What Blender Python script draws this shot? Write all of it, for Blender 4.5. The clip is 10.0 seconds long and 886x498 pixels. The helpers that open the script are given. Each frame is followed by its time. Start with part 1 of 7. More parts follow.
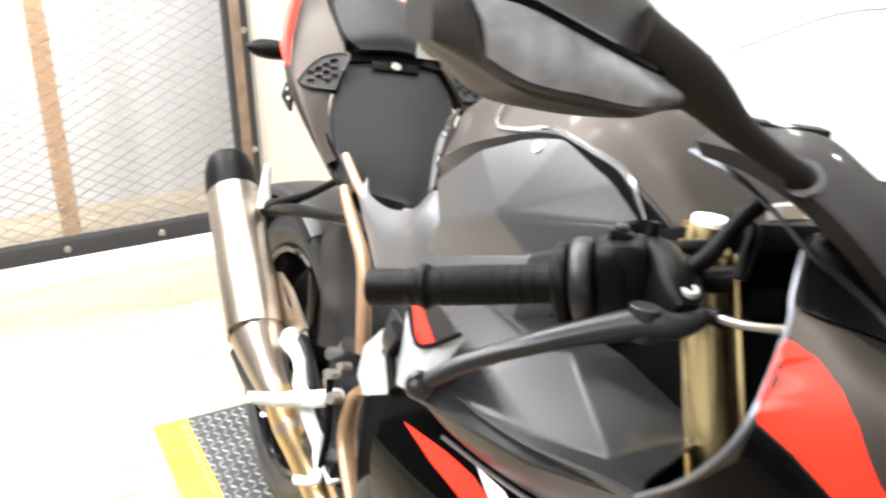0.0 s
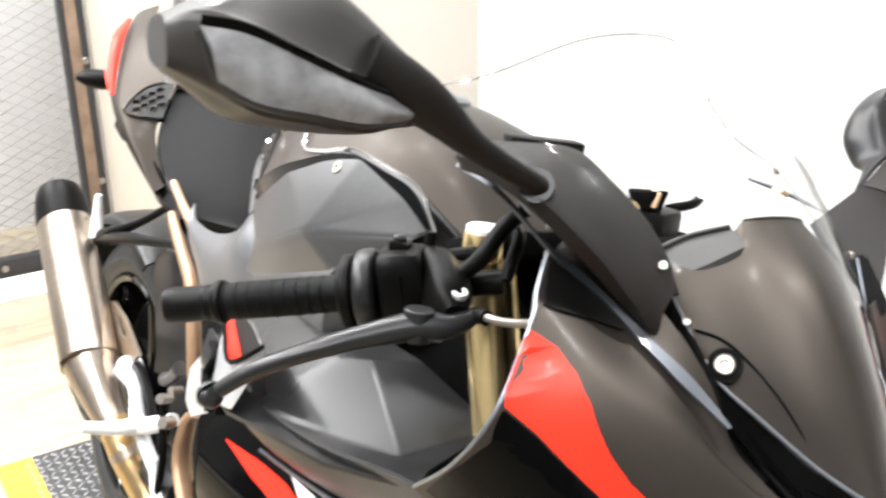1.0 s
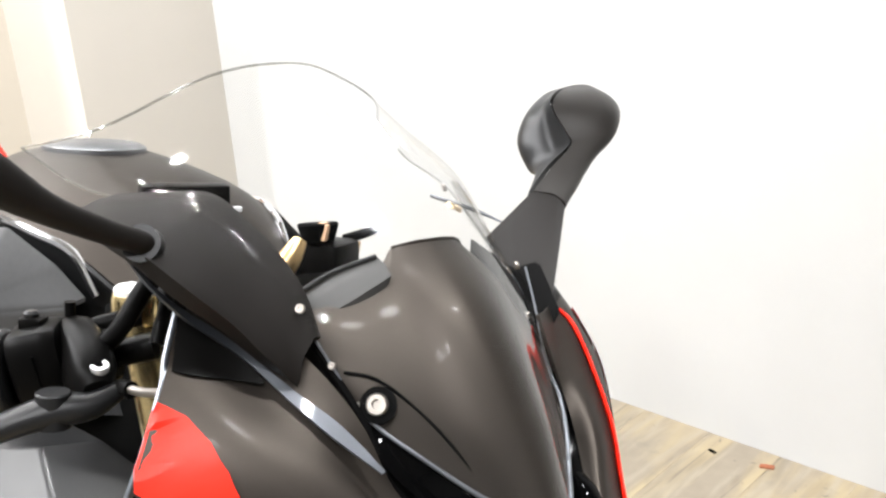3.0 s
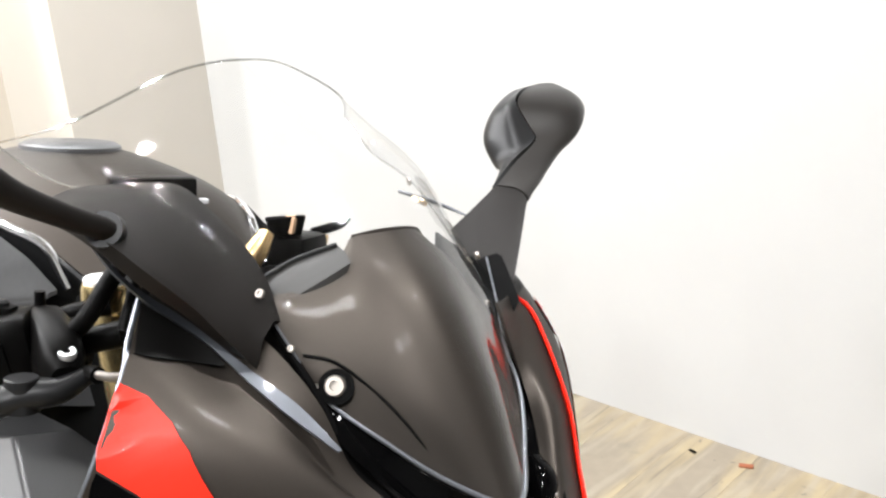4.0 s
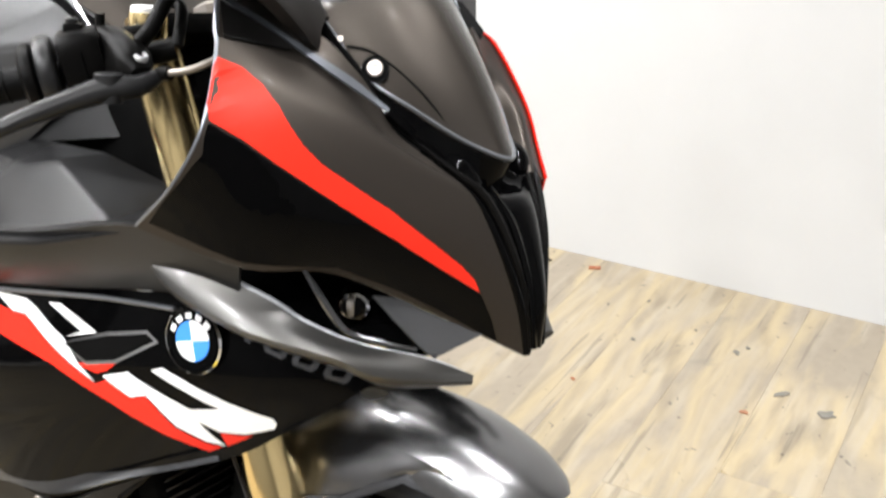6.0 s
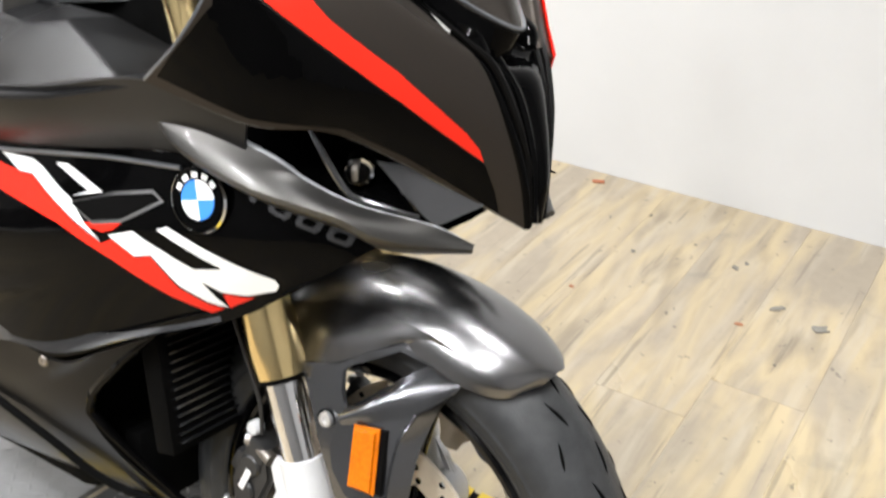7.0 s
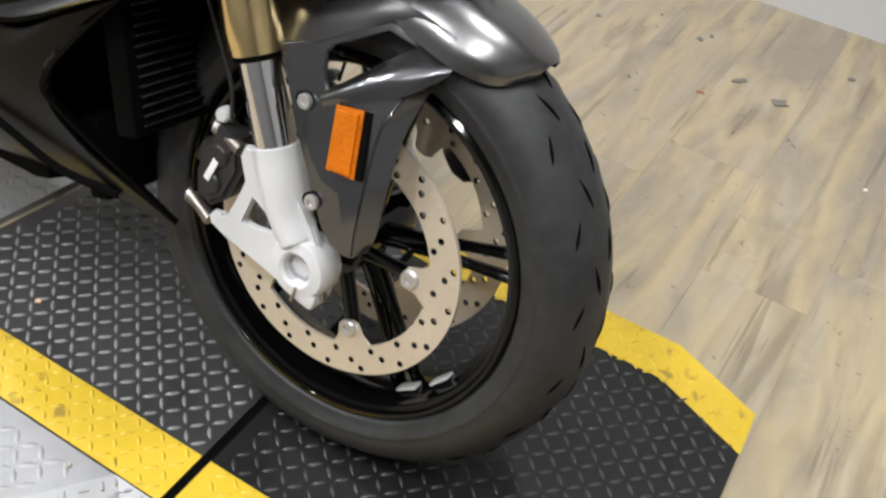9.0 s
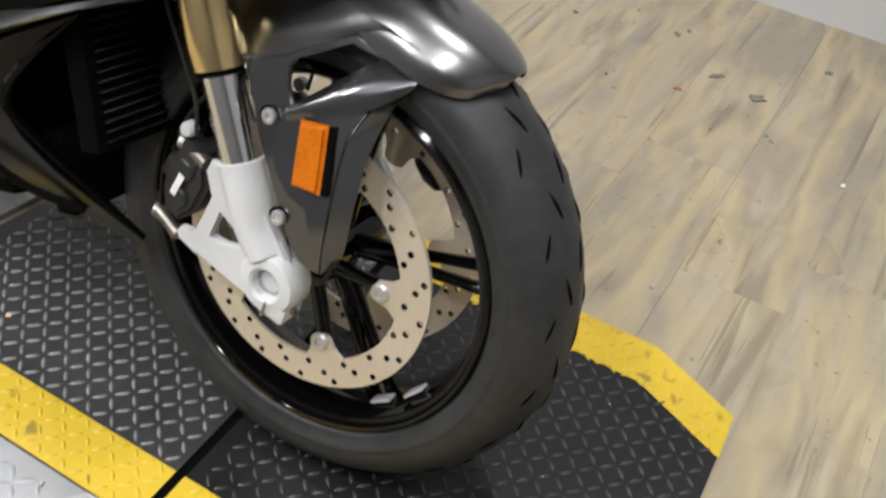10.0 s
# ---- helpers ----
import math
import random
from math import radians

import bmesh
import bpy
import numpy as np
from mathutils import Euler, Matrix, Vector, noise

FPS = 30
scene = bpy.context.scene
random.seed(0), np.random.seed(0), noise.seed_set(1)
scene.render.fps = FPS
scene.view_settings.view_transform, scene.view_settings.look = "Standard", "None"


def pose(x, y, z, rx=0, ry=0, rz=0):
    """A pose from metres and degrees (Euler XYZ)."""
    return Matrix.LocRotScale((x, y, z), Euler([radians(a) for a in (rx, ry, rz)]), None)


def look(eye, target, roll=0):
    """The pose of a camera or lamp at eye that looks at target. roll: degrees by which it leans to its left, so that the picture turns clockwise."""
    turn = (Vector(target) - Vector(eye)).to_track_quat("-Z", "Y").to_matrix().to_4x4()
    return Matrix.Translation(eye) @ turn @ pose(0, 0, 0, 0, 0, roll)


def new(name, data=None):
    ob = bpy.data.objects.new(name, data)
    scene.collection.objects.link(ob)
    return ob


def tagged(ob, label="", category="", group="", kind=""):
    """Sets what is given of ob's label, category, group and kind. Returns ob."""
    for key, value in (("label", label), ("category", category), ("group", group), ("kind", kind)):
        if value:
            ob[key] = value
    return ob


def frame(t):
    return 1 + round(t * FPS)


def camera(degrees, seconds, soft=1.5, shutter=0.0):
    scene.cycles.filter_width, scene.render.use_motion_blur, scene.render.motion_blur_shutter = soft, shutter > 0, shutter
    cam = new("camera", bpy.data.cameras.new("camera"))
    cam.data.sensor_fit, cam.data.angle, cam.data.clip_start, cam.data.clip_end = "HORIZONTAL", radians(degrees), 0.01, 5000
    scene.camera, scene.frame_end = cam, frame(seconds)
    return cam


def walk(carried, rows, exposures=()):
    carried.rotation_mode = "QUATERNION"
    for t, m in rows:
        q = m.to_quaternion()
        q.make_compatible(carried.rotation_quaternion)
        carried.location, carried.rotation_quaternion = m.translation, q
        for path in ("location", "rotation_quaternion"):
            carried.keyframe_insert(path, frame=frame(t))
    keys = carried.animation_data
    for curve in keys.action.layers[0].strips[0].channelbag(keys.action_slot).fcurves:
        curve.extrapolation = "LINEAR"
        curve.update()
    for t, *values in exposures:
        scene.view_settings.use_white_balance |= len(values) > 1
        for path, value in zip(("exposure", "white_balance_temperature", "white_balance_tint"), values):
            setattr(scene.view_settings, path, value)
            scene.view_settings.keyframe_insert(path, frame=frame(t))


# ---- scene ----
cam = camera(48.24, 10.0, soft=2.4, shutter=0.5)
PATH = [
    (0, (0.2964, -0.4528, 1.3071), (-1.3660, 0.3546, 0.5424), -1.16),
    (0.5, (0.3721, -0.4419, 1.3108), (-1.2315, 0.4878, 0.5597), 0.06),
    (1, (0.3805, -0.4135, 1.3146), (-1.1743, 0.6190, 0.5960), -0.52),
    (1.5, (0.3816, -0.3654, 1.3080), (-1.0984, 0.7668, 0.5817), -2.14),
    (2, (0.3961, -0.3288, 1.3039), (-1.0126, 0.8901, 0.5759), -3.19),
    (2.5, (0.4074, -0.2994, 1.3064), (-0.9462, 0.9879, 0.5918), -4.34),
    (3, (0.4185, -0.2838, 1.3086), (-0.8970, 1.0538, 0.6155), -3.99),
    (4.5, (0.4739, -0.2920, 1.2954), (-0.8255, 1.0732, 0.6260), -4.54),
    (5, (0.4834, -0.4059, 1.3003), (-0.6933, 1.0376, 0.5712), -5.26),
    (5.5, (0.4765, -0.5393, 1.2640), (-0.5475, 0.9726, 0.4480), -3.43),
    (7, (0.4992, -0.6305, 1.1809), (-0.4343, 0.8223, 0.1721), 0.47),
    (7.5, (0.4815, -0.6420, 1.1487), (-0.3853, 0.7889, 0.0529), 3.05),
    (8, (0.4651, -0.6539, 1.1105), (-0.3259, 0.7493, -0.0748), 5.74),
    (8.5, (0.4600, -0.6686, 1.0732), (-0.2631, 0.7032, -0.1899), 6.70),
    (9, (0.4683, -0.6861, 1.0501), (-0.2053, 0.6652, -0.2616), 7.83),
    (9.5, (0.4688, -0.6922, 1.0430), (-0.1696, 0.6541, -0.2911), 8.94),
    (10, (0.4710, -0.6559, 1.0628), (-0.1738, 0.6962, -0.2624), 7.53),
]
EXPOSURES = [(0, 1.4), (1.0, 1.26), (2.5, 0.9), (4.5, 0.79), (5.5, 0.84), (7.0, 0.74), (8.5, 0.14), (9.5, 0.03), (10.0, -0.05)]
walk(cam, [(t, look(eye, target, roll)) for t, eye, target, roll in PATH], EXPOSURES)

import functools

from mathutils.bvhtree import BVHTree

# ---- world and light ----
world = bpy.data.worlds.new("world")
world.use_nodes = True
world.node_tree.nodes["Background"].inputs[0].default_value = (0.9, 0.92, 1.0, 1)
world.node_tree.nodes["Background"].inputs[1].default_value = 0.1
scene.world = world
LAMPS = [(-3.3, -0.9), (-2.4, -1.35), (-2.4, -0.65), (-2.4, 0.4), (-1.3, -1.95), (-1.3, -1.25), (-1.3, -0.45), (-1.3, 0.2), (-1.3, 0.95), (-0.3, 0.75), (-0.3, -1.25), (-0.3, -1.95), (0.9, -1.6), (0.9, -0.9)]
LAMP_POWER = [2.4, 1.0, 1.0, 1.25, 0.85, 0.85, 0.55, 0.55, 0.6, 0.4, 0.95, 0.9, 0.9, 0.85]
LAMP_Z, LAMP_WATTS = 2.86, 22.0


def area_lamp(x, y, power, beam=180):  # round ceiling downlight
    data = bpy.data.lights.new("lamp_light", "AREA")
    data.shape, data.size = "DISK", 0.2
    data.energy, data.color = LAMP_WATTS * power, (0.985, 0.99, 1.0)
    data.spread = radians(beam)
    ob = new("lamp_light", data)
    ob.matrix_world = pose(x, y, LAMP_Z - 0.02)
    return ob


for (lx, ly), lp in zip(LAMPS, LAMP_POWER):
    area_lamp(lx, ly, lp)
SPOT = (0.6, 0.4)  # a downlight with a narrower beam ahead of the front wheel
area_lamp(*SPOT, 0.3, 62)

# ---- materials ----


def material(name, colour, rough=0.5, metal=0.0, coat=0.0, vary=0.12, grain=40.0, blotch=4.0, bump=0.0, bump_scale=300.0, rough_vary=0.08, tint=None, spread=0.0, shine=0.5):
    """A surface with colour variation at two scales, uneven gloss and fine relief."""
    m = bpy.data.materials.new(name)
    m.use_nodes = True
    nt = m.node_tree
    bsdf = nt.nodes["Principled BSDF"]
    bsdf.inputs["Metallic"].default_value = metal
    bsdf.inputs["Coat Weight"].default_value = coat
    bsdf.inputs["Coat Roughness"].default_value = 0.06
    bsdf.inputs["Specular IOR Level"].default_value = shine
    tc = nt.nodes.new("ShaderNodeTexCoord")
    fine = nt.nodes.new("ShaderNodeTexNoise")
    fine.inputs["Scale"].default_value, fine.inputs["Detail"].default_value = grain, 4
    broad = nt.nodes.new("ShaderNodeTexNoise")
    broad.inputs["Scale"].default_value, broad.inputs["Detail"].default_value = blotch, 3
    mix = nt.nodes.new("ShaderNodeMath")
    mix.operation = "ADD"
    for n in (fine, broad):
        nt.links.new(tc.outputs["Object"], n.inputs["Vector"])
    nt.links.new(fine.outputs["Fac"], mix.inputs[0])
    nt.links.new(broad.outputs["Fac"], mix.inputs[1])
    ramp = nt.nodes.new("ShaderNodeMapRange")
    ramp.inputs["From Min"].default_value, ramp.inputs["From Max"].default_value = 0.6, 1.4
    nt.links.new(mix.outputs[0], ramp.inputs["Value"])
    blend = nt.nodes.new("ShaderNodeMix")
    blend.data_type = "RGBA"
    low = [c * (1 - vary) for c in colour]
    high = [min(1, c * (1 + vary)) for c in (tint or colour)]
    blend.inputs["A"].default_value, blend.inputs["B"].default_value = (*low, 1), (*high, 1)
    nt.links.new(ramp.outputs["Result"], blend.inputs["Factor"])
    out = blend.outputs["Result"]
    if spread:
        info = nt.nodes.new("ShaderNodeObjectInfo")
        hsv = nt.nodes.new("ShaderNodeHueSaturation")
        val = nt.nodes.new("ShaderNodeMapRange")
        val.inputs["To Min"].default_value, val.inputs["To Max"].default_value = 1 - spread, 1 + spread
        nt.links.new(info.outputs["Random"], val.inputs["Value"])
        nt.links.new(val.outputs["Result"], hsv.inputs["Value"])
        nt.links.new(out, hsv.inputs["Color"])
        out = hsv.outputs["Color"]
    nt.links.new(out, bsdf.inputs["Base Color"])
    gloss = nt.nodes.new("ShaderNodeMapRange")
    gloss.inputs["From Min"].default_value, gloss.inputs["From Max"].default_value = 0.3, 0.7
    gloss.inputs["To Min"].default_value = max(0.02, rough - rough_vary)
    gloss.inputs["To Max"].default_value = min(1, rough + rough_vary)
    nt.links.new(broad.outputs["Fac"], gloss.inputs["Value"])
    nt.links.new(gloss.outputs["Result"], bsdf.inputs["Roughness"])
    if bump:
        nz = nt.nodes.new("ShaderNodeTexNoise")
        nz.inputs["Scale"].default_value, nz.inputs["Detail"].default_value = bump_scale, 2
        bp = nt.nodes.new("ShaderNodeBump")
        bp.inputs["Strength"].default_value, bp.inputs["Distance"].default_value = bump, 0.002
        nt.links.new(tc.outputs["Object"], nz.inputs["Vector"])
        nt.links.new(nz.outputs["Fac"], bp.inputs["Height"])
        nt.links.new(bp.outputs["Normal"], bsdf.inputs["Normal"])
    return m


def glass(name, colour=(1, 1, 1), rough=0.02, base=0.035, edge=0.5):
    """Thin clear sheet: see-through, with gloss that grows towards grazing view."""
    m = bpy.data.materials.new(name)
    m.use_nodes = True
    nt = m.node_tree
    nt.nodes.remove(nt.nodes["Principled BSDF"])
    clear = nt.nodes.new("ShaderNodeBsdfTransparent")
    clear.inputs[0].default_value = (*colour, 1)
    shine = nt.nodes.new("ShaderNodeBsdfGlossy")
    shine.inputs["Roughness"].default_value = rough
    lw = nt.nodes.new("ShaderNodeLayerWeight")
    power = nt.nodes.new("ShaderNodeMath")
    power.operation = "POWER"
    power.inputs[1].default_value = 3.2
    ramp = nt.nodes.new("ShaderNodeMapRange")
    ramp.inputs["To Min"].default_value, ramp.inputs["To Max"].default_value = base, edge
    mx = nt.nodes.new("ShaderNodeMixShader")
    nt.links.new(lw.outputs["Facing"], power.inputs[0])
    nt.links.new(power.outputs[0], ramp.inputs["Value"])
    nt.links.new(ramp.outputs["Result"], mx.inputs[0])
    nt.links.new(clear.outputs[0], mx.inputs[1])
    nt.links.new(shine.outputs[0], mx.inputs[2])
    nt.links.new(mx.outputs[0], nt.nodes["Material Output"].inputs["Surface"])
    return m


def glow(name, colour, strength):
    m = bpy.data.materials.new(name)
    m.use_nodes = True
    bsdf = m.node_tree.nodes["Principled BSDF"]
    bsdf.inputs["Emission Color"].default_value = (*colour, 1)
    bsdf.inputs["Emission Strength"].default_value = strength
    return m


PAINT = material("metallic_grey_paint", (0.046, 0.0392, 0.0338), 0.5, 0.85, 0.02, 0.04, 260, 3, 0.0, rough_vary=0.04, shine=0.3)
GLOSS_BLACK = material("gloss_black_paint", (0.0012, 0.0012, 0.0013), 0.05, 0.0, 0.0, 0.1, 200, 3, shine=0.07, rough_vary=0.02)
SILVER_PAINT = material("graphite_paint", (0.14, 0.142, 0.15), 0.22, 0.92, 0.3, 0.05, 300, 3, rough_vary=0.04)
FENDER_PAINT = material("near_black_metallic_paint", (0.21, 0.209, 0.213), 0.27, 1.0, 0.2, 0.05, 300, 3, rough_vary=0.02)
WING_PAINT = material("silver_grey_wing_paint", (0.075, 0.073, 0.07), 0.42, 0.92, 0.1, 0.06, 400, 3, rough_vary=0.05)
RED = material("red_paint", (0.78, 0.022, 0.009), 0.42, 0.0, 0.02, 0.04, 200, 3, shine=0.2)
WHITE = material("white_decal", (0.86, 0.86, 0.86), 0.4, 0.0, 0.2, 0.03)
BLUE = material("blue_enamel", (0.05, 0.25, 0.75), 0.25, 0.0, 0.4, 0.03)
PLASTIC = material("black_plastic", (0.0032, 0.003, 0.0029), 0.36, 0.0, 0.0, 0.12, 120, 6, 0.12, 900, shine=0.06)
SHELL = material("brown_grey_satin_shell", (0.0145, 0.0125, 0.011), 0.42, 0.3, 0.0, 0.08, 160, 5, 0.05, 1000, shine=0.45)
FOOT_BLACK = material("matte_black_foot", (0.0068, 0.0056, 0.0049), 0.55, 0.0, 0.0, 0.08, 160, 5, 0.05, 1000, shine=0.13)
SATIN = material("satin_dark_plastic", (0.019, 0.019, 0.0197), 0.38, 0.5, 0.0, 0.08, 160, 5, 0.06, 1100, shine=0.35)
BELLY_GREY = material("dark_grey_lower_paint", (0.0115, 0.011, 0.0105), 0.3, 0.7, 0.0, 0.08, 200, 5, 0.0, 900, shine=0.12, rough_vary=0.03)
DULL_BLACK = material("dull_black", (0.0015, 0.0015, 0.0015), 0.75, 0.0, 0.0, 0.2, shine=0.05)
RUBBER = material("tyre_rubber", (0.019, 0.02, 0.0212), 0.48, 0.0, 0.0, 0.25, 60, 9, 0.2, 600, tint=(0.028, 0.0288, 0.03), shine=0.35)
GRIP = material("grip_rubber", (0.0022, 0.0022, 0.0022), 0.5, 0.0, 0.0, 0.15, 200, 8, 0.3, 700, shine=0.07)
VINYL = material("seat_vinyl", (0.0135, 0.0135, 0.0138), 0.5, 0.0, 0.0, 0.12, 300, 5, 0.3, 1300, shine=0.2)
GOLD = material("gold_anodised", (0.86, 0.67, 0.34), 0.2, 1.0, 0.0, 0.05, 200, 8)
CHROME = material("chrome", (0.8, 0.8, 0.82), 0.1, 1.0, 0.0, 0.03)
BOLT_BRIGHT = material("bright_bolt_steel", (0.6, 0.6, 0.61), 0.4, 0.8, 0.0, 0.06)
STEEL = material("bolt_steel", (0.36, 0.33, 0.3), 0.42, 1.0, 0.0, 0.06)
CASTING = material("silver_casting", (0.6, 0.605, 0.615), 0.5, 0.0, 0.0, 0.04, 300, 9, 0.1, 900)
TITAN = material("brushed_titanium", (0.4, 0.355, 0.31), 0.34, 1.0, 0.0, 0.08, 90, 5, 0.05, 500, tint=(0.45, 0.375, 0.3))
HEATED = material("heat_tinted_pipe", (0.58, 0.45, 0.27), 0.3, 1.0, 0.0, 0.16, 30, 6, tint=(0.62, 0.42, 0.2))
BRONZE = material("bronze_frame", (0.32, 0.2, 0.12), 0.42, 0.5, 0.1, 0.1, 90, 6)
DISC = material("brake_disc_steel", (0.68, 0.6, 0.49), 0.45, 0.5, 0.0, 0.08, 160, 9)
RIM = material("gloss_black_rim", (0.002, 0.002, 0.0022), 0.08, 0.0, 0.0, 0.1, shine=0.35, rough_vary=0.03)
CALIPER = material("dark_caliper", (0.05, 0.05, 0.051), 0.4, 0.6, 0.0, 0.1, shine=0.3)
ORANGE = material("orange_reflector", (0.46, 0.115, 0.0015), 0.22, 0.0, 0.2, 0.25, 220, 26, 0.35, 420, shine=0.35)
LENS = material("indicator_lens", (0.15, 0.15, 0.155), 0.2, 0.1, 0.3, 0.55, 60, 22, 0.2, 260)
SCREEN = glass("clear_screen", (0.98, 0.985, 0.985), 0.06, 0.016, 0.8)
SMOKE_EDGE = glass("screen_edge", (0.72, 0.73, 0.72), 0.08, 0.15, 0.7)
# lighter than the cowl: the crease's reflected white is put into its colour
CREASE_SHINE = material("crease_reflection_tone", (0.075, 0.08, 0.09), 0.45, 0.85, 0.2, 0.05)
COVER_SILVER = material("silver_cover_paint", (0.14, 0.143, 0.15), 0.4, 0.75, 0.0, 0.06)
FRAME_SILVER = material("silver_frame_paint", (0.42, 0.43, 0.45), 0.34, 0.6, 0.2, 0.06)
# silver for trim and edges, and for highlights drawn along panel edges
EDGE_SILVER = material("bright_edge_line", (0.2, 0.212, 0.235), 0.32, 0.85, 0.2, 0.05)
MIRROR = material("mirror_glass", (0.9, 0.9, 0.92), 0.02, 1.0, 0.0, 0.0)
WALL = material("white_wall_paint", (0.5, 0.5, 0.497), 0.6, 0.0, 0.0, 0.03, 6, 0.8, 0.05, 90)
# the ceiling is out of view; its grey holds back bounced light
CEILING_GREY = material("unseen_ceiling_grey", (0.3, 0.3, 0.3), 0.8, 0.0, 0.0, 0.05, 6, 0.8)
DUCT_SATIN = material("satin_black_cover", (0.011, 0.011, 0.0114), 0.3, 0.0, 0.0, 0.07, 160, 5, 0.03, 1100, shine=0.19)
TRIM_GREY = material("dark_grey_trim", (0.026, 0.025, 0.024), 0.5, 0.0, 0.0, 0.1, 140, 6, 0.1, 900, shine=0.4)
TANK_SATIN = material("satin_grey_panel", (0.105, 0.105, 0.107), 0.35, 0.75, 0.0, 0.07, 160, 5, 0.05, 1100, shine=0.35)
CREAM = material("cream_wall_paint", (0.47, 0.43, 0.37), 0.6, 0.0, 0.0, 0.03, 6, 0.8, 0.05, 90)
PALE = material("pale_cream_paint", (0.5, 0.47, 0.425), 0.6, 0.0, 0.0, 0.03, 6, 0.8, 0.05, 90)
BASE_WHITE = material("white_trim", (0.74, 0.73, 0.71), 0.5, 0.0, 0.0, 0.05, 9, 2)
MAT_BLACK = material("black_mat_rubber", (0.028, 0.028, 0.0285), 0.42, 0.0, 0.0, 0.25, 50, 7, 0.2, 500, shine=0.45)
# darker copy of the mat rubber, with the shade by the tyre painted in
MAT_SHADED = material("shaded_mat_rubber", (0.0075, 0.0075, 0.0078), 0.45, 0.0, 0.0, 0.25, 50, 7, 0.2, 500, shine=0.28)
MAT_YELLOW = material("yellow_mat_border", (0.6, 0.42, 0.014), 0.48, 0.0, 0.0, 0.14, 40, 9, 0.15, 500, tint=(0.5, 0.34, 0.025))
ALU = material("aluminium_plate", (0.27, 0.272, 0.278), 0.5, 0.55, 0.0, 0.15, 30, 9, 0.1, 400)
FRAME_BLACK = material("black_frame_paint", (0.02, 0.02, 0.022), 0.5, 0.1, 0.0, 0.15)
WORN = material("worn_steel_edge", (0.2, 0.14, 0.1), 0.6, 0.4, 0.0, 0.3, 30, 8)
TIMBER = material("timber_post", (0.62, 0.4, 0.25), 0.6, 0.0, 0.0, 0.1, 30, 4)
# tones for two unseen walls, set to control contrast and reflections
DIM_WALL = material("unseen_wall_dark", (0.12, 0.12, 0.12), 0.7, 0.0, 0.0, 0.06, 6, 0.8)
SIDE_GREY = material("unseen_wall_grey", (0.28, 0.28, 0.28), 0.7, 0.0, 0.0, 0.06, 6, 0.8)
MESH_STEEL = material("expanded_steel", (0.22, 0.2, 0.18), 0.5, 0.5, 0.0, 0.1)


def spotted(m, scale, lo, hi, colour, stretch=(1, 1, 1), shift=None, detail=4, amount=1.0):
    """Lays stains of one colour over a material where a noise is high."""
    nt = m.node_tree
    bsdf = nt.nodes["Principled BSDF"]
    under = bsdf.inputs["Base Color"].links[0].from_socket
    tc = nt.nodes.new("ShaderNodeTexCoord")
    mp = nt.nodes.new("ShaderNodeMapping")
    mp.inputs["Scale"].default_value = stretch
    nt.links.new(tc.outputs["Object"], mp.inputs["Vector"])
    if shift:
        nt.links.new(shift, mp.inputs["Location"])
    nz = nt.nodes.new("ShaderNodeTexNoise")
    nz.inputs["Scale"].default_value, nz.inputs["Detail"].default_value = scale, detail
    nz.inputs["Distortion"].default_value = 0.4
    nt.links.new(mp.outputs[0], nz.inputs["Vector"])
    cut = nt.nodes.new("ShaderNodeMapRange")
    cut.inputs["From Min"].default_value, cut.inputs["From Max"].default_value = lo, hi
    cut.inputs["To Max"].default_value = amount
    nt.links.new(nz.outputs["Fac"], cut.inputs["Value"])
    mx = nt.nodes.new("ShaderNodeMix")
    mx.data_type = "RGBA"
    mx.inputs["B"].default_value = (*colour, 1)
    nt.links.new(cut.outputs["Result"], mx.inputs["Factor"])
    nt.links.new(under, mx.inputs["A"])
    nt.links.new(mx.outputs["Result"], bsdf.inputs["Base Color"])
    return m


def plank_material():
    """Weathered wood print: ochre islands on grey-beige, long streaks, cracks and smudges; each plank its own cut of it."""
    m = material("vinyl_plank", (0.245, 0.208, 0.158), 0.33, 0.0, 0.0, 0.12, 30, 3, 0.05, 200, spread=0.025)
    nt = m.node_tree
    info = nt.nodes.new("ShaderNodeObjectInfo")
    comb = nt.nodes.new("ShaderNodeCombineXYZ")
    scale = nt.nodes.new("ShaderNodeVectorMath")
    scale.operation = "SCALE"
    scale.inputs["Scale"].default_value = 40
    for n in range(3):
        nt.links.new(info.outputs["Random"], comb.inputs[n])
    nt.links.new(comb.outputs[0], scale.inputs[0])
    s = scale.outputs[0]
    spotted(m, 1.0, 0.42, 0.58, (0.37, 0.298, 0.182), (11, 2.3, 1), s, 8, 0.9)
    spotted(m, 1.0, 0.48, 0.64, (0.33, 0.288, 0.222), (24, 3.0, 1), s, 7, 0.7)
    spotted(m, 1.0, 0.53, 0.69, (0.165, 0.135, 0.096), (16, 2.4, 1), s, 9, 0.75)
    spotted(m, 1.0, 0.63, 0.67, (0.12, 0.1, 0.075), (60, 2.2, 1), s, 4, 0.5)
    spotted(m, 9.0, 0.62, 0.72, (0.17, 0.155, 0.125), (1, 1, 1), s, 5, 0.5)
    spotted(m, 46.0, 0.68, 0.74, (0.09, 0.08, 0.065), (1, 1, 1), s, 3, 0.7)
    return m


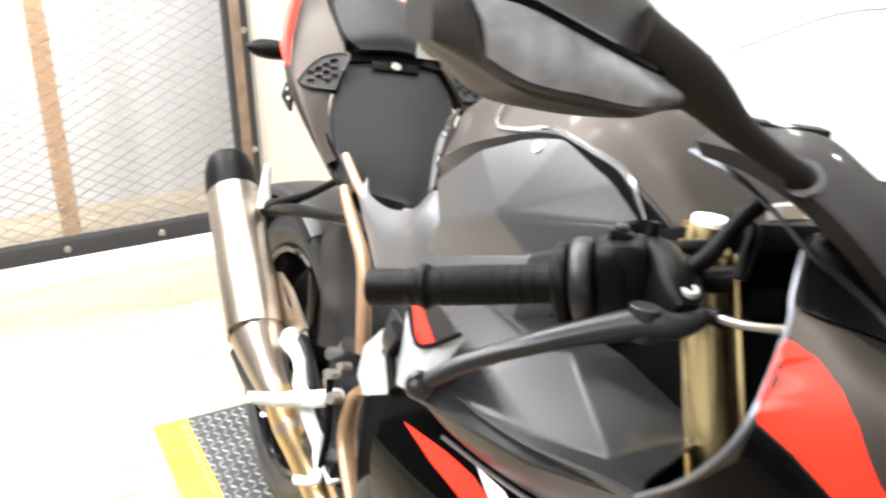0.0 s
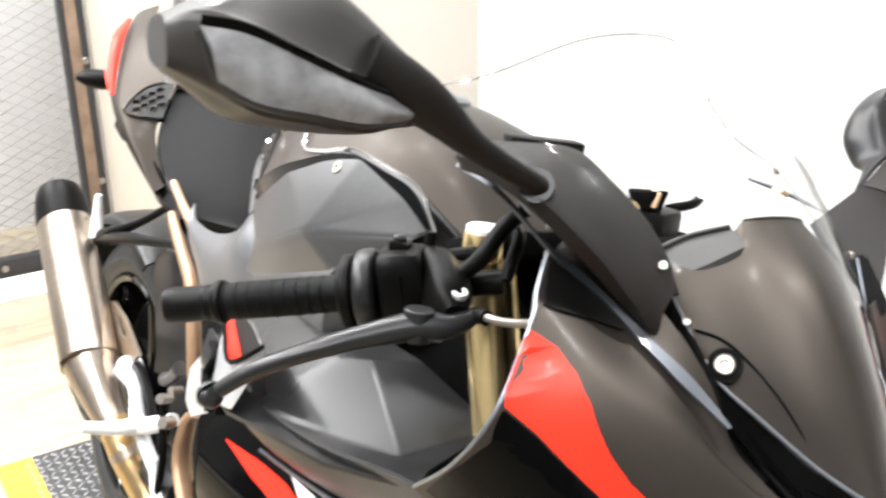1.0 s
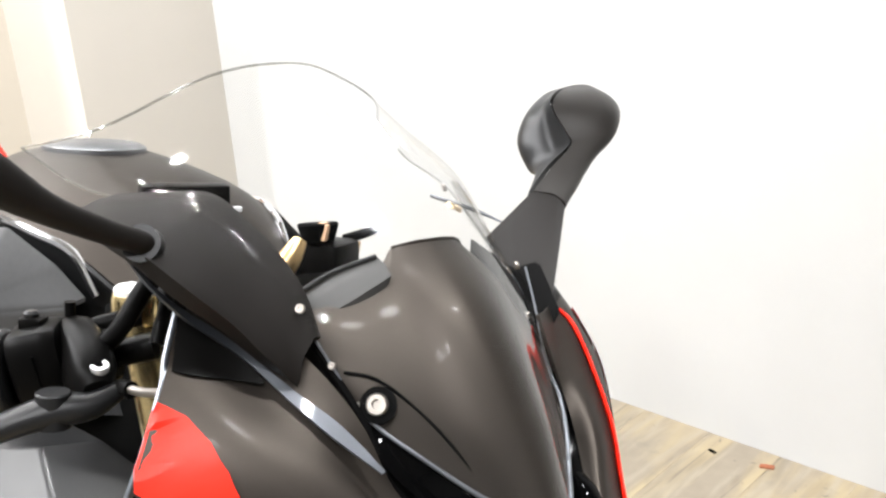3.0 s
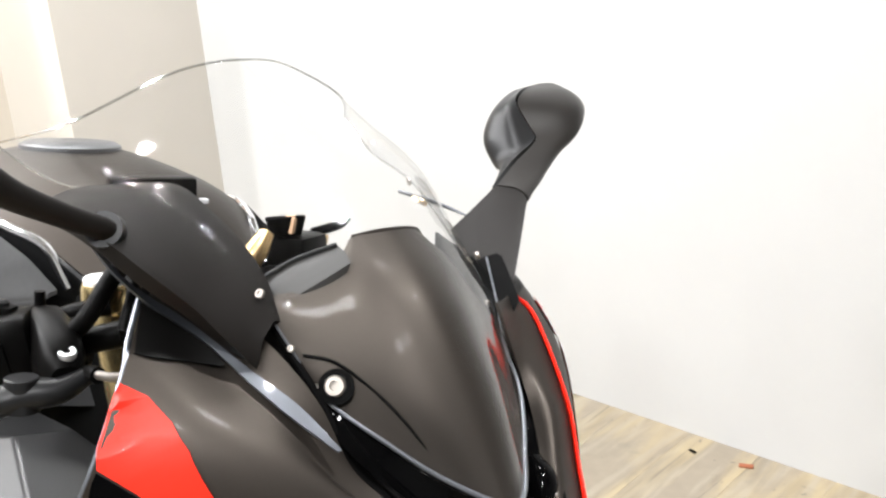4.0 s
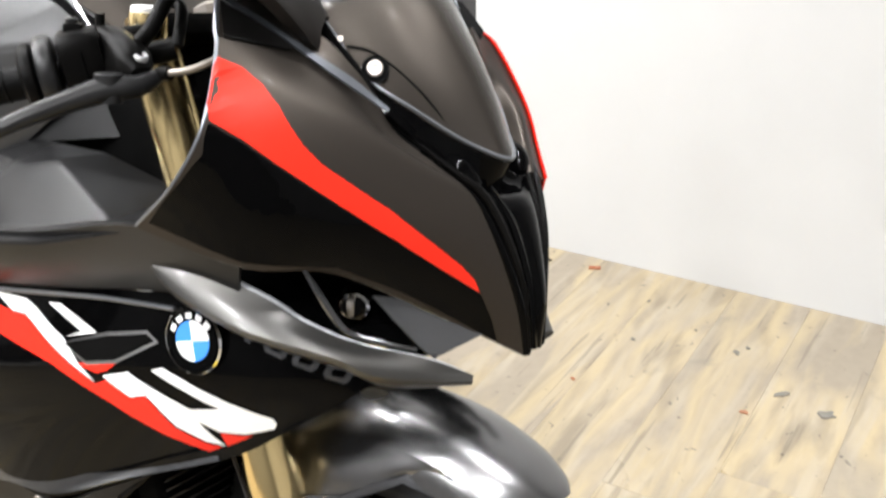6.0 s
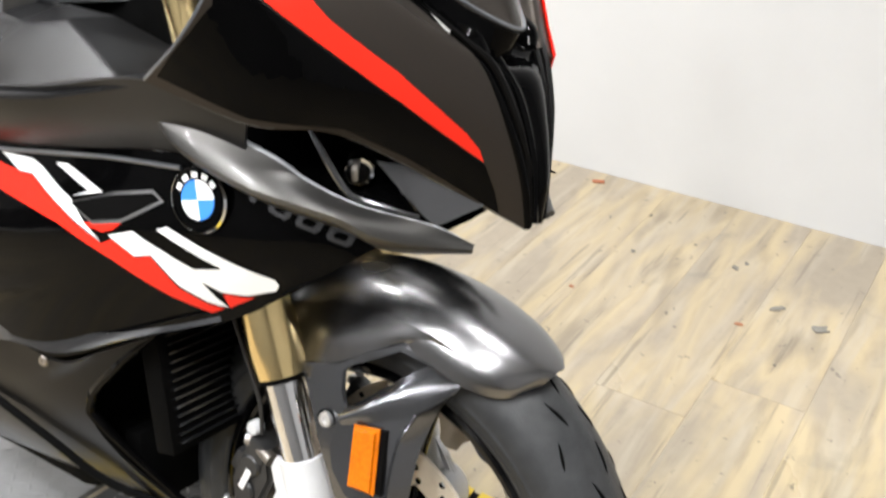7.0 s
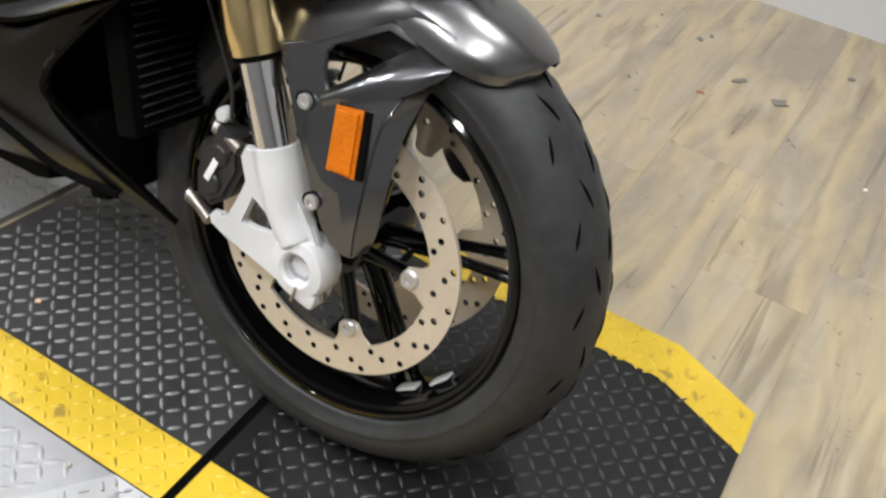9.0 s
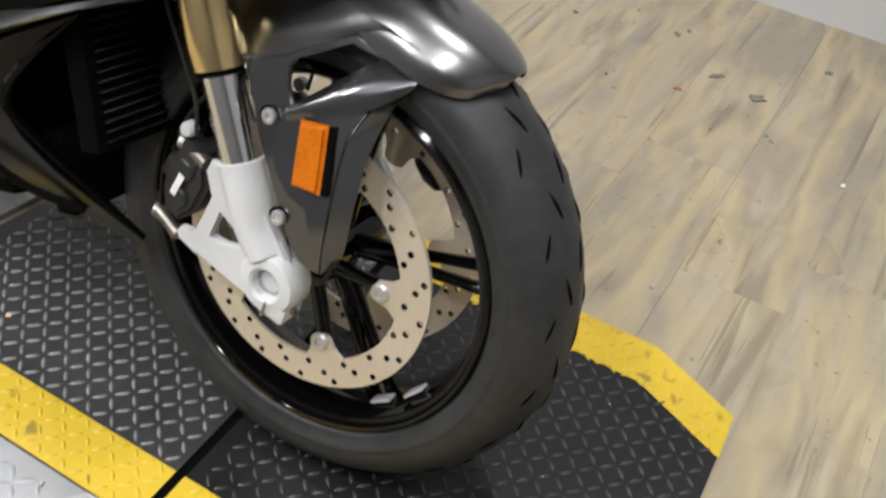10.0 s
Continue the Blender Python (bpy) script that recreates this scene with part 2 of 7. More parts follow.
# pale rubber: the highlights caught by the tread bars, as colour
TREAD_LIT = material("lit_tread_rubber", (0.2, 0.2, 0.2), 0.34, 0.0, 0.0, 0.3, 70, 9, 0.1, 500, shine=0.4)
# darker copy of the tread bars for the shaded end piece
TREAD_SHADED = material("shaded_tread_rubber", (0.035, 0.035, 0.0355), 0.36, 0.0, 0.0, 0.3, 70, 9, 0.1, 500, shine=0.35)
PLANK = plank_material()
spotted(MAT_YELLOW, 30.0, 0.62, 0.72, (0.16, 0.11, 0.02), amount=0.7)
spotted(MAT_YELLOW, 7.0, 0.5, 0.75, (0.42, 0.28, 0.02), amount=0.6)
spotted(MAT_BLACK, 12.0, 0.55, 0.75, (0.03, 0.029, 0.027), amount=0.7)

# ---- shape helpers ----


def part(name, bm, mat, parent=None, label="", smooth=True):
    me = bpy.data.meshes.new(name)
    bmesh.ops.recalc_face_normals(bm, faces=bm.faces)
    bm.to_mesh(me)
    bm.free()
    me.materials.append(mat)
    if smooth:
        me.shade_smooth()
        me.set_sharp_from_angle(angle=radians(38))
    ob = new(name, me)
    ob.parent = parent
    return tagged(ob, label)


def thing(name, label, category, m=None, group=""):
    ob = new(name)
    ob.empty_display_size = 0.05
    if m is not None:
        ob.matrix_world = m
    return tagged(ob, label, category, group)


def curve_through(points, steps):
    """Catmull-Rom through the points."""
    p = [Vector(q) for q in points]
    p = [2 * p[0] - p[1], *p, 2 * p[-1] - p[-2]]
    out = []
    for i in range(1, len(p) - 2):
        a, b, c, d = p[i - 1 : i + 3]
        for k in range(steps):
            t = k / steps
            out.append(0.5 * (2 * b + (c - a) * t + (2 * a - 5 * b + 4 * c - d) * t * t + (3 * b - a - 3 * c + d) * t**3))
    out.append(p[-2])
    return out


def tube(points, radius, seg=14, steps=5, flat=1.0, bm=None):
    """A round rod along points; radius: one number, or one per point. flat squashes it along the second axis."""
    bm = bm or bmesh.new()
    if isinstance(radius, (int, float)):
        radius = [radius] * len(points)
    path = curve_through(points, steps) if len(points) > 2 else [Vector(q) for q in points]
    rad = [v.x for v in curve_through([(r, 0, 0) for r in radius], steps)] if len(points) > 2 else radius
    rings, side = [], None
    for i, q in enumerate(path):
        way = (path[min(i + 1, len(path) - 1)] - path[max(i - 1, 0)]).normalized()
        if side is None:
            side = way.orthogonal().normalized() if abs(way.z) > 0.9 else Vector((0, 0, 1)).cross(way).normalized()
        side = (side - way * side.dot(way)).normalized()
        up = way.cross(side)
        rings.append([bm.verts.new(q + rad[i] * (math.cos(a) * side + flat * math.sin(a) * up)) for a in (2 * math.pi * k / seg for k in range(seg))])
    for a, b in zip(rings, rings[1:]):
        for k in range(seg):
            bm.faces.new((a[k], a[(k + 1) % seg], b[(k + 1) % seg], b[k]))
    bm.faces.new(rings[0][::-1])
    bm.faces.new(rings[-1])
    return bm


def box(size, at=(0, 0, 0), turn=(0, 0, 0), bevel=0.002, bm=None):
    bm = bm or bmesh.new()
    m = pose(*at, *turn) @ Matrix.Diagonal((*size, 1))
    verts = bmesh.ops.create_cube(bm, size=1, matrix=m)["verts"]
    if bevel:
        edges = list({e for v in verts for e in v.link_edges})
        bmesh.ops.bevel(bm, geom=edges, offset=bevel, segments=2, affect="EDGES", profile=0.6)
    return bm


def lathe(profile, m, seg=64, closed=False, bm=None):
    """Turns (radius, along) points round the z axis of m."""
    bm = bm or bmesh.new()
    rings = []
    for r, z in profile:
        rings.append([bm.verts.new(m @ Vector((r * math.cos(a), r * math.sin(a), z))) for a in (2 * math.pi * k / seg for k in range(seg))])
    pairs = list(zip(rings, rings[1:])) + ([(rings[-1], rings[0])] if closed else [])
    for a, b in pairs:
        for k in range(seg):
            bm.faces.new((a[k], a[(k + 1) % seg], b[(k + 1) % seg], b[k]))
    if not closed:
        for ring in (rings[0], rings[-1]):
            if (ring[0].co - ring[seg // 2].co).length > 1e-5:
                bm.faces.new(ring)
    bmesh.ops.remove_doubles(bm, verts=bm.verts, dist=1e-6)
    return bm


def surface(rows, res=6, thick=0.004, flip=False, mirror=False):
    """A smooth shell through a grid of control points, thickened to its inside."""
    if mirror:
        rows = [[(x, -y, z) for x, y, z in row] for row in rows]
    lines = [curve_through(r, res) for r in rows]
    cols = list(zip(*lines))
    grid = [curve_through(c, res) for c in cols] if len(rows) > 2 else [[c[0].lerp(c[1], k / res) for k in range(res + 1)] for c in cols]
    n, m = len(grid), len(grid[0])
    bm = bmesh.new()
    top = [[bm.verts.new(q) for q in line] for line in grid]
    for i in range(n - 1):
        for j in range(m - 1):
            bm.faces.new((top[i][j], top[i + 1][j], top[i + 1][j + 1], top[i][j + 1]))
    if not thick:
        return bm
    bm.normal_update()
    s = -thick if not flip else thick
    if mirror:
        s = -s
    low = [[bm.verts.new(v.co + v.normal * s) for v in line] for line in top]
    for i in range(n - 1):
        for j in range(m - 1):
            bm.faces.new((low[i][j], low[i][j + 1], low[i + 1][j + 1], low[i + 1][j]))
    ring = [(i, 0) for i in range(n)] + [(n - 1, j) for j in range(1, m)] + [(i, m - 1) for i in range(n - 2, -1, -1)] + [(0, j) for j in range(m - 2, 0, -1)]
    for (a, b), (c, d) in zip(ring, ring[1:] + ring[:1]):
        bm.faces.new((top[a][b], top[c][d], low[c][d], low[a][b]))
    return bm


def loft(sections, res=4, around=3, caps=True, sharp=False):
    """A closed body through sections, each a closed loop of the same number of points."""
    if sharp:
        loops = [[Vector(q) for q in s] for s in sections]
    else:
        loops = []
        for s in sections:
            k = len(s)
            ring = curve_through([*s[-2:], *s, *s[:3]], around)
            loops.append(ring[2 * around : (2 + k) * around])
    cols = [curve_through(c, res) for c in zip(*loops)]
    bm = bmesh.new()
    rings = [[bm.verts.new(q) for q in r] for r in zip(*cols)]
    n = len(rings[0])
    for a, b in zip(rings, rings[1:]):
        for k in range(n):
            bm.faces.new((a[k], a[(k + 1) % n], b[(k + 1) % n], b[k]))
    if caps:
        bm.faces.new(rings[0])
        bm.faces.new(rings[-1][::-1])
    return bm


def plate(outline, holes=(), thick=0.005, place=None, bevel=0.0):
    """A flat plate with real holes: outline in x, y; place turns each (x, y, depth) into a point."""
    bm = bmesh.new()
    edges = []
    for loop in (outline, *holes):
        vs = [bm.verts.new((x, y, 0)) for x, y in loop]
        edges += [bm.edges.new((vs[k - 1], vs[k])) for k in range(len(vs))]
    bmesh.ops.triangle_fill(bm, edges=edges, use_beauty=True, use_dissolve=False)
    if thick:
        faces = list(bm.faces)
        got = bmesh.ops.extrude_face_region(bm, geom=faces)["geom"]
        for v in got:
            if isinstance(v, bmesh.types.BMVert):
                v.co.z = thick
    if place:
        for v in bm.verts:
            v.co = Vector(place(*v.co))
    return bm


def bevelled(bm, offset, angle=0.6):
    """Rounds the sharp edges of a plate."""
    bmesh.ops.bevel(bm, geom=[e for e in bm.edges if len(e.link_faces) == 2 and e.calc_face_angle() > angle], offset=offset, segments=2, affect="EDGES")
    return bm


def arc(r, a0, a1, n, cx=0.0, cy=0.0):
    return [(cx + r * math.cos(radians(a0 + (a1 - a0) * k / n)), cy + r * math.sin(radians(a0 + (a1 - a0) * k / n))) for k in range(n + 1)]


def circle(r, n, cx=0.0, cy=0.0):
    return arc(r, 0, 360 - 360 / n, n - 1, cx, cy)


def decal(outline, target, mat, name, parent, label="", side=-1, lift=0.0012, cell=0.006, holes=()):
    """A thin film with the outline (x, z) laid on the target's outside, seen from the side."""
    me = target.data
    tree = BVHTree.FromPolygons([v.co.copy() for v in me.vertices], [p.vertices[:] for p in me.polygons])
    fine = []
    for loop in (outline, *holes):
        out = []
        for k, b in enumerate(loop):
            a = loop[k - 1]
            n = max(1, int(math.dist(a, b) / cell))
            out += [(a[0] + (b[0] - a[0]) * j / n, a[1] + (b[1] - a[1]) * j / n) for j in range(n)]
        fine.append(out)
    bm = plate(fine[0], fine[1:], 0)
    for lo, hi, ax in ((min(p[0] for p in outline), max(p[0] for p in outline), 0), (min(p[1] for p in outline), max(p[1] for p in outline), 1)):
        k = lo + cell
        while k < hi:
            co, no = [0, 0, 0], [0, 0, 0]
            co[ax], no[ax] = k, 1
            bmesh.ops.bisect_plane(bm, geom=bm.verts[:] + bm.edges[:] + bm.faces[:], plane_co=co, plane_no=no)
            k += cell * 2
    for v in bm.verts:
        hit, normal, _, _ = tree.ray_cast(Vector((v.co.x, side * 0.6, v.co.y)), Vector((0, -side, 0)))
        if hit is None:
            hit, normal, _, _ = tree.find_nearest(Vector((v.co.x, side * 0.22, v.co.y)))
        if normal.y * side < 0:
            normal = -normal
        v.co = hit + normal * lift
    return part(name, bm, mat, parent, label)


def bolt(at, way, r, parent, name="bolt", h=0.003, mat=None):
    m = Matrix.Translation(at) @ Vector(way).to_track_quat("Z", "Y").to_matrix().to_4x4()
    bm = lathe([(r, 0), (r, h * 0.6), (r * 0.86, h), (r * 0.45, h), (r * 0.4, h * 0.4), (0.0001, h * 0.4)], m, 14)
    return part(name, bm, mat or STEEL, parent)


def flip(points):
    return [(x, -y, z) for x, y, z in points]

# ---- the room ----


def slab(name, size, at, mat, label, category="", kind="structure", bevel=0.0):
    ob = part(name, box(size, at, bevel=bevel), mat, None, label, smooth=False)
    return tagged(ob, category=category, kind=kind)


X0, X1, Y0, Y1, CEIL = -2.93, 2.6, -2.6, 1.66, 2.9
slab("wall_back", (X1 - X0 + 1.2, 0.12, CEIL + 0.1), ((X0 + X1) / 2 - 0.4, Y1 + 0.06, CEIL / 2), WALL, "plain white painted wall", "wall")
# added front and side walls, out of view, greyed to shape the reflections
slab("wall_front", (X1 - X0 + 1.2, 0.12, CEIL + 0.1), ((X0 + X1) / 2 - 0.4, Y0 - 0.06, CEIL / 2), DIM_WALL, "unseen wall, its grey chosen to shape reflections", "wall")
slab("wall_side", (0.12, Y1 - Y0, CEIL + 0.1), (X1 + 0.06, (Y0 + Y1) / 2, CEIL / 2), SIDE_GREY, "unseen wall, its grey chosen to shape reflections", "wall")
slab("wall_gate", (0.12, Y1 - 0.43, CEIL + 0.1), (X0 - 0.06, (Y1 + 0.43) / 2, CEIL / 2), CREAM, "cream painted wall beside the mesh gate", "wall")
slab("wall_behind_gate", (0.1, 3.6, CEIL + 0.1), (X0 - 0.75, -0.9, CEIL / 2), WALL, "white wall seen through the mesh gate", "wall")
slab("wall_recess", (0.75, 0.1, CEIL + 0.1), (X0 - 0.375, Y0 - 0.05, CEIL / 2), WALL, "white wall of the recess", "wall")
slab("column", (0.43, 0.52, CEIL), (X0 + 0.215, 1.4, CEIL / 2), PALE, "pale cream boxed-in wall corner", "column")
slab("ceiling", (X1 - X0 + 2.0, Y1 - Y0 + 0.3, 0.1), ((X0 + X1) / 2 - 0.5, (Y0 + Y1) / 2, CEIL + 0.05), CEILING_GREY, "unseen ceiling, its grey chosen to limit bounced light", "ceiling")


LIT = glow("lit_diffuser", (1.0, 0.99, 0.97), 6.0)


def ceiling_light(x, y):
    t = thing("ceiling_light", "round white ceiling downlight with a lit diffuser", "ceiling light", Matrix.Translation((x, y, LAMP_Z)), "ceiling lights")
    part("trim", lathe([(0.105, 0.04), (0.13, 0.036), (0.135, 0.02), (0.13, 0.0), (0.11, -0.004), (0.105, 0.01)], Matrix.Identity(4), 32, closed=True), BASE_WHITE, t)
    part("diffuser", lathe([(0.0001, 0.008), (0.104, 0.008), (0.104, 0.014), (0.0001, 0.014)], Matrix.Identity(4), 32), LIT, t)
    return t


for lx, ly in [*LAMPS, SPOT]:
    ceiling_light(lx, ly)


def mesh_gate():
    """Black steel frame filled with expanded metal, on a white kerb."""
    t = thing("mesh_gate", "black steel framed gate filled with expanded metal mesh", "gate", Matrix.Translation((X0, 0, 0)))
    part("post", box((0.05, 0.075, 2.3), (0.02, 0.37, 1.22), bevel=0.004), FRAME_BLACK, t)
    part("worn_strip", box((0.006, 0.035, 2.28), (0.049, 0.365, 1.22), bevel=0.001), WORN, t, "worn bare metal strip")
    part("bottom_rail", box((0.05, 2.6, 0.06), (0.02, -0.97, 0.11), bevel=0.004), FRAME_BLACK, t)
    part("top_rail", box((0.05, 2.6, 0.06), (0.02, -0.97, 2.34), bevel=0.004), FRAME_BLACK, t)
    part("far_post", box((0.05, 0.075, 2.3), (0.02, -2.27, 1.22), bevel=0.004), FRAME_BLACK, t)
    for y in (-0.25, 0.05, 0.25):
        bolt((0.046, y, 0.112), (1, 0, 0), 0.011, t)
    for z in (0.35, 0.75, 1.15):
        bolt((0.046, 0.392, z), (1, 0, 0), 0.011, t)
    verts, faces = [], []
    dy, dz, w = 0.036, 0.018, 0.0011
    for s in (1, -1):
        k = -80
        while k < 160:
            a = (-2.24, k * 2 * dz), (0.335, k * 2 * dz + s * (2.575 / dy) * dz)
            lo, hi = 0.135, 1.45
            (ya, za), (yb, zb) = a
            sl = (zb - za) / (yb - ya)
            pts = []
            for z in (lo, hi):
                y = ya + (z - za) / sl
                pts.append((min(max(y, ya), yb), za + (min(max(y, ya), yb) - ya) * sl))
            (p, q), (r, v) = pts
            if abs(p - r) > 0.01 and lo - 0.001 <= q <= hi + 0.001 and lo - 0.001 <= v <= hi + 0.001:
                i = len(verts)
                for y, z in ((p, q), (r, v)):
                    verts += [(0.012, y, z - w), (0.018, y, z), (0.012, y, z + w), (0.006, y, z)]
                faces += [(i + m, i + (m + 1) % 4, i + 4 + (m + 1) % 4, i + 4 + m) for m in range(4)]
            k += 1
    me = bpy.data.meshes.new("expanded_mesh")
    me.from_pydata(verts, [], faces)
    me.materials.append(MESH_STEEL)
    ob = new("expanded_mesh", me)
    ob.parent = t
    tagged(ob, "fine expanded metal mesh", kind="stuff")
    return t


mesh_gate()
slab("kerb", (0.1, 3.0, 0.08), (X0 + 0.0, -1.07, 0.04), BASE_WHITE, "white painted kerb under the gate", "kerb", bevel=0.004)
slab("timber_post", (0.06, 0.06, CEIL), (X0 - 0.22, -0.21, CEIL / 2), TIMBER, "bare timber post behind the mesh", "post", "")


def tread(name, spots, size, h, mat, parent, seed=3):
    """Raised diamond-plate bars, joined; spots: x, y, turn in degrees."""
    rnd = random.Random(seed)
    verts, faces = [], []
    length, wide = size
    for x, y, a in spots:
        c, s = math.cos(radians(a)), math.sin(radians(a))
        k = 1 + rnd.uniform(-0.06, 0.06)
        i = len(verts)
        for u, v, z in ((-length, 0, 0), (-length * 0.3, wide, 0), (length * 0.3, wide, 0), (length, 0, 0), (length * 0.3, -wide, 0), (-length * 0.3, -wide, 0), (-length * 0.55, 0, h), (length * 0.55, 0, h)):
            verts.append((x + k * (u * c - v * s), y + k * (u * s + v * c), z))
        faces += [(i, i + 6, i + 1), (i + 1, i + 6, i + 7, i + 2), (i + 2, i + 7, i + 3), (i + 3, i + 7, i + 4), (i + 4, i + 7, i + 6, i + 5), (i + 5, i + 6, i)]
    me = bpy.data.meshes.new(name)
    me.from_pydata(verts, [], [f[::-1] for f in faces])
    me.materials.append(mat)
    me.shade_smooth()
    ob = new(name, me)
    ob.parent = parent
    return tagged(ob, "raised diamond tread bars", kind="stuff")


def tread_spots(inside, x0, x1, y0, y1, pitch):
    out = []
    nx, ny = int((x1 - x0) / pitch), int((y1 - y0) / pitch)
    for i in range(nx):
        for j in range(ny):
            x, y = x0 + (i + 0.5) * pitch, y0 + (j + 0.5) * pitch
            if inside(x, y):
                out.append((x, y, 45 if (i + j) % 2 else -45))
    return out


MAT_TOP, NEAR, FAR = 0.008, -0.219, 0.424
STRIP = 0.08


def mat_piece(name, outline, near_strip, far_strip, x0, x1, label, inside, bar_mat=TREAD_LIT, rubber=MAT_BLACK):
    t = thing(name, label, "floor mat", Matrix.Translation((0, 0, 0)), "floor mats")
    part("base", plate(outline, (), MAT_TOP - 0.0005), rubber, t, smooth=False)
    for s in (near_strip, far_strip):
        if s:
            part("border", plate(s, (), 0.0012, lambda x, y, z: (x, y, MAT_TOP - 0.0006 + z)), MAT_YELLOW, t, "yellow safety border", smooth=False)

    def strip(x, y):
        return y < NEAR + STRIP or y > FAR - STRIP - max(0, x - 0.33) * 0.45

    dark = tread("tread", tread_spots(lambda x, y: inside(x, y) and not strip(x, y), x0, x1, NEAR, FAR, 0.0205), (0.0105, 0.0025), 0.0034, bar_mat, t)
    dark.location.z = MAT_TOP - 0.0006
    edge = tread("border_tread", tread_spots(lambda x, y: inside(x, y) and strip(x, y), x0, x1, NEAR, FAR, 0.0205), (0.0098, 0.0027), 0.0034, MAT_YELLOW, t)
    edge.location.z = MAT_TOP + 0.0005
    return t


def taper(x):
    return FAR - max(0.0, x - 0.33) * 0.45


gap_strip = part("mat_joint", box((0.03, FAR - NEAR - 0.004, 0.004), (-0.095, (NEAR + FAR) / 2, 0.002), (0, 0, 1.2), 0), DULL_BLACK, None, "black joint between two floor mats", smooth=False)
tagged(gap_strip, category="floor mat")
# the tyre's shade on this piece is put into its darker rubber
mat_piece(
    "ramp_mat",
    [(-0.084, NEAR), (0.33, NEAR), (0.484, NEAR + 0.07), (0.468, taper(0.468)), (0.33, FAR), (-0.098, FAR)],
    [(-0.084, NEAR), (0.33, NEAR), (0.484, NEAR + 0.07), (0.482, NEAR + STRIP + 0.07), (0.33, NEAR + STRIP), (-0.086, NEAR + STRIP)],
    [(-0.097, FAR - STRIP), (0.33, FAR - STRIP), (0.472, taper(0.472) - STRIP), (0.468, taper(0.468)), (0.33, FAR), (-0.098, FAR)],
    -0.07, 0.48, "black rubber diamond mat end piece with yellow borders", lambda x, y: -0.075 < x < 0.465 and NEAR + 0.01 + max(0, x - 0.33) * 0.45 < y < taper(x) - 0.01, TREAD_SHADED, MAT_SHADED,
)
mat_piece(
    "floor_mat",
    [(-0.66, NEAR), (-0.098, NEAR), (-0.112, FAR), (-0.58, FAR)],
    [(-0.66, NEAR), (-0.098, NEAR), (-0.1, NEAR + STRIP), (-0.65, NEAR + STRIP)],
    [(-0.59, FAR - STRIP), (-0.11, FAR - STRIP), (-0.112, FAR), (-0.58, FAR)],
    -0.64, -0.1, "black rubber diamond mat with yellow borders", lambda x, y: -0.64 + (y - NEAR) * 0.12 < x < -0.115 and NEAR + 0.01 < y < FAR - 0.01,
)
mat_piece(
    "rear_mat",
    [(-1.86, NEAR + 0.025), (-1.2, NEAR + 0.025), (-1.2, FAR), (-1.86, FAR)],
    [(-1.86, NEAR + 0.025), (-1.2, NEAR + 0.025), (-1.2, NEAR + STRIP + 0.025), (-1.86, NEAR + STRIP + 0.025)],
    [(-1.86, FAR - STRIP), (-1.2, FAR - STRIP), (-1.2, FAR), (-1.86, FAR)],
    -1.85, -1.2, "black rubber diamond mat with yellow borders", lambda x, y: -1.85 < x < -1.21 and NEAR + 0.035 < y < FAR - 0.01,
)


def metal_plate(name, outline, label, spots):
    t = thing(name, label, "metal plate", None, "diamond plates")
    part("sheet", plate(outline, (), 0.0105), ALU, t, smooth=False)
    d = tread("tread", spots, (0.013, 0.0035), 0.0016, ALU, t)
    d.location.z = 0.0104
    return t


SLOPE = 0.74  # run of the side plate's slanting end
side_plate = metal_plate("side_plate", [(-0.72, NEAR - 0.2), (-0.31, NEAR - 0.2), (-0.165, NEAR - 0.004), (-0.72, NEAR - 0.004)], "grey aluminium diamond plate with a sloping edge beside the mat",
                         tread_spots(lambda x, y: x < -0.18 + (y - NEAR) * SLOPE, -0.71, -0.15, NEAR - 0.19, NEAR - 0.012, 0.021))


def sloping_edge(name, a, b, out, label):
    """A folded skirt of the plate, from its top edge a-b down to the floor, with raised treads."""
    bm = bmesh.new()
    a, b, o = Vector((*a, 0.0104)), Vector((*b, 0.0104)), Vector((*out, 0))
    rows = [[a, b], [a + o - Vector((0, 0, 0.0094)), b + o - Vector((0, 0, 0.0094))]]
    under = [[v - Vector((0, 0, 0.001)) for v in r] for r in rows]
    vs = [[bm.verts.new(v) for v in r] for r in (*rows, *under)]
    for f in ((vs[0][0], vs[0][1], vs[1][1], vs[1][0]), (vs[2][0], vs[3][0], vs[3][1], vs[2][1]), (vs[1][0], vs[1][1], vs[3][1], vs[3][0]), (vs[0][0], vs[1][0], vs[3][0], vs[2][0]), (vs[0][1], vs[2][1], vs[3][1], vs[1][1])):
        bm.faces.new(f)
    n = max(2, int((b - a).length / 0.021))
    for k in range(n):
        for r in (0.3, 0.72):
            c = a.lerp(b, (k + r) / n) + (o - Vector((0, 0, 0.0094))) * r
            box((0.012, 0.0032, 0.0022), c + Vector((0, 0, 0.0006)), (0, 0, 45 if (k + int(r > 0.5)) % 2 else -45), 0.0008, bm)
    bmesh.ops.recalc_face_normals(bm, faces=bm.faces)
    part(name, bm, ALU, side_plate, label, smooth=False)


sloping_edge("end_skirt", (-0.31, NEAR - 0.2), (-0.165, NEAR - 0.004), (0.03, -0.022), "sloping diamond plate edge")
sloping_edge("mat_skirt", (-0.165, NEAR - 0.003), (-0.06, NEAR - 0.003), (0.004, -0.02), "sloping diamond plate edge")
bolt((-0.219, -0.245, 0.0105), (0, 0, 1), 0.0045, side_plate, "plate_screw", 0.002, STEEL)
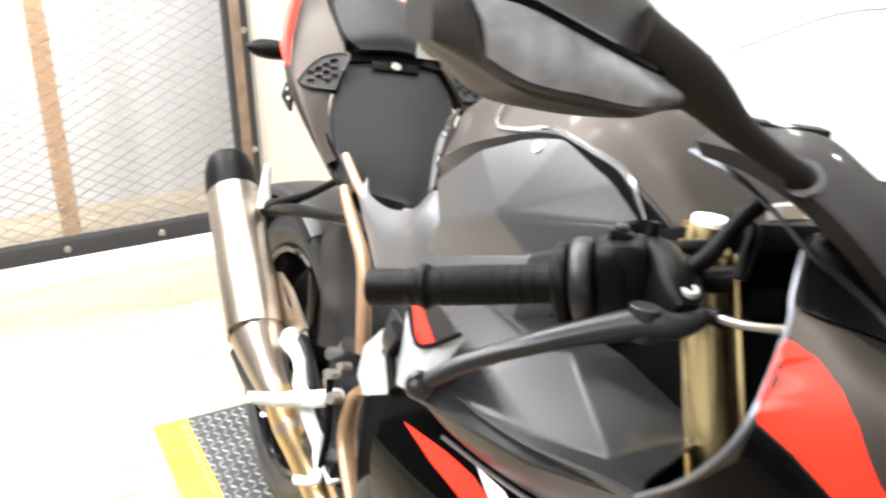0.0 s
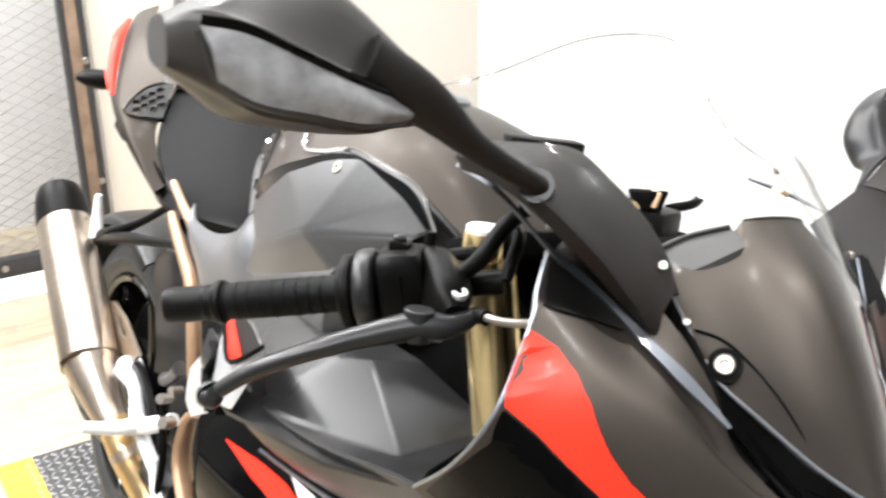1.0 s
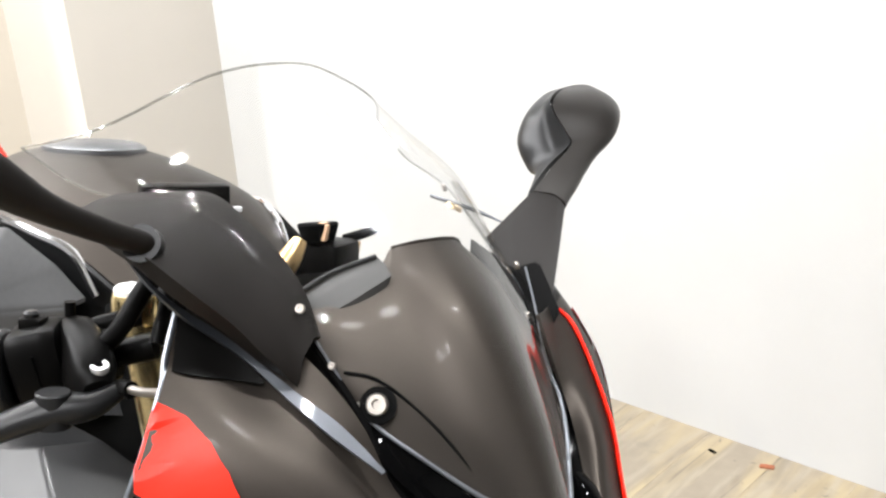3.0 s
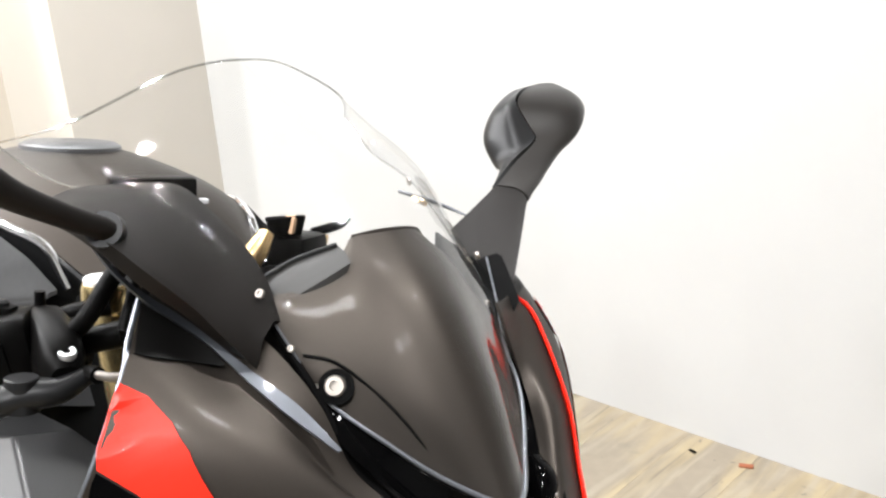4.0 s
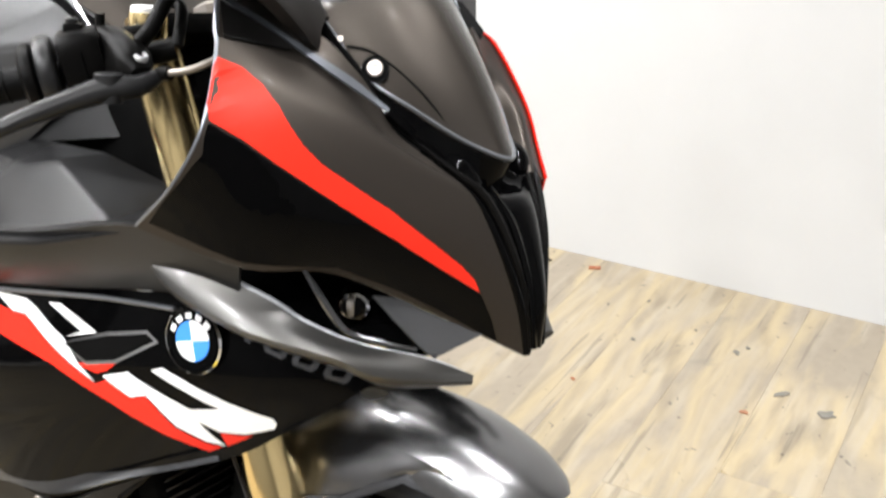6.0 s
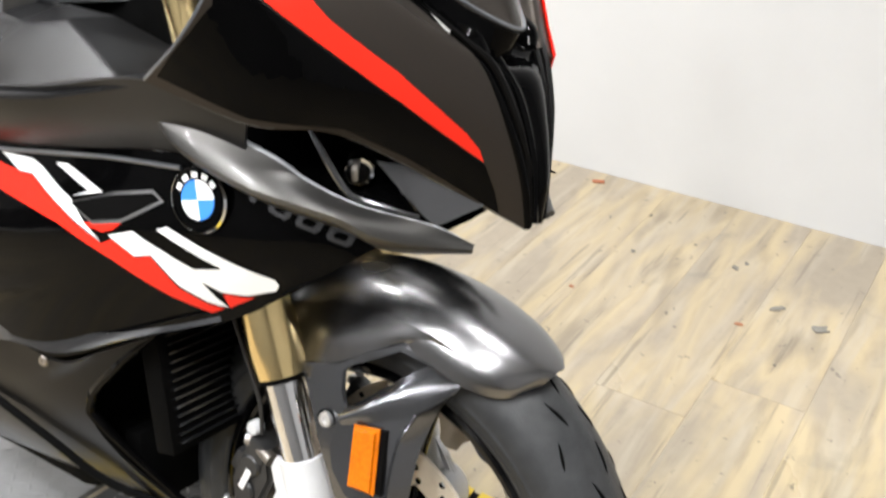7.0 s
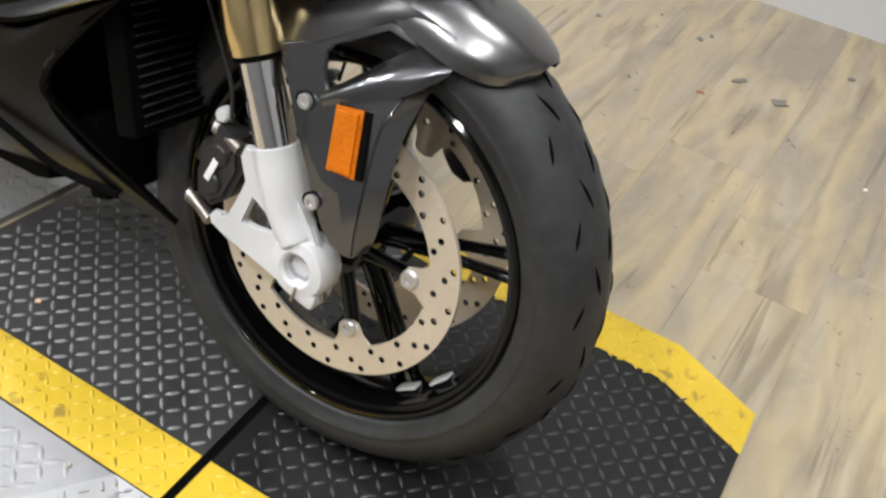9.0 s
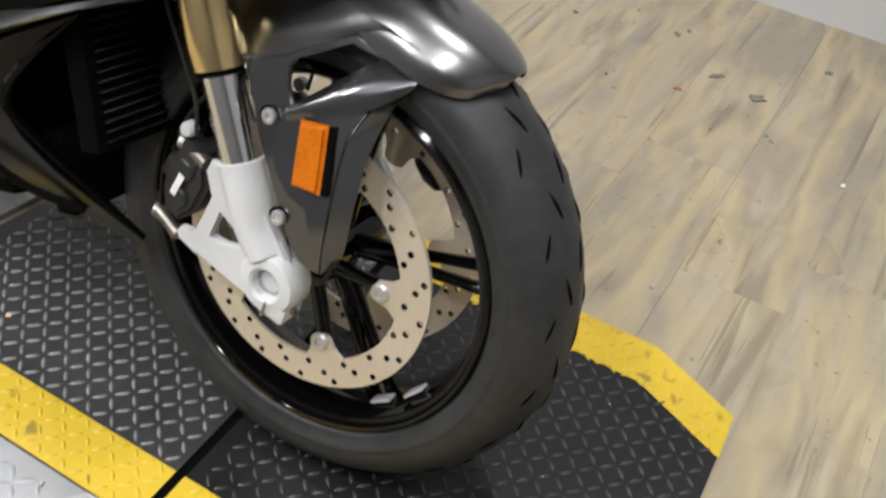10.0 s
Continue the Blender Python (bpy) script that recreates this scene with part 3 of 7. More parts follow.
metal_plate("middle_plate", [(-1.19, NEAR + 0.03), (-0.67, NEAR + 0.03), (-0.6, FAR), (-1.19, FAR)], "bright aluminium diamond plate between the mats",
            tread_spots(lambda x, y: x < -0.68 + (y - NEAR) * 0.11, -1.18, -0.59, NEAR + 0.04, FAR - 0.01, 0.021))


def litter():
    """A chip of brown card and a few specks on the floor."""
    t = part("wood_chip", box((0.032, 0.014, 0.004), (-0.44, 1.60, 0.002), (0, 0, 22), 0.0008), material("brown_chip", (0.28, 0.09, 0.04), 0.7), None, "brown wood chip lying on the floor by the wall")
    tagged(t, category="litter")
    s = part("dirt_speck", box((0.02, 0.008, 0.003), (-0.57, 1.585, 0.0015), (0, 0, -15), 0.0008), DULL_BLACK, None, "dark speck of dirt on the floor by the wall")
    tagged(s, category="litter")
    s = part("grit", box((0.008, 0.006, 0.002), (-0.465, -0.073, MAT_TOP + 0.0022), (0, 0, 30), 0.0005), TIMBER, None, "tan crumb lying on the black mat")
    tagged(s, category="litter")


litter()


def crumb(x, y, r, mat, label, seed):
    """A small irregular flake on the floor."""
    rnd = random.Random(seed)
    rim = [(r * rnd.uniform(0.45, 1.1) * math.cos(a), r * 0.7 * rnd.uniform(0.4, 1.1) * math.sin(a)) for a in (k * math.pi / 5 for k in range(10))]
    turn = rnd.uniform(0, 3)
    ob = part("crumb", plate(rim, (), 0.0015 + r * 0.08, lambda u, v, d: (u * math.cos(turn) - v * math.sin(turn), u * math.sin(turn) + v * math.cos(turn), d + 0.0002)), mat, None, label, smooth=False)
    ob.location = (x, y, 0)
    return tagged(ob, category="litter", group="floor litter")


GREY_DUST = material("grey_dirt", (0.16, 0.15, 0.13), 0.9, vary=0.3, grain=300)
RED_DUST = material("reddish_dirt", (0.3, 0.13, 0.07), 0.9, vary=0.3, grain=300)
PALE_DUST = material("pale_paper_scrap", (0.7, 0.69, 0.66), 0.8, vary=0.1)
for n, (cx, cy, cr) in enumerate(((0.141, 1.25, 0.014), (0.152, 1.262, 0.01), (0.242, 1.223, 0.02), (0.25, 1.236, 0.009), (0.344, 1.433, 0.012), (0.014, 1.37, 0.011), (0.03, 1.401, 0.008), (-0.213, 1.309, 0.009), (-0.248, 1.5, 0.007), (-0.33, 1.436, 0.006), (-0.048, 1.106, 0.005), (0.2, 1.05, 0.004), (0.3, 1.1, 0.004), (-0.1, 1.42, 0.005))):
    crumb(cx, cy, cr, GREY_DUST, "small grey crumb of dirt on the floor", n)
for n, (cx, cy, cr) in enumerate(((-0.265, 1.09, 0.009), (0.096, 1.15, 0.011))):
    crumb(cx, cy, cr, RED_DUST, "small reddish crumb of dirt on the floor", 40 + n)
crumb(0.469, 1.032, 0.007, PALE_DUST, "tiny pale paper scrap on the floor", 60)

# ---- the motorcycle, leaning on its side stand; x ahead, y left, z up in its own frame ----
bike = thing("motorcycle", "dark grey and red sports motorcycle leaning on its side stand", "motorcycle", pose(0, 0, 0.0073, -11.744, -1.6, 0))
RAKE = Vector((-0.394, 0, 1)).normalized()
ACROSS = pose(0, 0, 0, 90, 0, 0)  # lathe axis along -y


def wheel_frame(x, z):
    return Matrix.Translation((x, 0, z)) @ ACROSS


def tyre(m, rim, outer, half, parent):
    s = half
    h = outer - rim
    prof = [(rim + 0.004, -s * 0.76), (rim + 0.008, -s * 0.89), (rim + h * 0.18, -s * 0.93), (rim + h * 0.27, -s * 0.985), (rim + h * 0.33, -s * 1.01), (rim + h * 0.37, -s * 0.995), (rim + h * 0.52, -s * 0.97), (rim + h * 0.7, -s * 0.85), (rim + h * 0.87, -s * 0.6), (rim + h * 0.965, -s * 0.32), (outer, 0)]
    prof = [(r.x, r.y) for r in curve_through([(a, b, 0) for a, b in prof], 3)]
    full = prof + [(r, -a) for r, a in prof[-2::-1]]
    return part("tyre", lathe(full + [(rim - 0.004, s * 0.7), (rim - 0.004, -s * 0.7)], m, 96, closed=True), RUBBER, parent, "black road tyre with angled grooves")


CROWN = [(0.0, 0.3), (0.0195, 0.2972), (0.0366, 0.2895), (0.0519, 0.2757), (0.0592, 0.2611), (0.0607, 0.249)]


def groove(angle, y0, y1, swing, parent):
    """One tread groove, a thin dark sliver lying in the tyre's crown."""
    pts = []
    for k in range(9):
        u = k / 8
        a, y = radians(angle + swing * u), y0 + (y1 - y0) * u
        r = float(np.interp(abs(y), [c[0] for c in CROWN], [c[1] for c in CROWN])) + 0.0002
        pts.append((r * math.cos(a), y, 0.3 + r * math.sin(a)))
    return part("groove", tube(pts, [0.0004, 0.0012, 0.0017, 0.002, 0.002, 0.0018, 0.0014, 0.001, 0.0004], 6, 2), DULL_BLACK, parent)


def brake_disc(y, parent, turn):
    inner = []
    for k in range(5):
        a = turn + 72 * k
        inner += [(0.124 * math.cos(radians(b)), 0.124 * math.sin(radians(b))) for b in range(int(a) - 60, int(a) - 9, 6)]
        inner += [(r * math.cos(radians(a + d)), r * math.sin(radians(a + d))) for r, d in ((0.112, -8.5), (0.096, -7.5), (0.0915, -3), (0.0915, 3), (0.096, 7.5), (0.112, 8.5))]
    holes = []
    for k in range(54):
        r = (0.1305, 0.142, 0.1525)[k % 3]
        a = radians(6.6667 * k + (2 if k % 2 else 0))
        holes.append(circle(0.0041, 8, r * math.cos(a), r * math.sin(a)))
    bm = plate(circle(0.16, 96), [inner, *holes], 0.0045, lambda u, v, d: (u, y - 0.00225 + d, 0.3 + v))
    ob = part("brake_disc", bm, DISC, parent, "drilled steel brake disc", smooth=False)
    ob.data.materials.append(DULL_BLACK)
    for f in ob.data.polygons:
        if abs(f.normal.y) < 0.5 and 0.125 < math.hypot(f.center.x, f.center.z - 0.3) < 0.157:
            f.material_index = 1
    for k in range(5):
        a = radians(turn + 72 * k)
        s = 1 if y > 0 else -1
        bolt((0.1 * math.cos(a), y + s * 0.002, 0.3 + 0.1 * math.sin(a)), (0, s, 0), 0.0115, ob, "disc_bolt", 0.005, BOLT_BRIGHT)
    return ob


def front_wheel():
    m = wheel_frame(0, 0.3)
    prof = [(0.224, -0.052), (0.2205, -0.0555), (0.2165, -0.0555), (0.2145, -0.0525), (0.2135, -0.049), (0.209, -0.0475), (0.2075, -0.045), (0.2065, -0.036), (0.202, -0.03), (0.199, -0.02), (0.197, 0.0)]
    prof = prof + [(r, -a) for r, a in prof[-2::-1]]
    back = [(0.224, 0.046), (0.222, 0.03), (0.222, -0.03), (0.224, -0.046)]
    rim = part("front_wheel", lathe(prof + back, m, 96, closed=True), RIM, bike, "gloss black front wheel with a road tyre")
    tyre(m, 0.219, 0.3, 0.061, rim)
    part("hub", lathe([(0.02, -0.062), (0.034, -0.058), (0.036, -0.03), (0.03, 0), (0.036, 0.03), (0.034, 0.058), (0.02, 0.062)], m, 32), RIM, rim)
    for k in range(5):
        a = radians(10.5 + 72 * k)
        for d in (-0.075, 0.075):
            p0 = (0.03 * math.cos(a), 0, 0.3 + 0.03 * math.sin(a))
            p1 = (0.12 * math.cos(a + d), 0, 0.3 + 0.12 * math.sin(a + d))
            p2 = (0.2 * math.cos(a + d), 0, 0.3 + 0.2 * math.sin(a + d))
            part("spoke", tube([p0, p1, p2], [0.017, 0.0085, 0.0095], 10, 4, 0.8), RIM, rim)
        c = radians(2.3 + 72 * k)
        part("carrier_arm", tube([(0.032 * math.cos(c), -0.048, 0.3 + 0.032 * math.sin(c)), (0.1 * math.cos(c), -0.052, 0.3 + 0.1 * math.sin(c))], 0.009, 10, 3), RIM, rim)
    for y in (-0.06, 0.06):
        brake_disc(y, rim, 2.3)
    for a in (-42, -57):
        part("balance_weight", box((0.028, 0.016, 0.004), (0.196 * math.cos(radians(a)), -0.022, 0.3 + 0.196 * math.sin(radians(a))), (0, -a + 90, 0), 0.0012), CASTING, rim, "small silver balance weight")
    for k in range(20):
        b = 18 * k + 4
        groove(b, -0.043, -0.036, 5.5, rim)
        groove(b + 7, -0.016, -0.024, 6.5, rim)
        groove(b + 13, 0.002, 0.01, 6.5, rim)
        groove(b + 3, 0.026, 0.02, 6, rim)
        groove(b + 10, 0.043, 0.036, 5.5, rim)
    return rim


front_wheel()


def fork_leg(s):
    """s: -1 right, 1 left."""
    y = s * 0.105
    low = Vector((-0.057, y, 0.4))

    def on(z):
        return low + RAKE * ((z - low.z) / RAKE.z)

    leg = part("fork_leg", tube([on(0.385), on(0.52)], 0.0225, 28), CHROME, bike, "polished chrome fork tube")
    part("dust_seal", tube([on(0.499), on(0.507)], 0.0262, 28), DULL_BLACK, leg)
    part("outer_tube", tube([on(0.505), on(0.53), on(0.56), on(0.60), on(0.66), on(0.985)], [0.029, 0.0305, 0.0295, 0.027, 0.0265, 0.0265], 28, 4), GOLD, leg, "gold anodised outer fork tube")
    part("cap", tube([on(0.985), on(1.0)], 0.021, 20), HEATED, leg)
    foot = part("fork_foot", tube([on(0.465 - 0.05), on(0.40), on(0.375), on(0.345), (-0.016, s * 0.108, 0.318)], [0.0265, 0.0265, 0.0265, 0.025, 0.022], 24, 4), CASTING, leg, "silver cast fork foot")
    hole_at = Matrix.Translation((-0.006, s * 0.105, 0.293))
    outward = pose(0, 0, 0, 90 if s < 0 else -90, 0, 0)
    part("axle_clamp", lathe([(0.0175, -0.02), (0.034, -0.018), (0.0365, -0.013), (0.0365, 0.014), (0.033, 0.019), (0.021, 0.021), (0.0175, 0.018)], hole_at @ outward, 36, closed=True), CASTING, leg, "silver cast axle clamp")
    part("axle", lathe([(0.0001, 0.004), (0.0105, 0.004), (0.0125, 0.009), (0.0172, 0.009), (0.0172, -0.016), (0.0001, -0.016)], hole_at @ outward, 24), FRAME_SILVER, leg, "hollow steel axle end")
    part("axle_socket", lathe([(0.0001, 0.003), (0.0112, 0.003), (0.0112, 0.0046), (0.0001, 0.0046)], hole_at @ outward, 6), STEEL, leg, "hexagonal axle socket")
    part("clamp_lug", box((0.036, 0.036, 0.022), (0.004, s * 0.106, 0.264), (0, 14, 0), 0.006), CASTING, leg)
    part("clamp_slot", box((0.0025, 0.03, 0.02), (-0.004, s * 0.1125, 0.264), (0, 14, 0), 0.0004), STEEL, leg, "narrow clamp slot")
    for q in (0.266, 0.283):
        bolt((0.0225, s * 0.109, q), (1, 0, 0.2), 0.0055, leg, "pinch_bolt", 0.004)
    web = [(-0.103, 0.387), (-0.097, 0.402), (-0.086, 0.403), (-0.07, 0.395), (-0.05, 0.398), (-0.024, 0.375), (0.0, 0.345), (0.018, 0.317), (0.021, 0.29), (0.012, 0.264), (-0.006, 0.257), (-0.027, 0.262), (-0.036, 0.265), (-0.071, 0.27), (-0.109, 0.282), (-0.135, 0.29), (-0.139, 0.298), (-0.133, 0.307), (-0.122, 0.309), (-0.112, 0.304), (-0.1, 0.335), (-0.0885, 0.362)]
    gap = [(-0.081, 0.353), (-0.0965, 0.309), (-0.074, 0.307), (-0.042, 0.313), (-0.056, 0.33)]
    wb = bevelled(plate(web, [gap], 0.011, lambda u, v, d: (u, s * (0.103 + d), v)), 0.0028)
    part("caliper_bracket", wb, CASTING, leg, "silver cast caliper bracket")
    return leg


for s in (-1, 1):
    fork_leg(s)


def brake_caliper(s):
    shape = [(-0.164, 0.368), (-0.152, 0.388), (-0.138, 0.397), (-0.113, 0.393), (-0.108, 0.361), (-0.126, 0.32), (-0.15, 0.302), (-0.168, 0.31), (-0.172, 0.338)]
    cb = plate(shape, (), 0.038, lambda u, v, d: (u, s * (0.066 + d), v))
    bmesh.ops.bevel(cb, geom=[e for e in cb.edges if len(e.link_faces) == 2 and e.calc_face_angle() > 0.3], offset=0.006, segments=3, affect="EDGES")
    cal = part("brake_caliper", cb, CALIPER, bike, "dark radial brake caliper")
    for pz, px_ in ((0.372, -0.139), (0.335, -0.147)):
        part("piston_boss", lathe([(0.0001, 0.006), (0.012, 0.006), (0.0145, 0.003), (0.0145, -0.01), (0.0001, -0.01)], Matrix.Translation((px_, s * 0.103, pz)) @ pose(0, 0, 0, 90 if s < 0 else -90, 0, 0), 20), CALIPER, cal)
    part("inner_half", box((0.04, 0.03, 0.1), (-0.14, s * 0.038, 0.352), (0, 24, 0), 0.008), CALIPER, cal)
    part("bridge", box((0.022, 0.07, 0.03), (-0.166, s * 0.06, 0.36), (0, 24, 0), 0.005), CALIPER, cal)
    part("mark", box((0.008, 0.001, 0.03), (-0.143, s * 0.1102, 0.354), (0, 24, 0), 0.0002), WHITE, cal, "small pale printed bar")
    for p, q in (((-0.178, 0.302), (-0.143, 0.288)), ((-0.146, 0.4), (-0.108, 0.39))):
        pin = part("mount_bolt", tube([(p[0], s * 0.098, p[1]), (p[0] * 0.6 + q[0] * 0.4, s * 0.1, p[1] * 0.6 + q[1] * 0.4), (q[0], s * 0.104, q[1])], [0.0085, 0.007, 0.0085], 14, 3), STEEL, cal, "steel caliper mounting bolt")
        bolt((p[0] - 0.002, s * 0.098, p[1] + 0.001), (-1, s * 0.6, 0.3), 0.0075, pin, "bolt_head", 0.005, BOLT_BRIGHT)
    part("neck", box((0.03, 0.026, 0.03), (-0.132, s * 0.094, 0.392), (0, 24, 0), 0.006), CALIPER, cal)
    part("banjo", lathe([(0.0001, 0.007), (0.007, 0.007), (0.0085, 0.004), (0.0085, -0.006), (0.0001, -0.006)], pose(-0.138, s * 0.1, 0.42, 90 if s < 0 else -90, 0, 0), 14), CASTING, cal, "silver hose fitting")
    part("brake_hose", tube([(-0.128, s * 0.1, 0.415), (-0.126, s * 0.108, 0.46), (-0.14, s * 0.112, 0.5), (-0.17, s * 0.11, 0.56), (-0.2, s * 0.1, 0.63)], 0.0024, 8), CALIPER, cal, "thin braided brake hose")
    return cal


for s in (-1, 1):
    brake_caliper(s)


def front_fender():
    rows = []
    for a, w, lift in ((56, 0.3, -0.002), (59, 0.72, 0.0), (67, 0.97, 0.002), (80, 1.0, 0.004), (96, 1.0, 0.006), (112, 1.0, 0.006), (128, 0.98, 0.002)):
        c, s = math.cos(radians(a)), math.sin(radians(a))
        row = []
        for y, r in ((-0.076, 0.268), (-0.069, 0.29), (-0.042, 0.315), (0, 0.323), (0.042, 0.315), (0.069, 0.29), (0.076, 0.268)):
            rr = 0.323 - (0.323 - r) * w + lift
            row.append((rr * c, y * w, 0.3 + rr * s))
        rows.append(row)
    fender = part("front_fender", surface(rows, 5, 0.004), FENDER_PAINT, bike, "glossy dark graphite front fender")
    frame_ = [(-0.076, 0.522), (-0.03, 0.538), (0.003, 0.558), (0.036, 0.573), (0.071, 0.561), (0.068, 0.556), (0.037, 0.567), (0.007, 0.552), (-0.012, 0.54), (-0.018, 0.532), (-0.013, 0.514), (-0.002, 0.496), (-0.006, 0.476), (-0.009, 0.46), (0.0, 0.436), (0.02, 0.416), (0.042, 0.409), (0.054, 0.383), (0.064, 0.346), (0.054, 0.341), (0.036, 0.347), (0.022, 0.363), (0.005, 0.395), (-0.011, 0.424), (-0.029, 0.45), (-0.053, 0.489)]
    panel = [(-0.006, 0.498), (0.01, 0.5), (0.04, 0.508), (0.075, 0.517), (0.064, 0.489), (0.064, 0.465), (0.066, 0.419), (0.066, 0.376), (0.068, 0.348), (0.061, 0.346), (0.051, 0.383), (0.039, 0.409), (0.017, 0.416), (-0.003, 0.436), (-0.012, 0.46), (-0.009, 0.476)]
    high = [(-0.004, 0.497), (0.017, 0.514), (0.043, 0.538), (0.071, 0.558), (0.104, 0.554)]
    mid = [(-0.002, 0.494), (0.02, 0.509), (0.048, 0.527), (0.076, 0.538), (0.106, 0.55)]
    down = [(0.0, 0.488), (0.022, 0.497), (0.052, 0.507), (0.078, 0.52), (0.1, 0.54)]
    edge_line = [(0.09, 0.534), (0.078, 0.519), (0.066, 0.49), (0.065, 0.465), (0.067, 0.419), (0.067, 0.376), (0.068, 0.35)]
    back_line = [(0.098, 0.536), (0.087, 0.518), (0.082, 0.49), (0.08, 0.465), (0.081, 0.415), (0.08, 0.37), (0.074, 0.35)]
    for s in (-1, 1):
        def skin(u, v, d, s=s):
            k = min(1, max(0, (v - 0.36) / 0.22))
            bulge = 0.006 * math.sin(math.pi * min(1, max(0, (u + 0.08) / 0.2)))
            front = 0.45 * max(0, u - 0.01) * k * k * min(1, max(0, (u - 0.01) / 0.05))
            return (u, s * (0.121 - 0.05 * k * k + bulge - front + d), v)

        def on_shell(angle, y, r):
            return (r * math.cos(radians(angle)), s * y, 0.3 + r * math.sin(radians(angle)))

        flank = [[on_shell(a, y, r) for a, y, r in ((121, 0.071, 0.298), (104, 0.072, 0.297), (92, 0.071, 0.298), (80, 0.07, 0.297), (70, 0.068, 0.295))],
                 [(-0.095, s * 0.084, 0.545), (-0.04, s * 0.089, 0.56), (0.0, s * 0.083, 0.575), (0.045, s * 0.074, 0.582), (0.09, s * 0.062, 0.571)],
                 [skin(u, v, 0.001) for u, v in ((-0.077, 0.523), (-0.03, 0.538), (0.003, 0.558), (0.04, 0.571), (0.078, 0.559))]]
        part("fender_flank", surface(flank, 5, 0.003, flip=s < 0), FENDER_PAINT, fender, "rounded lower flank of the fender")
        side = part("fender_side", bevelled(plate(frame_, (), 0.006, skin), 0.0016), SILVER_PAINT, fender, "graphite fender side frame with an open window")
        part("side_panel", bevelled(plate(panel, (), 0.008, lambda u, v, d: skin(u, v, d + 0.005)), 0.0018), SILVER_PAINT, side, "raised graphite panel behind the reflector")
        part("brow", surface([[skin(u, v, 0.004) for u, v in high], [skin(u, v, 0.0155) for u, v in mid], [skin(u, v, 0.0125) for u, v in down]], 4, 0.003, flip=s > 0), SILVER_PAINT, side, "lighter graphite brow above the reflector")
        # a bright tube draws the glint on the brow
        part("brow_glint", tube([skin(u, v, 0.0152) for u, v in mid], [0.0006, 0.0012, 0.0018, 0.0018, 0.0008], 8, 4), EDGE_SILVER, side, "bright line for the glint along the brow")
        part("return_edge", surface([[skin(u, v, 0.0125) for u, v in edge_line], [skin(u, v, -0.006) for u, v in back_line]], 4, 0.003, flip=s > 0), SILVER_PAINT, side, "rear-turned edge of the panel")
        for u, v in ((-0.0245, 0.4815), (0.009, 0.387)):
            part("bolt_well", tube([skin(u - 0.003, v, 0.005), skin(u - 0.003, v, 0.0075)], 0.0095, 16), DULL_BLACK, side)
            bolt(skin(u, v, 0.0065), (0, s, 0), 0.0085, side, "fender_bolt", 0.005, BOLT_BRIGHT)
        if s < 0:
            shape = [(0.0185, 0.496), (0.0465, 0.498), (0.056, 0.433), (0.0248, 0.4335)]
            part("reflector_base", bevelled(plate([(u + 0.0065, v - 0.001) for u, v in shape], (), 0.005, lambda u, v, d: skin(u, v, d + 0.0125)), 0.0012), PLASTIC, side)
            part("reflector", bevelled(plate(shape, (), 0.009, lambda u, v, d: skin(u, v, d + 0.015)), 0.0035), ORANGE, side, "orange side reflector")
    return fender


front_fender()


def radiator():
    core = part("radiator", box((0.03, 0.32, 0.25), (-0.245, 0, 0.5), (0, -12, 0), 0.004), DULL_BLACK, bike, "dark radiator with fine fins")
    for k in range(22):
        z = 0.395 + 0.0105 * k
        part("fin", box((0.004, 0.3, 0.0022), (-0.232 + (z - 0.5) * -0.21 + 0.006, 0, z), (0, -12, 0), 0), SILVER_PAINT, core, smooth=False)
    part("tag", box((0.004, 0.012, 0.014), (-0.225, -0.09, 0.555), (0, 0, 20), 0.001), WHITE, core, "small white tag")
    part("oil_cooler", box((0.03, 0.26, 0.1), (-0.3, 0, 0.31), (0, -12, 0), 0.004), DULL_BLACK, core)
    return core


radiator()


def engine_core():
    e = part("engine", box((0.5, 0.27, 0.44), (-0.62, 0, 0.46), (0, 0, 0), 0.03), DULL_BLACK, bike, "dark engine block deep inside the fairing")
    part("clutch_cover", lathe([(0.09, 0), (0.085, 0.02), (0.06, 0.03), (0.0001, 0.032)], Matrix.Translation((-0.72, -0.135, 0.42)) @ ACROSS, 32), SATIN, e)
    part("airbox", box((0.3, 0.2, 0.18), (-0.4, 0, 0.83), (0, 0, 0), 0.02), DULL_BLACK, e)
    part("headstock", box((0.08, 0.12, 0.22), (-0.28, 0, 0.86), (0, -21, 0), 0.015), DULL_BLACK, e)
    return e


engine_core()

MIDDLE = -0.015  # the upper body's middle plane


def far_side(p, wide=1.0):
    return (p[0], MIDDLE + (MIDDLE - p[1]) * wide, p[2] + 0.004 * min(1, max(0, (MIDDLE - p[1]) / 0.1)))


def both_sides(rows, wide=(1.2, 1.1, 0.98, 1.06, 1.02, 1)):
    """Rows from the near edge to the middle, carried over to the far edge."""
    return [r + [far_side(p, k) for p in r[-2::-1]] for r, k in zip(rows, wide)]


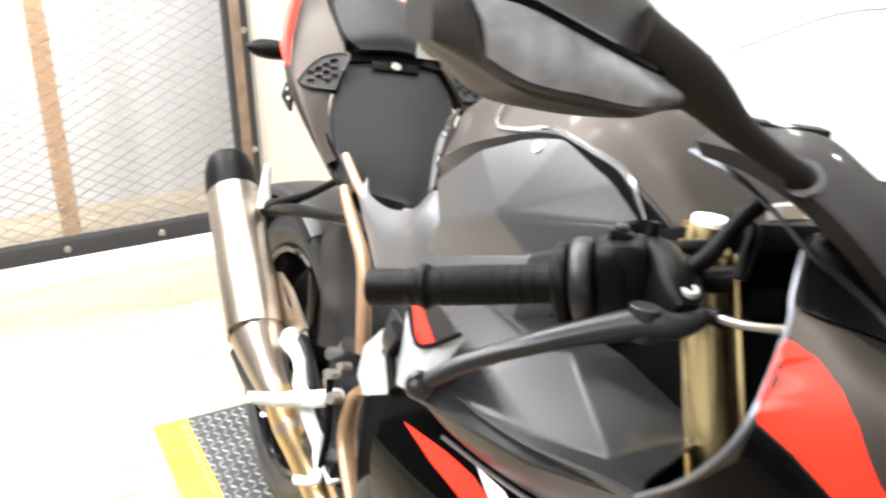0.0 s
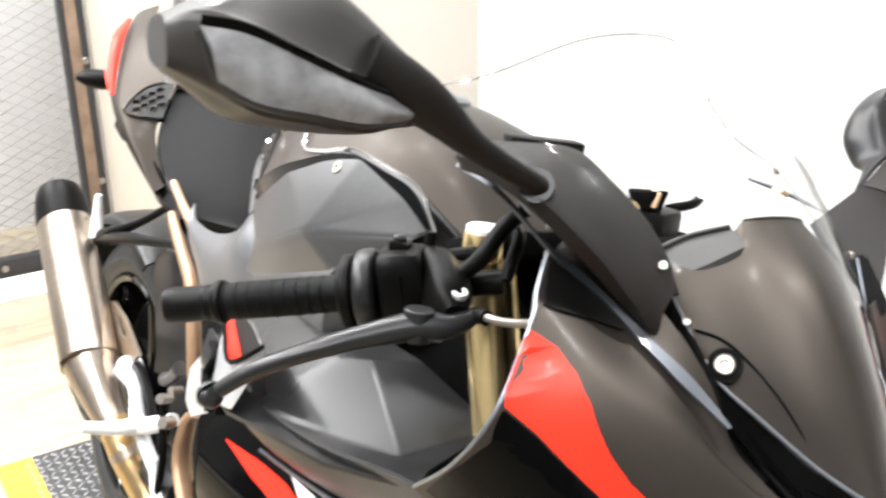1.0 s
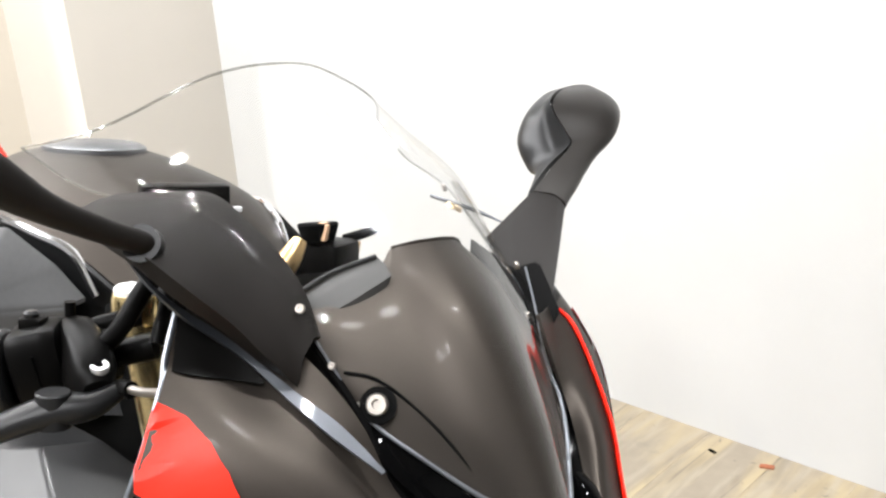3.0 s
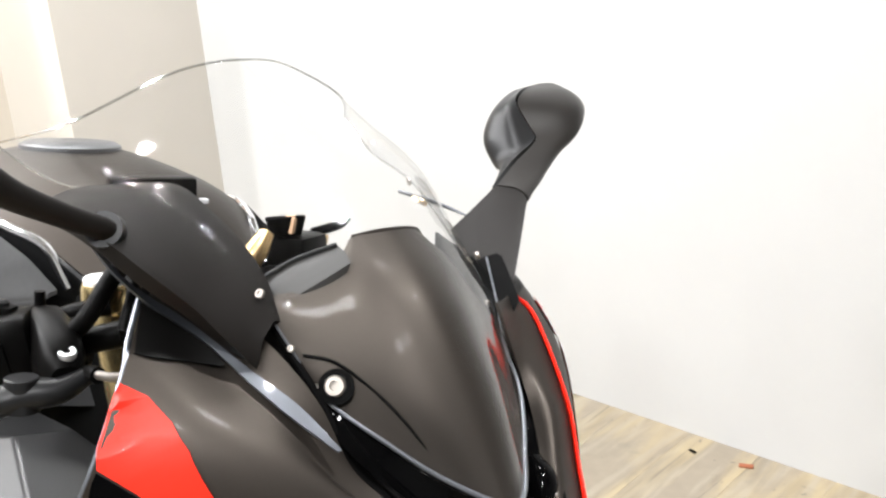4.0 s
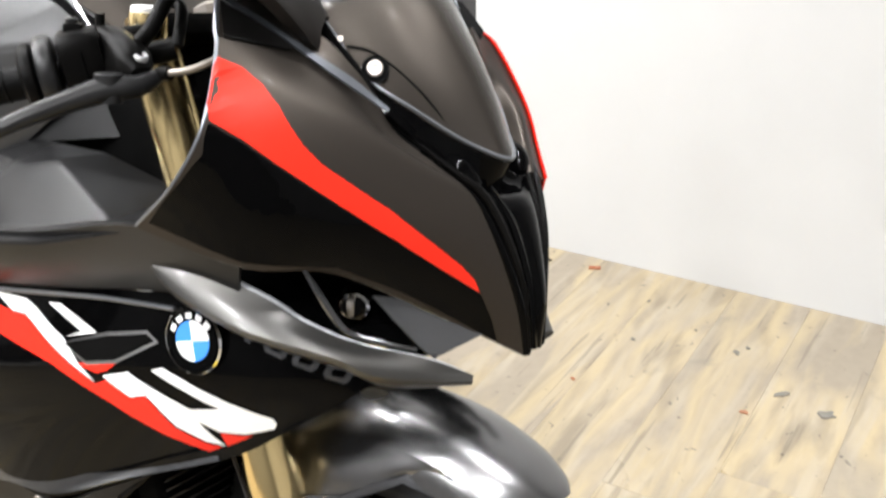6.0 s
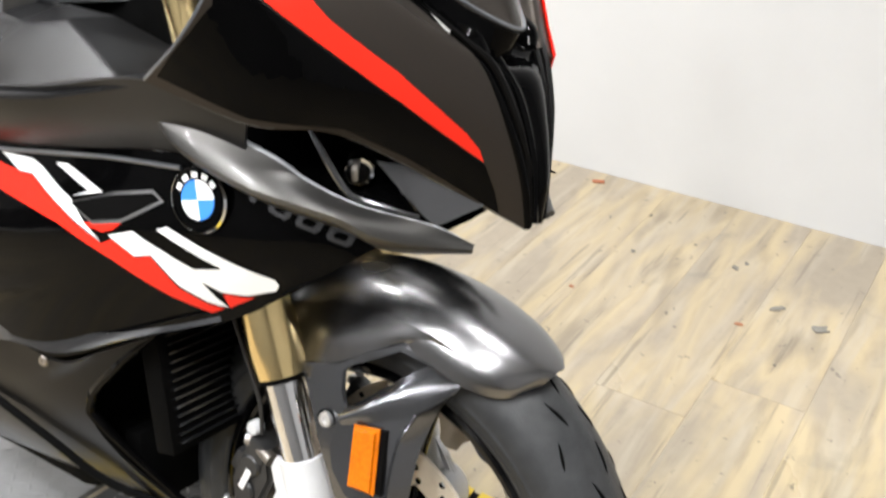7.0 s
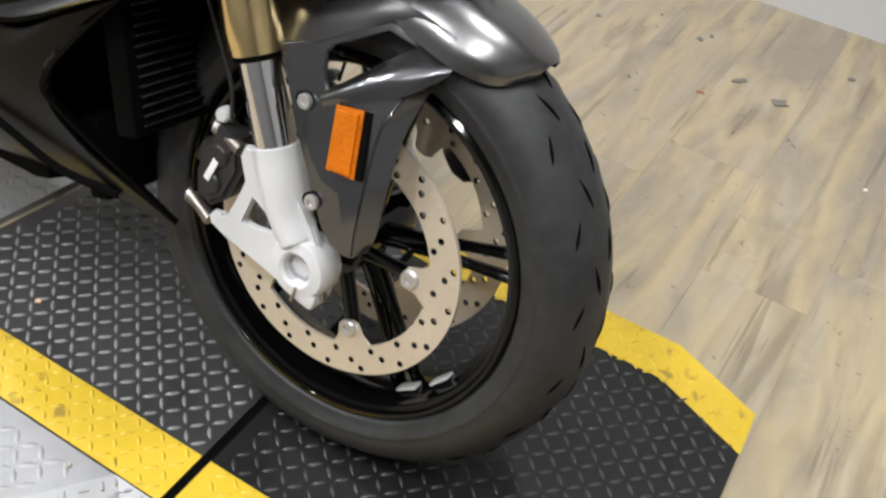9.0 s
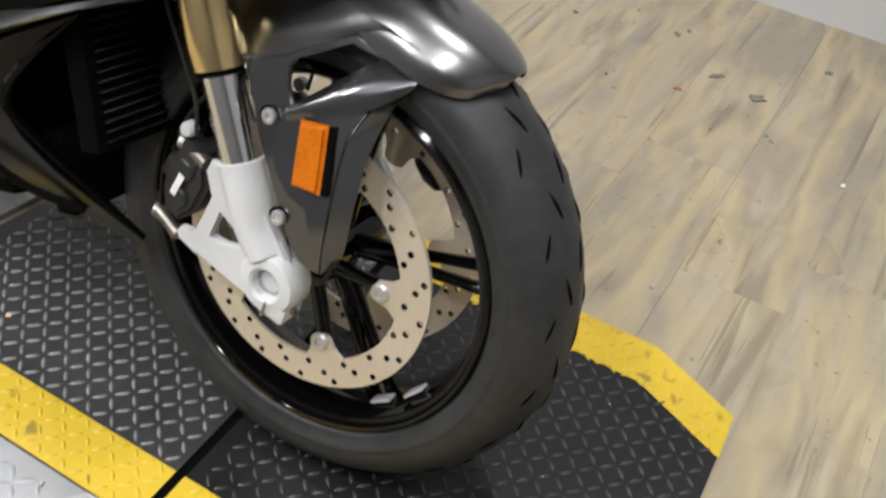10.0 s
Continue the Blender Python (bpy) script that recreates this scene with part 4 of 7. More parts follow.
# fairing, right side; the left is its mirror image
COWL = [
    [(-0.14, -0.148, 1.03), (-0.06, -0.13, 1.008), (-0.013, -0.112, 0.966), (0.017, -0.104, 0.922), (0.042, -0.09, 0.901)],
    [(-0.114, -0.184, 1.022), (-0.06, -0.154, 0.987), (-0.012, -0.14, 0.955), (0.024, -0.12, 0.914), (0.062, -0.077, 0.884)],
    [(-0.085, -0.215, 0.985), (-0.035, -0.192, 0.955), (0.01, -0.154, 0.925), (0.052, -0.104, 0.891), (0.085, -0.06, 0.862)],
    [(-0.07, -0.247, 0.927), (-0.02, -0.202, 0.897), (0.03, -0.149, 0.862), (0.072, -0.094, 0.839), (0.106, -0.0445, 0.815)],
    [(-0.1, -0.252, 0.875), (-0.03, -0.21, 0.85), (0.03, -0.142, 0.815), (0.081, -0.076, 0.786), (0.12, -0.025, 0.76)],
    [(-0.152, -0.244, 0.83), (-0.055, -0.213, 0.805), (0.003, -0.158, 0.8), (0.076, -0.066, 0.745), (0.126, -0.011, 0.708)],
]
SIDE = [
    [(-0.62, -0.2, 0.71), (-0.45, -0.2, 0.705), (-0.3, -0.2, 0.728), (-0.158, -0.195, 0.752), (-0.03, -0.17, 0.735), (0.07, -0.1, 0.705)],
    [(-0.62, -0.225, 0.62), (-0.45, -0.22, 0.61), (-0.3, -0.215, 0.635), (-0.17, -0.205, 0.665), (-0.06, -0.185, 0.68), (0.03, -0.14, 0.69)],
    [(-0.62, -0.21, 0.53), (-0.46, -0.205, 0.49), (-0.355, -0.2, 0.473), (-0.22, -0.185, 0.54), (-0.115, -0.168, 0.585), (-0.035, -0.163, 0.637)],
]
MIDP = [
    [(-0.62, -0.225, 0.795), (-0.45, -0.24, 0.78), (-0.3, -0.25, 0.8), (-0.15, -0.244, 0.832), (-0.06, -0.212, 0.806)],
    [(-0.62, -0.232, 0.755), (-0.45, -0.235, 0.74), (-0.3, -0.235, 0.765), (-0.155, -0.222, 0.79), (-0.07, -0.2, 0.775)],
    [(-0.62, -0.205, 0.716), (-0.45, -0.205, 0.711), (-0.3, -0.205, 0.734), (-0.158, -0.198, 0.757), (-0.07, -0.18, 0.745)],
]
BELLY = [
    [(-0.62, -0.205, 0.52), (-0.46, -0.2, 0.485), (-0.355, -0.197, 0.466), (-0.285, -0.188, 0.5), (-0.213, -0.178, 0.539)],
    [(-0.62, -0.2, 0.4), (-0.5, -0.193, 0.4), (-0.43, -0.187, 0.4), (-0.37, -0.181, 0.406), (-0.322, -0.176, 0.419)],
    [(-0.62, -0.16, 0.29), (-0.47, -0.152, 0.29), (-0.39, -0.148, 0.3), (-0.335, -0.147, 0.32), (-0.298, -0.152, 0.342)],
    [(-0.62, -0.09, 0.21), (-0.44, -0.09, 0.235), (-0.32, -0.095, 0.25), (-0.24, -0.11, 0.262), (-0.177, -0.12, 0.275)],
]
DUCT_V = [
    (-0.62, -0.235, 0.745), (-0.46, -0.262, 0.765), (-0.4, -0.182, 0.84), (-0.36, -0.17, 0.852), (-0.225, -0.212, 0.815), (-0.172, -0.222, 0.829),
    (-0.33, -0.128, 0.856), (-0.24, -0.1, 0.822), (-0.152, -0.243, 0.829), (-0.27, -0.26, 0.796), (-0.6, -0.16, 0.835), (-0.45, -0.14, 0.86),
]
DUCT_F = [(1, 4, 3, 2), (3, 4, 7, 6), (4, 5, 7), (1, 9, 8, 5, 4), (0, 1, 2, 10), (10, 2, 3, 6, 11)]


def faceted(verts, faces, s, thick=0.004, bevel=0.004):
    """A shell of flat facets with softened edges; s: -1 as given, 1 mirrored."""
    bm = bmesh.new()
    vs = [bm.verts.new((x, y * -s, z)) for x, y, z in verts]
    for f in faces:
        bm.faces.new([vs[k] for k in f])
    bmesh.ops.recalc_face_normals(bm, faces=bm.faces)
    inner = [e for e in bm.edges if len(e.link_faces) == 2]
    bmesh.ops.bevel(bm, geom=inner, offset=bevel, segments=3, affect="EDGES", profile=0.5)
    bmesh.ops.triangulate(bm, faces=[f for f in bm.faces if len(f.verts) > 4])
    bm.normal_update()
    if sum(f.normal.z for f in bm.faces) < 0:
        bmesh.ops.reverse_faces(bm, faces=bm.faces)
    got = bmesh.ops.extrude_face_region(bm, geom=list(bm.faces))["geom"]
    for v in got:
        if isinstance(v, bmesh.types.BMVert):
            v.co.z -= thick
    return bm


def fairing(s):
    left = s > 0
    cowl = part("upper_cowl", surface(COWL, 6, 0.004, mirror=left), PAINT, bike, "metallic grey upper fairing with a red stripe")
    side = part("side_fairing", surface(SIDE, 6, 0.004, mirror=left), GLOSS_BLACK, bike, "gloss black side fairing with red and white shapes")
    mid = part("mid_fairing", surface(MIDP, 6, 0.004, mirror=left), SATIN, bike)
    low = part("belly_fairing", surface(BELLY, 6, 0.004, mirror=left), BELLY_GREY, bike, "dark grey lower fairing")
    duct = part("duct_cover", faceted(DUCT_V, DUCT_F, s), DUCT_SATIN, bike, "satin dark faceted air duct cover")
    lip = [(x, y * -s, z) for x, y, z in ((-0.114, -0.186, 1.03), (-0.098, -0.204, 1.005), (-0.085, -0.216, 0.985), (-0.07, -0.248, 0.927), (-0.1, -0.253, 0.875), (-0.152, -0.246, 0.83))]
    # the lower edge's highlight, drawn as a thin silver tube
    part("lower_glint", tube([(x - 0.001, (y - 0.001) * -s, z - 0.001) for x, y, z in COWL[5]], 0.0011, 6, 5), EDGE_SILVER, cowl, "thin bright line for the lower edge's highlight")
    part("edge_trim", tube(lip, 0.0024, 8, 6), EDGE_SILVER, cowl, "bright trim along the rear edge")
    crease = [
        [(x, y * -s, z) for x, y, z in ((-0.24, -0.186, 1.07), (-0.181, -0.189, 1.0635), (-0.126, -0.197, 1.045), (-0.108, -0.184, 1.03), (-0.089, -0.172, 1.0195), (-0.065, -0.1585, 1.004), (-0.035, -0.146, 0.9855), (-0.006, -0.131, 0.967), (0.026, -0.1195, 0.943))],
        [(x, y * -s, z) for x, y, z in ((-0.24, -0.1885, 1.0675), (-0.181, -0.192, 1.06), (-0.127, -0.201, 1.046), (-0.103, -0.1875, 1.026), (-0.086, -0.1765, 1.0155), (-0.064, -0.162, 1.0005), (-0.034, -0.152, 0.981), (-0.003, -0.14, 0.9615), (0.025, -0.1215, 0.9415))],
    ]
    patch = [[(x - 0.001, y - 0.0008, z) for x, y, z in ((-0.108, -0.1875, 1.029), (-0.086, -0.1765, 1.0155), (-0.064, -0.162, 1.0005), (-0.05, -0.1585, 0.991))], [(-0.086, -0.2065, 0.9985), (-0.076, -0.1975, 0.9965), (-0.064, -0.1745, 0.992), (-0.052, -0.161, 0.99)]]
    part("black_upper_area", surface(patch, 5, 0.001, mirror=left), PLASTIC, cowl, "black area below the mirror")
    # the strip's light tone paints the reflection on the bevel
    part("crease", surface(crease, 4, 0.002, flip=left), CREASE_SHINE, cowl, "bevelled crease line with its reflection in the colour")
    front = [(x, y * -s, z) for x, y, z in ((-0.008, -0.11, 0.96), (0.017, -0.103, 0.922), (0.042, -0.089, 0.901), (0.063, -0.076, 0.884), (0.086, -0.059, 0.862), (0.107, -0.043, 0.815), (0.121, -0.024, 0.76), (0.127, -0.012, 0.709))]
    part("front_edge", tube(front, [0.0015, 0.0025, 0.003, 0.0035, 0.0045, 0.006, 0.006, 0.0045], 10, 5), GLOSS_BLACK, cowl, "gloss black edge beside the headlight")
    part("inner_bead", tube([(x + 0.006, y + s * -0.007, z + 0.003) for x, y, z in front[1:-1]], [0.0015, 0.002, 0.003, 0.004, 0.004, 0.003], 8, 5), PLASTIC, cowl, "dark bead inside the headlight edge")
    gap = [(x, y * -s, z) for x, y, z in ((-0.08, -0.112, 1.042), (-0.056, -0.121, 1.019), (-0.011, -0.109, 0.968), (0.015, -0.101, 0.926), (0.04, -0.087, 0.904))]
    if not left:
        part("seal", tube(gap, 0.0028, 8, 5), DULL_BLACK, cowl, "black rubber seal along the screen")
    liner = [
        [(-0.14, -0.14, 1.045), (-0.06, -0.123, 1.02), (-0.013, -0.107, 0.955), (0.017, -0.1, 0.915), (0.042, -0.086, 0.894)],
        [(-0.13, -0.125, 1.0), (-0.07, -0.11, 0.975), (-0.03, -0.1, 0.93), (0.0, -0.085, 0.905), (0.045, -0.055, 0.875)],
        [(-0.12, -0.06, 0.98), (-0.06, -0.045, 0.96), (-0.02, -0.03, 0.92), (0.01, -0.02, 0.89), (0.045, -0.01, 0.86)],
    ]
    part("liner", surface(liner, 4, 0.003, mirror=left), DULL_BLACK, cowl, "black liner under the screen edge")
    duct_wall = [
        [(-0.13, -0.2, 0.815), (-0.055, -0.19, 0.802), (0.003, -0.135, 0.798), (0.07, -0.05, 0.745)],
        [(-0.12, -0.13, 0.79), (-0.05, -0.1, 0.775), (0.01, -0.07, 0.765), (0.07, -0.035, 0.735)],
        [(-0.13, -0.17, 0.752), (-0.06, -0.16, 0.738), (0.01, -0.12, 0.722), (0.07, -0.06, 0.712)],
    ]
    part("intake_wall", surface(duct_wall, 4, 0.003, mirror=left), GLOSS_BLACK, cowl, "black intake wall under the upper fairing")
    blade = [(0.012, -0.115, 0.769), (0.044, -0.09, 0.764), (0.095, -0.045, 0.732), (0.065, -0.085, 0.711), (0.051, -0.1, 0.727)]
    part("intake_blade", surface([[blade[0], blade[1], blade[2]], [blade[4], tuple((a + c) / 2 for a, c in zip(blade[4], blade[3])), blade[3]]], 5, 0.004, mirror=left), SILVER_PAINT, cowl, "grey blade inside the intake")
    part("intake_frame", tube([(x, y * -s, z) for x, y, z in [(-0.027, -0.17, 0.803), (-0.012, -0.165, 0.78), (0.001, -0.155, 0.754), (0.012, -0.145, 0.739), (0.039, -0.125, 0.73), (0.059, -0.105, 0.723)]], [0.002, 0.0035, 0.0035, 0.0035, 0.003, 0.002], 8, 4), SILVER_PAINT, cowl, "grey frame edge of the intake")
    sens = part("signal_plug", tube([(-0.012, s * 0.105, 0.76), (-0.002, s * 0.122, 0.757), (0.004, s * 0.13, 0.756)], [0.014, 0.013, 0.006], 12, 3), PLASTIC, cowl)
    part("plug_ring", tube([(-0.004, s * 0.118, 0.758), (0.0, s * 0.124, 0.757)], 0.0142, 14), CHROME, sens, "bright plug ring")
    part("plug_clip", tube([(0.0, s * 0.128, 0.768), (0.004, s * 0.136, 0.764), (0.005, s * 0.136, 0.752)], [0.003, 0.004, 0.003], 8, 3), STEEL, sens, "small steel plug clip")
    wing = [
        [(-0.173, -0.215, 0.794), (-0.136, -0.212, 0.796), (-0.104, -0.208, 0.79), (-0.044, -0.19, 0.769), (-0.017, -0.178, 0.752), (0.025, -0.15, 0.732), (0.079, -0.108, 0.718), (0.104, -0.075, 0.698)],
        [(-0.162, -0.222, 0.787), (-0.135, -0.226, 0.774), (-0.106, -0.226, 0.764), (-0.051, -0.218, 0.749), (-0.01, -0.205, 0.741), (0.026, -0.185, 0.731), (0.056, -0.155, 0.712), (0.108, -0.085, 0.699)],
        [(-0.166, -0.2, 0.771), (-0.139, -0.204, 0.758), (-0.11, -0.204, 0.748), (-0.055, -0.196, 0.733), (-0.014, -0.183, 0.725), (0.022, -0.163, 0.715), (0.052, -0.133, 0.696), (0.104, -0.078, 0.695)],
    ]
    wl = part("winglet", surface(wing, 4, 0.003, mirror=left), WING_PAINT, bike, "silver grey aerodynamic winglet")
    # a silver tube draws the highlight along the winglet's upper edge
    part("wing_glint", tube([(x, y * -s, z + 0.001) for x, y, z in wing[0]], [0.003] * 5 + [0.0024, 0.002, 0.0014], 8, 3), FRAME_SILVER, wl, "silver line for the highlight on the winglet's upper edge")
    part("lower_strip", surface([[(-0.518, -0.203, 0.482), (-0.409, -0.203, 0.489), (-0.268, -0.198, 0.528), (-0.179, -0.192, 0.563), (-0.115, -0.182, 0.591)], [(-0.517, -0.206, 0.45), (-0.416, -0.206, 0.472), (-0.335, -0.206, 0.484), (-0.221, -0.2, 0.538), (-0.111, -0.184, 0.587)]], 4, 0.003, mirror=left), SILVER_PAINT, side, "lighter graphite strip along the lower edge")
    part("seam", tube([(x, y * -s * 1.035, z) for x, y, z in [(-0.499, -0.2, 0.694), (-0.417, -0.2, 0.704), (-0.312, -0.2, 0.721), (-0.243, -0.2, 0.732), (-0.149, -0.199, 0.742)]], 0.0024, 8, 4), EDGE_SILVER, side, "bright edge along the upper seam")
    bolt((-0.37, s * 0.204, 0.462), (0.2, s, 0), 0.0065, low, "fairing_bolt", 0.003)
    pocket = [(x, y * -s, z) for x, y, z in ((-0.213, -0.179, 0.539), (-0.27, -0.181, 0.482), (-0.322, -0.177, 0.419), (-0.312, -0.167, 0.38), (-0.177, -0.121, 0.275))]
    part("duct_edge", tube(pocket, [0.003, 0.006, 0.007, 0.006, 0.004], 8, 5), GLOSS_BLACK, low, "black rounded lip of the radiator duct")
    groove_line = [(x, y * -s, z) for x, y, z in ((-0.6, -0.2, 0.4), (-0.48, -0.195, 0.37), (-0.4, -0.178, 0.335), (-0.33, -0.155, 0.295), (-0.26, -0.13, 0.28))]
    part("groove", tube(groove_line, 0.005, 8, 5), DULL_BLACK, low, "dark joint of the belly pan")
    return cowl, side, mid, low, duct


RIGHT = fairing(-1)
LEFT = fairing(1)


def headlight():
    nose = [
        [(-0.014, -0.102, 0.962), (0.034, -0.033, 0.89), (0.058, 0, 0.872), (0.034, 0.033, 0.89), (-0.014, 0.102, 0.962)],
        [(0.022, -0.098, 0.934), (0.05, -0.032, 0.876), (0.068, 0, 0.864), (0.05, 0.032, 0.876), (0.022, 0.098, 0.934)],
        [(0.054, -0.077, 0.9), (0.07, -0.029, 0.866), (0.08, 0, 0.86), (0.07, 0.029, 0.866), (0.054, 0.077, 0.9)],
        [(0.082, -0.052, 0.86), (0.1, -0.025, 0.85), (0.108, 0, 0.848), (0.1, 0.025, 0.85), (0.082, 0.052, 0.86)],
        [(0.11, -0.02, 0.77), (0.125, -0.012, 0.77), (0.131, 0, 0.77), (0.125, 0.012, 0.77), (0.11, 0.02, 0.77)],
        [(0.118, -0.01, 0.715), (0.128, -0.006, 0.715), (0.132, 0, 0.715), (0.128, 0.006, 0.715), (0.118, 0.01, 0.715)],
    ]
    h = part("nose", surface(nose, 5, 0.004), GLOSS_BLACK, bike, "gloss black nose between the headlights")
    for k in (-1, 1):
        part("blade", tube([(0.086, k * 0.036, 0.872), (0.106, k * 0.024, 0.835), (0.124, k * 0.014, 0.775), (0.131, k * 0.008, 0.715)], [0.003, 0.0065, 0.0065, 0.005], 8, 5), GLOSS_BLACK, h)
        part("outer_blade", tube([(0.08, k * 0.052, 0.878), (0.104, k * 0.036, 0.835), (0.122, k * 0.022, 0.775), (0.129, k * 0.012, 0.712)], [0.002, 0.0045, 0.0045, 0.003], 8, 5), PLASTIC, h)
        part("lamp_unit", tube([(0.05, k * 0.06, 0.895), (0.066, k * 0.054, 0.885), (0.076, k * 0.045, 0.872)], [0.01, 0.013, 0.008], 12, 4), GLOSS_BLACK, h, "dark headlight element")
        part("marker", box((0.005, 0.015, 0.004), (0.065, k * 0.065, 0.8365), (0, 30, k * -25), 0.001), CASTING, h, "small bright marker strip")
        part("chip", box((0.004, 0.008, 0.005), (0.041, k * 0.056, 0.8594), (0, 40, k * -30), 0.001), STEEL, h)
    return h


headlight()


def screen():
    half = [
        [(-0.01, -0.105, 0.967), (0.027, -0.0855, 0.943), (0.066, -0.052, 0.914), (0.096, MIDDLE, 0.898)],
        [(-0.034, -0.117, 1.0), (-0.006, -0.1, 0.99), (0.033, -0.062, 0.969), (0.063, MIDDLE, 0.967)],
        [(-0.058, -0.127, 1.032), (-0.044, -0.115, 1.036), (-0.012, -0.073, 1.034), (0.011, MIDDLE, 1.038)],
        [(-0.16, -0.15, 1.085), (-0.14, -0.14, 1.094), (-0.092, -0.09, 1.107), (-0.06, MIDDLE, 1.115)],
        [(-0.29, -0.16, 1.089), (-0.222, -0.15, 1.11), (-0.165, -0.085, 1.15), (-0.137, MIDDLE, 1.16)],
        [(-0.4, -0.162, 1.111), (-0.28, -0.153, 1.138), (-0.232, -0.082, 1.184), (-0.212, MIDDLE, 1.197)],
    ]
    sheet = both_sides(half)
    sheet[4][-1], sheet[5][-1] = (-0.229, 0.139, 1.111), (-0.272, 0.139, 1.142)
    sheet[4][-2], sheet[5][-2] = (-0.2, 0.115, 1.134), (-0.25, 0.113, 1.165)
    sc = part("windscreen", surface(sheet, 7, 0.0), SCREEN, bike, "clear plastic windscreen")
    sc.visible_shadow = False
    panel = [
        [(0.054, -0.046, 0.913), (0.079, -0.028, 0.901), (0.091, MIDDLE, 0.896), (0.083, 0.011, 0.899), (0.064, 0.037, 0.907), (0.028, 0.066, 0.937)],
        [(0.018, -0.06, 0.972), (0.043, -0.038, 0.965), (0.055, MIDDLE, 0.963), (0.047, 0.018, 0.966), (0.02, 0.052, 0.974), (-0.012, 0.085, 0.985)],
        [(-0.034, -0.052, 1.036), (-0.01, -0.036, 1.033), (0.002, MIDDLE, 1.034), (-0.005, 0.02, 1.036), (-0.027, 0.05, 1.035), (-0.05, 0.082, 1.02)],
        [(-0.068, -0.032, 1.066), (-0.062, -0.016, 1.0695), (-0.058, 0.0, 1.071), (-0.058, 0.018, 1.0705), (-0.0615, 0.034, 1.067), (-0.067, 0.046, 1.057)],
    ]
    flank = [
        [(-0.012, -0.102, 0.964), (0.02, -0.082, 0.94), (0.054, -0.046, 0.913)],
        [(-0.034, -0.111, 0.992), (-0.012, -0.092, 0.986), (0.018, -0.06, 0.972)],
        [(-0.056, -0.118, 1.02), (-0.05, -0.085, 1.03), (-0.034, -0.052, 1.036)],
        [(-0.066, -0.116, 1.026), (-0.07, -0.046, 1.05), (-0.068, -0.036, 1.056)],
    ]
    part("nose_panel", surface([f[:-1] + p for f, p in zip(flank, panel)], 6, 0.003), PAINT, sc, "grey panel under the lower windscreen")
    part("panel_edge", tube(panel[3], 0.0014, 8, 4), PAINT, sc)
    shelf = [half[0], [(-0.016, -0.108, 0.955), (0.026, -0.1, 0.926), (0.066, -0.048, 0.876), (0.08, MIDDLE, 0.866)]]
    part("lip_shelf", surface(both_sides([[(x - 0.004, y, z - 0.003) for x, y, z in half[0]], shelf[1]]), 6, 0.002), GLOSS_BLACK, sc, "black shelf below the screen lip")
    rim = both_sides([[half[2][0], half[1][0], *half[0]]])[0]
    part("lower_lip", tube(rim, [0.001, 0.001, 0.0014, 0.0016, 0.0019, 0.0021, 0.0019, 0.0016, 0.0014, 0.001, 0.001], 8, 5), EDGE_SILVER, sc, "thick bright lower edge of the screen")
    part("screen_edge", tube(sheet[5], 0.0011, 6, 6), SMOKE_EDGE, sc, "thin screen rim")
    for k in (-1, 1):
        def side(x, y, z, k=k):
            return (x, y, z) if k < 0 else far_side((x, y, z), 1.0)

        out = (0.5, k * 0.8, 0.35)
        part("side_edge", tube([sheet[r][0 if k < 0 else -1] for r in (2, 3, 4, 5)], 0.001, 6, 5), SMOKE_EDGE, sc)
        # a dark reflection in the screen, drawn as a thin tube on the panel
        part("reflected_line", tube([side(*p) for p in ((-0.03, -0.1085, 0.9935), (-0.014, -0.093, 0.9895), (0.006, -0.077, 0.973), (0.028, -0.062, 0.95), (0.048, -0.047, 0.92))], 0.0013, 6, 4), DULL_BLACK, sc)
        part("screw_seat", tube([side(-0.018, -0.086, 0.966), side(-0.005, -0.0985, 0.975)], 0.0128, 20), DULL_BLACK, sc, "black rubber screw grommet")
        bolt(side(-0.006, -0.098, 0.9748), out, 0.0078, sc, "screen_screw", 0.005)
        bolt(side(-0.053, -0.129, 1.036), out, 0.0034, sc, "screen_screw", 0.003)
        bolt(side(-0.03, -0.119, 1.0), out, 0.0026, sc, "screen_screw", 0.003)
        bolt(side(-0.0165, -0.107, 0.973), out, 0.0026, sc, "screen_screw", 0.003)
        bolt(side(-0.162, -0.1515, 1.087), out, 0.004, sc, "screen_screw", 0.003)
    return sc


screen()


def mirror_foot_right():
    """A flat tapering blade between the screen's edge and the cowl, hardly arched."""
    top = [(-0.25, -0.15, 1.078), (-0.215, -0.125, 1.083), (-0.186, -0.1124, 1.0845), (-0.15, -0.111, 1.071), (-0.115, -0.111, 1.056), (-0.08, -0.114, 1.035), (-0.05, -0.124, 1.01)]
    low = [(-0.2, -0.214, 1.073), (-0.15, -0.222, 1.074), (-0.105, -0.222, 1.066), (-0.075, -0.212, 1.05), (-0.062, -0.185, 1.027), (-0.051, -0.166, 1.008), (-0.044, -0.142, 0.99)]
    rows = []
    for u, rise in ((0, 0), (0.1, 0.002), (0.5, 0.005), (0.9, 0.002), (1, 0)):
        rows.append([tuple(Vector(p).lerp(Vector(q), u) + Vector((0.5, -0.55, 0.65)) * rise) for p, q in zip(top, low)])
    return surface(rows, 4, 0.012)


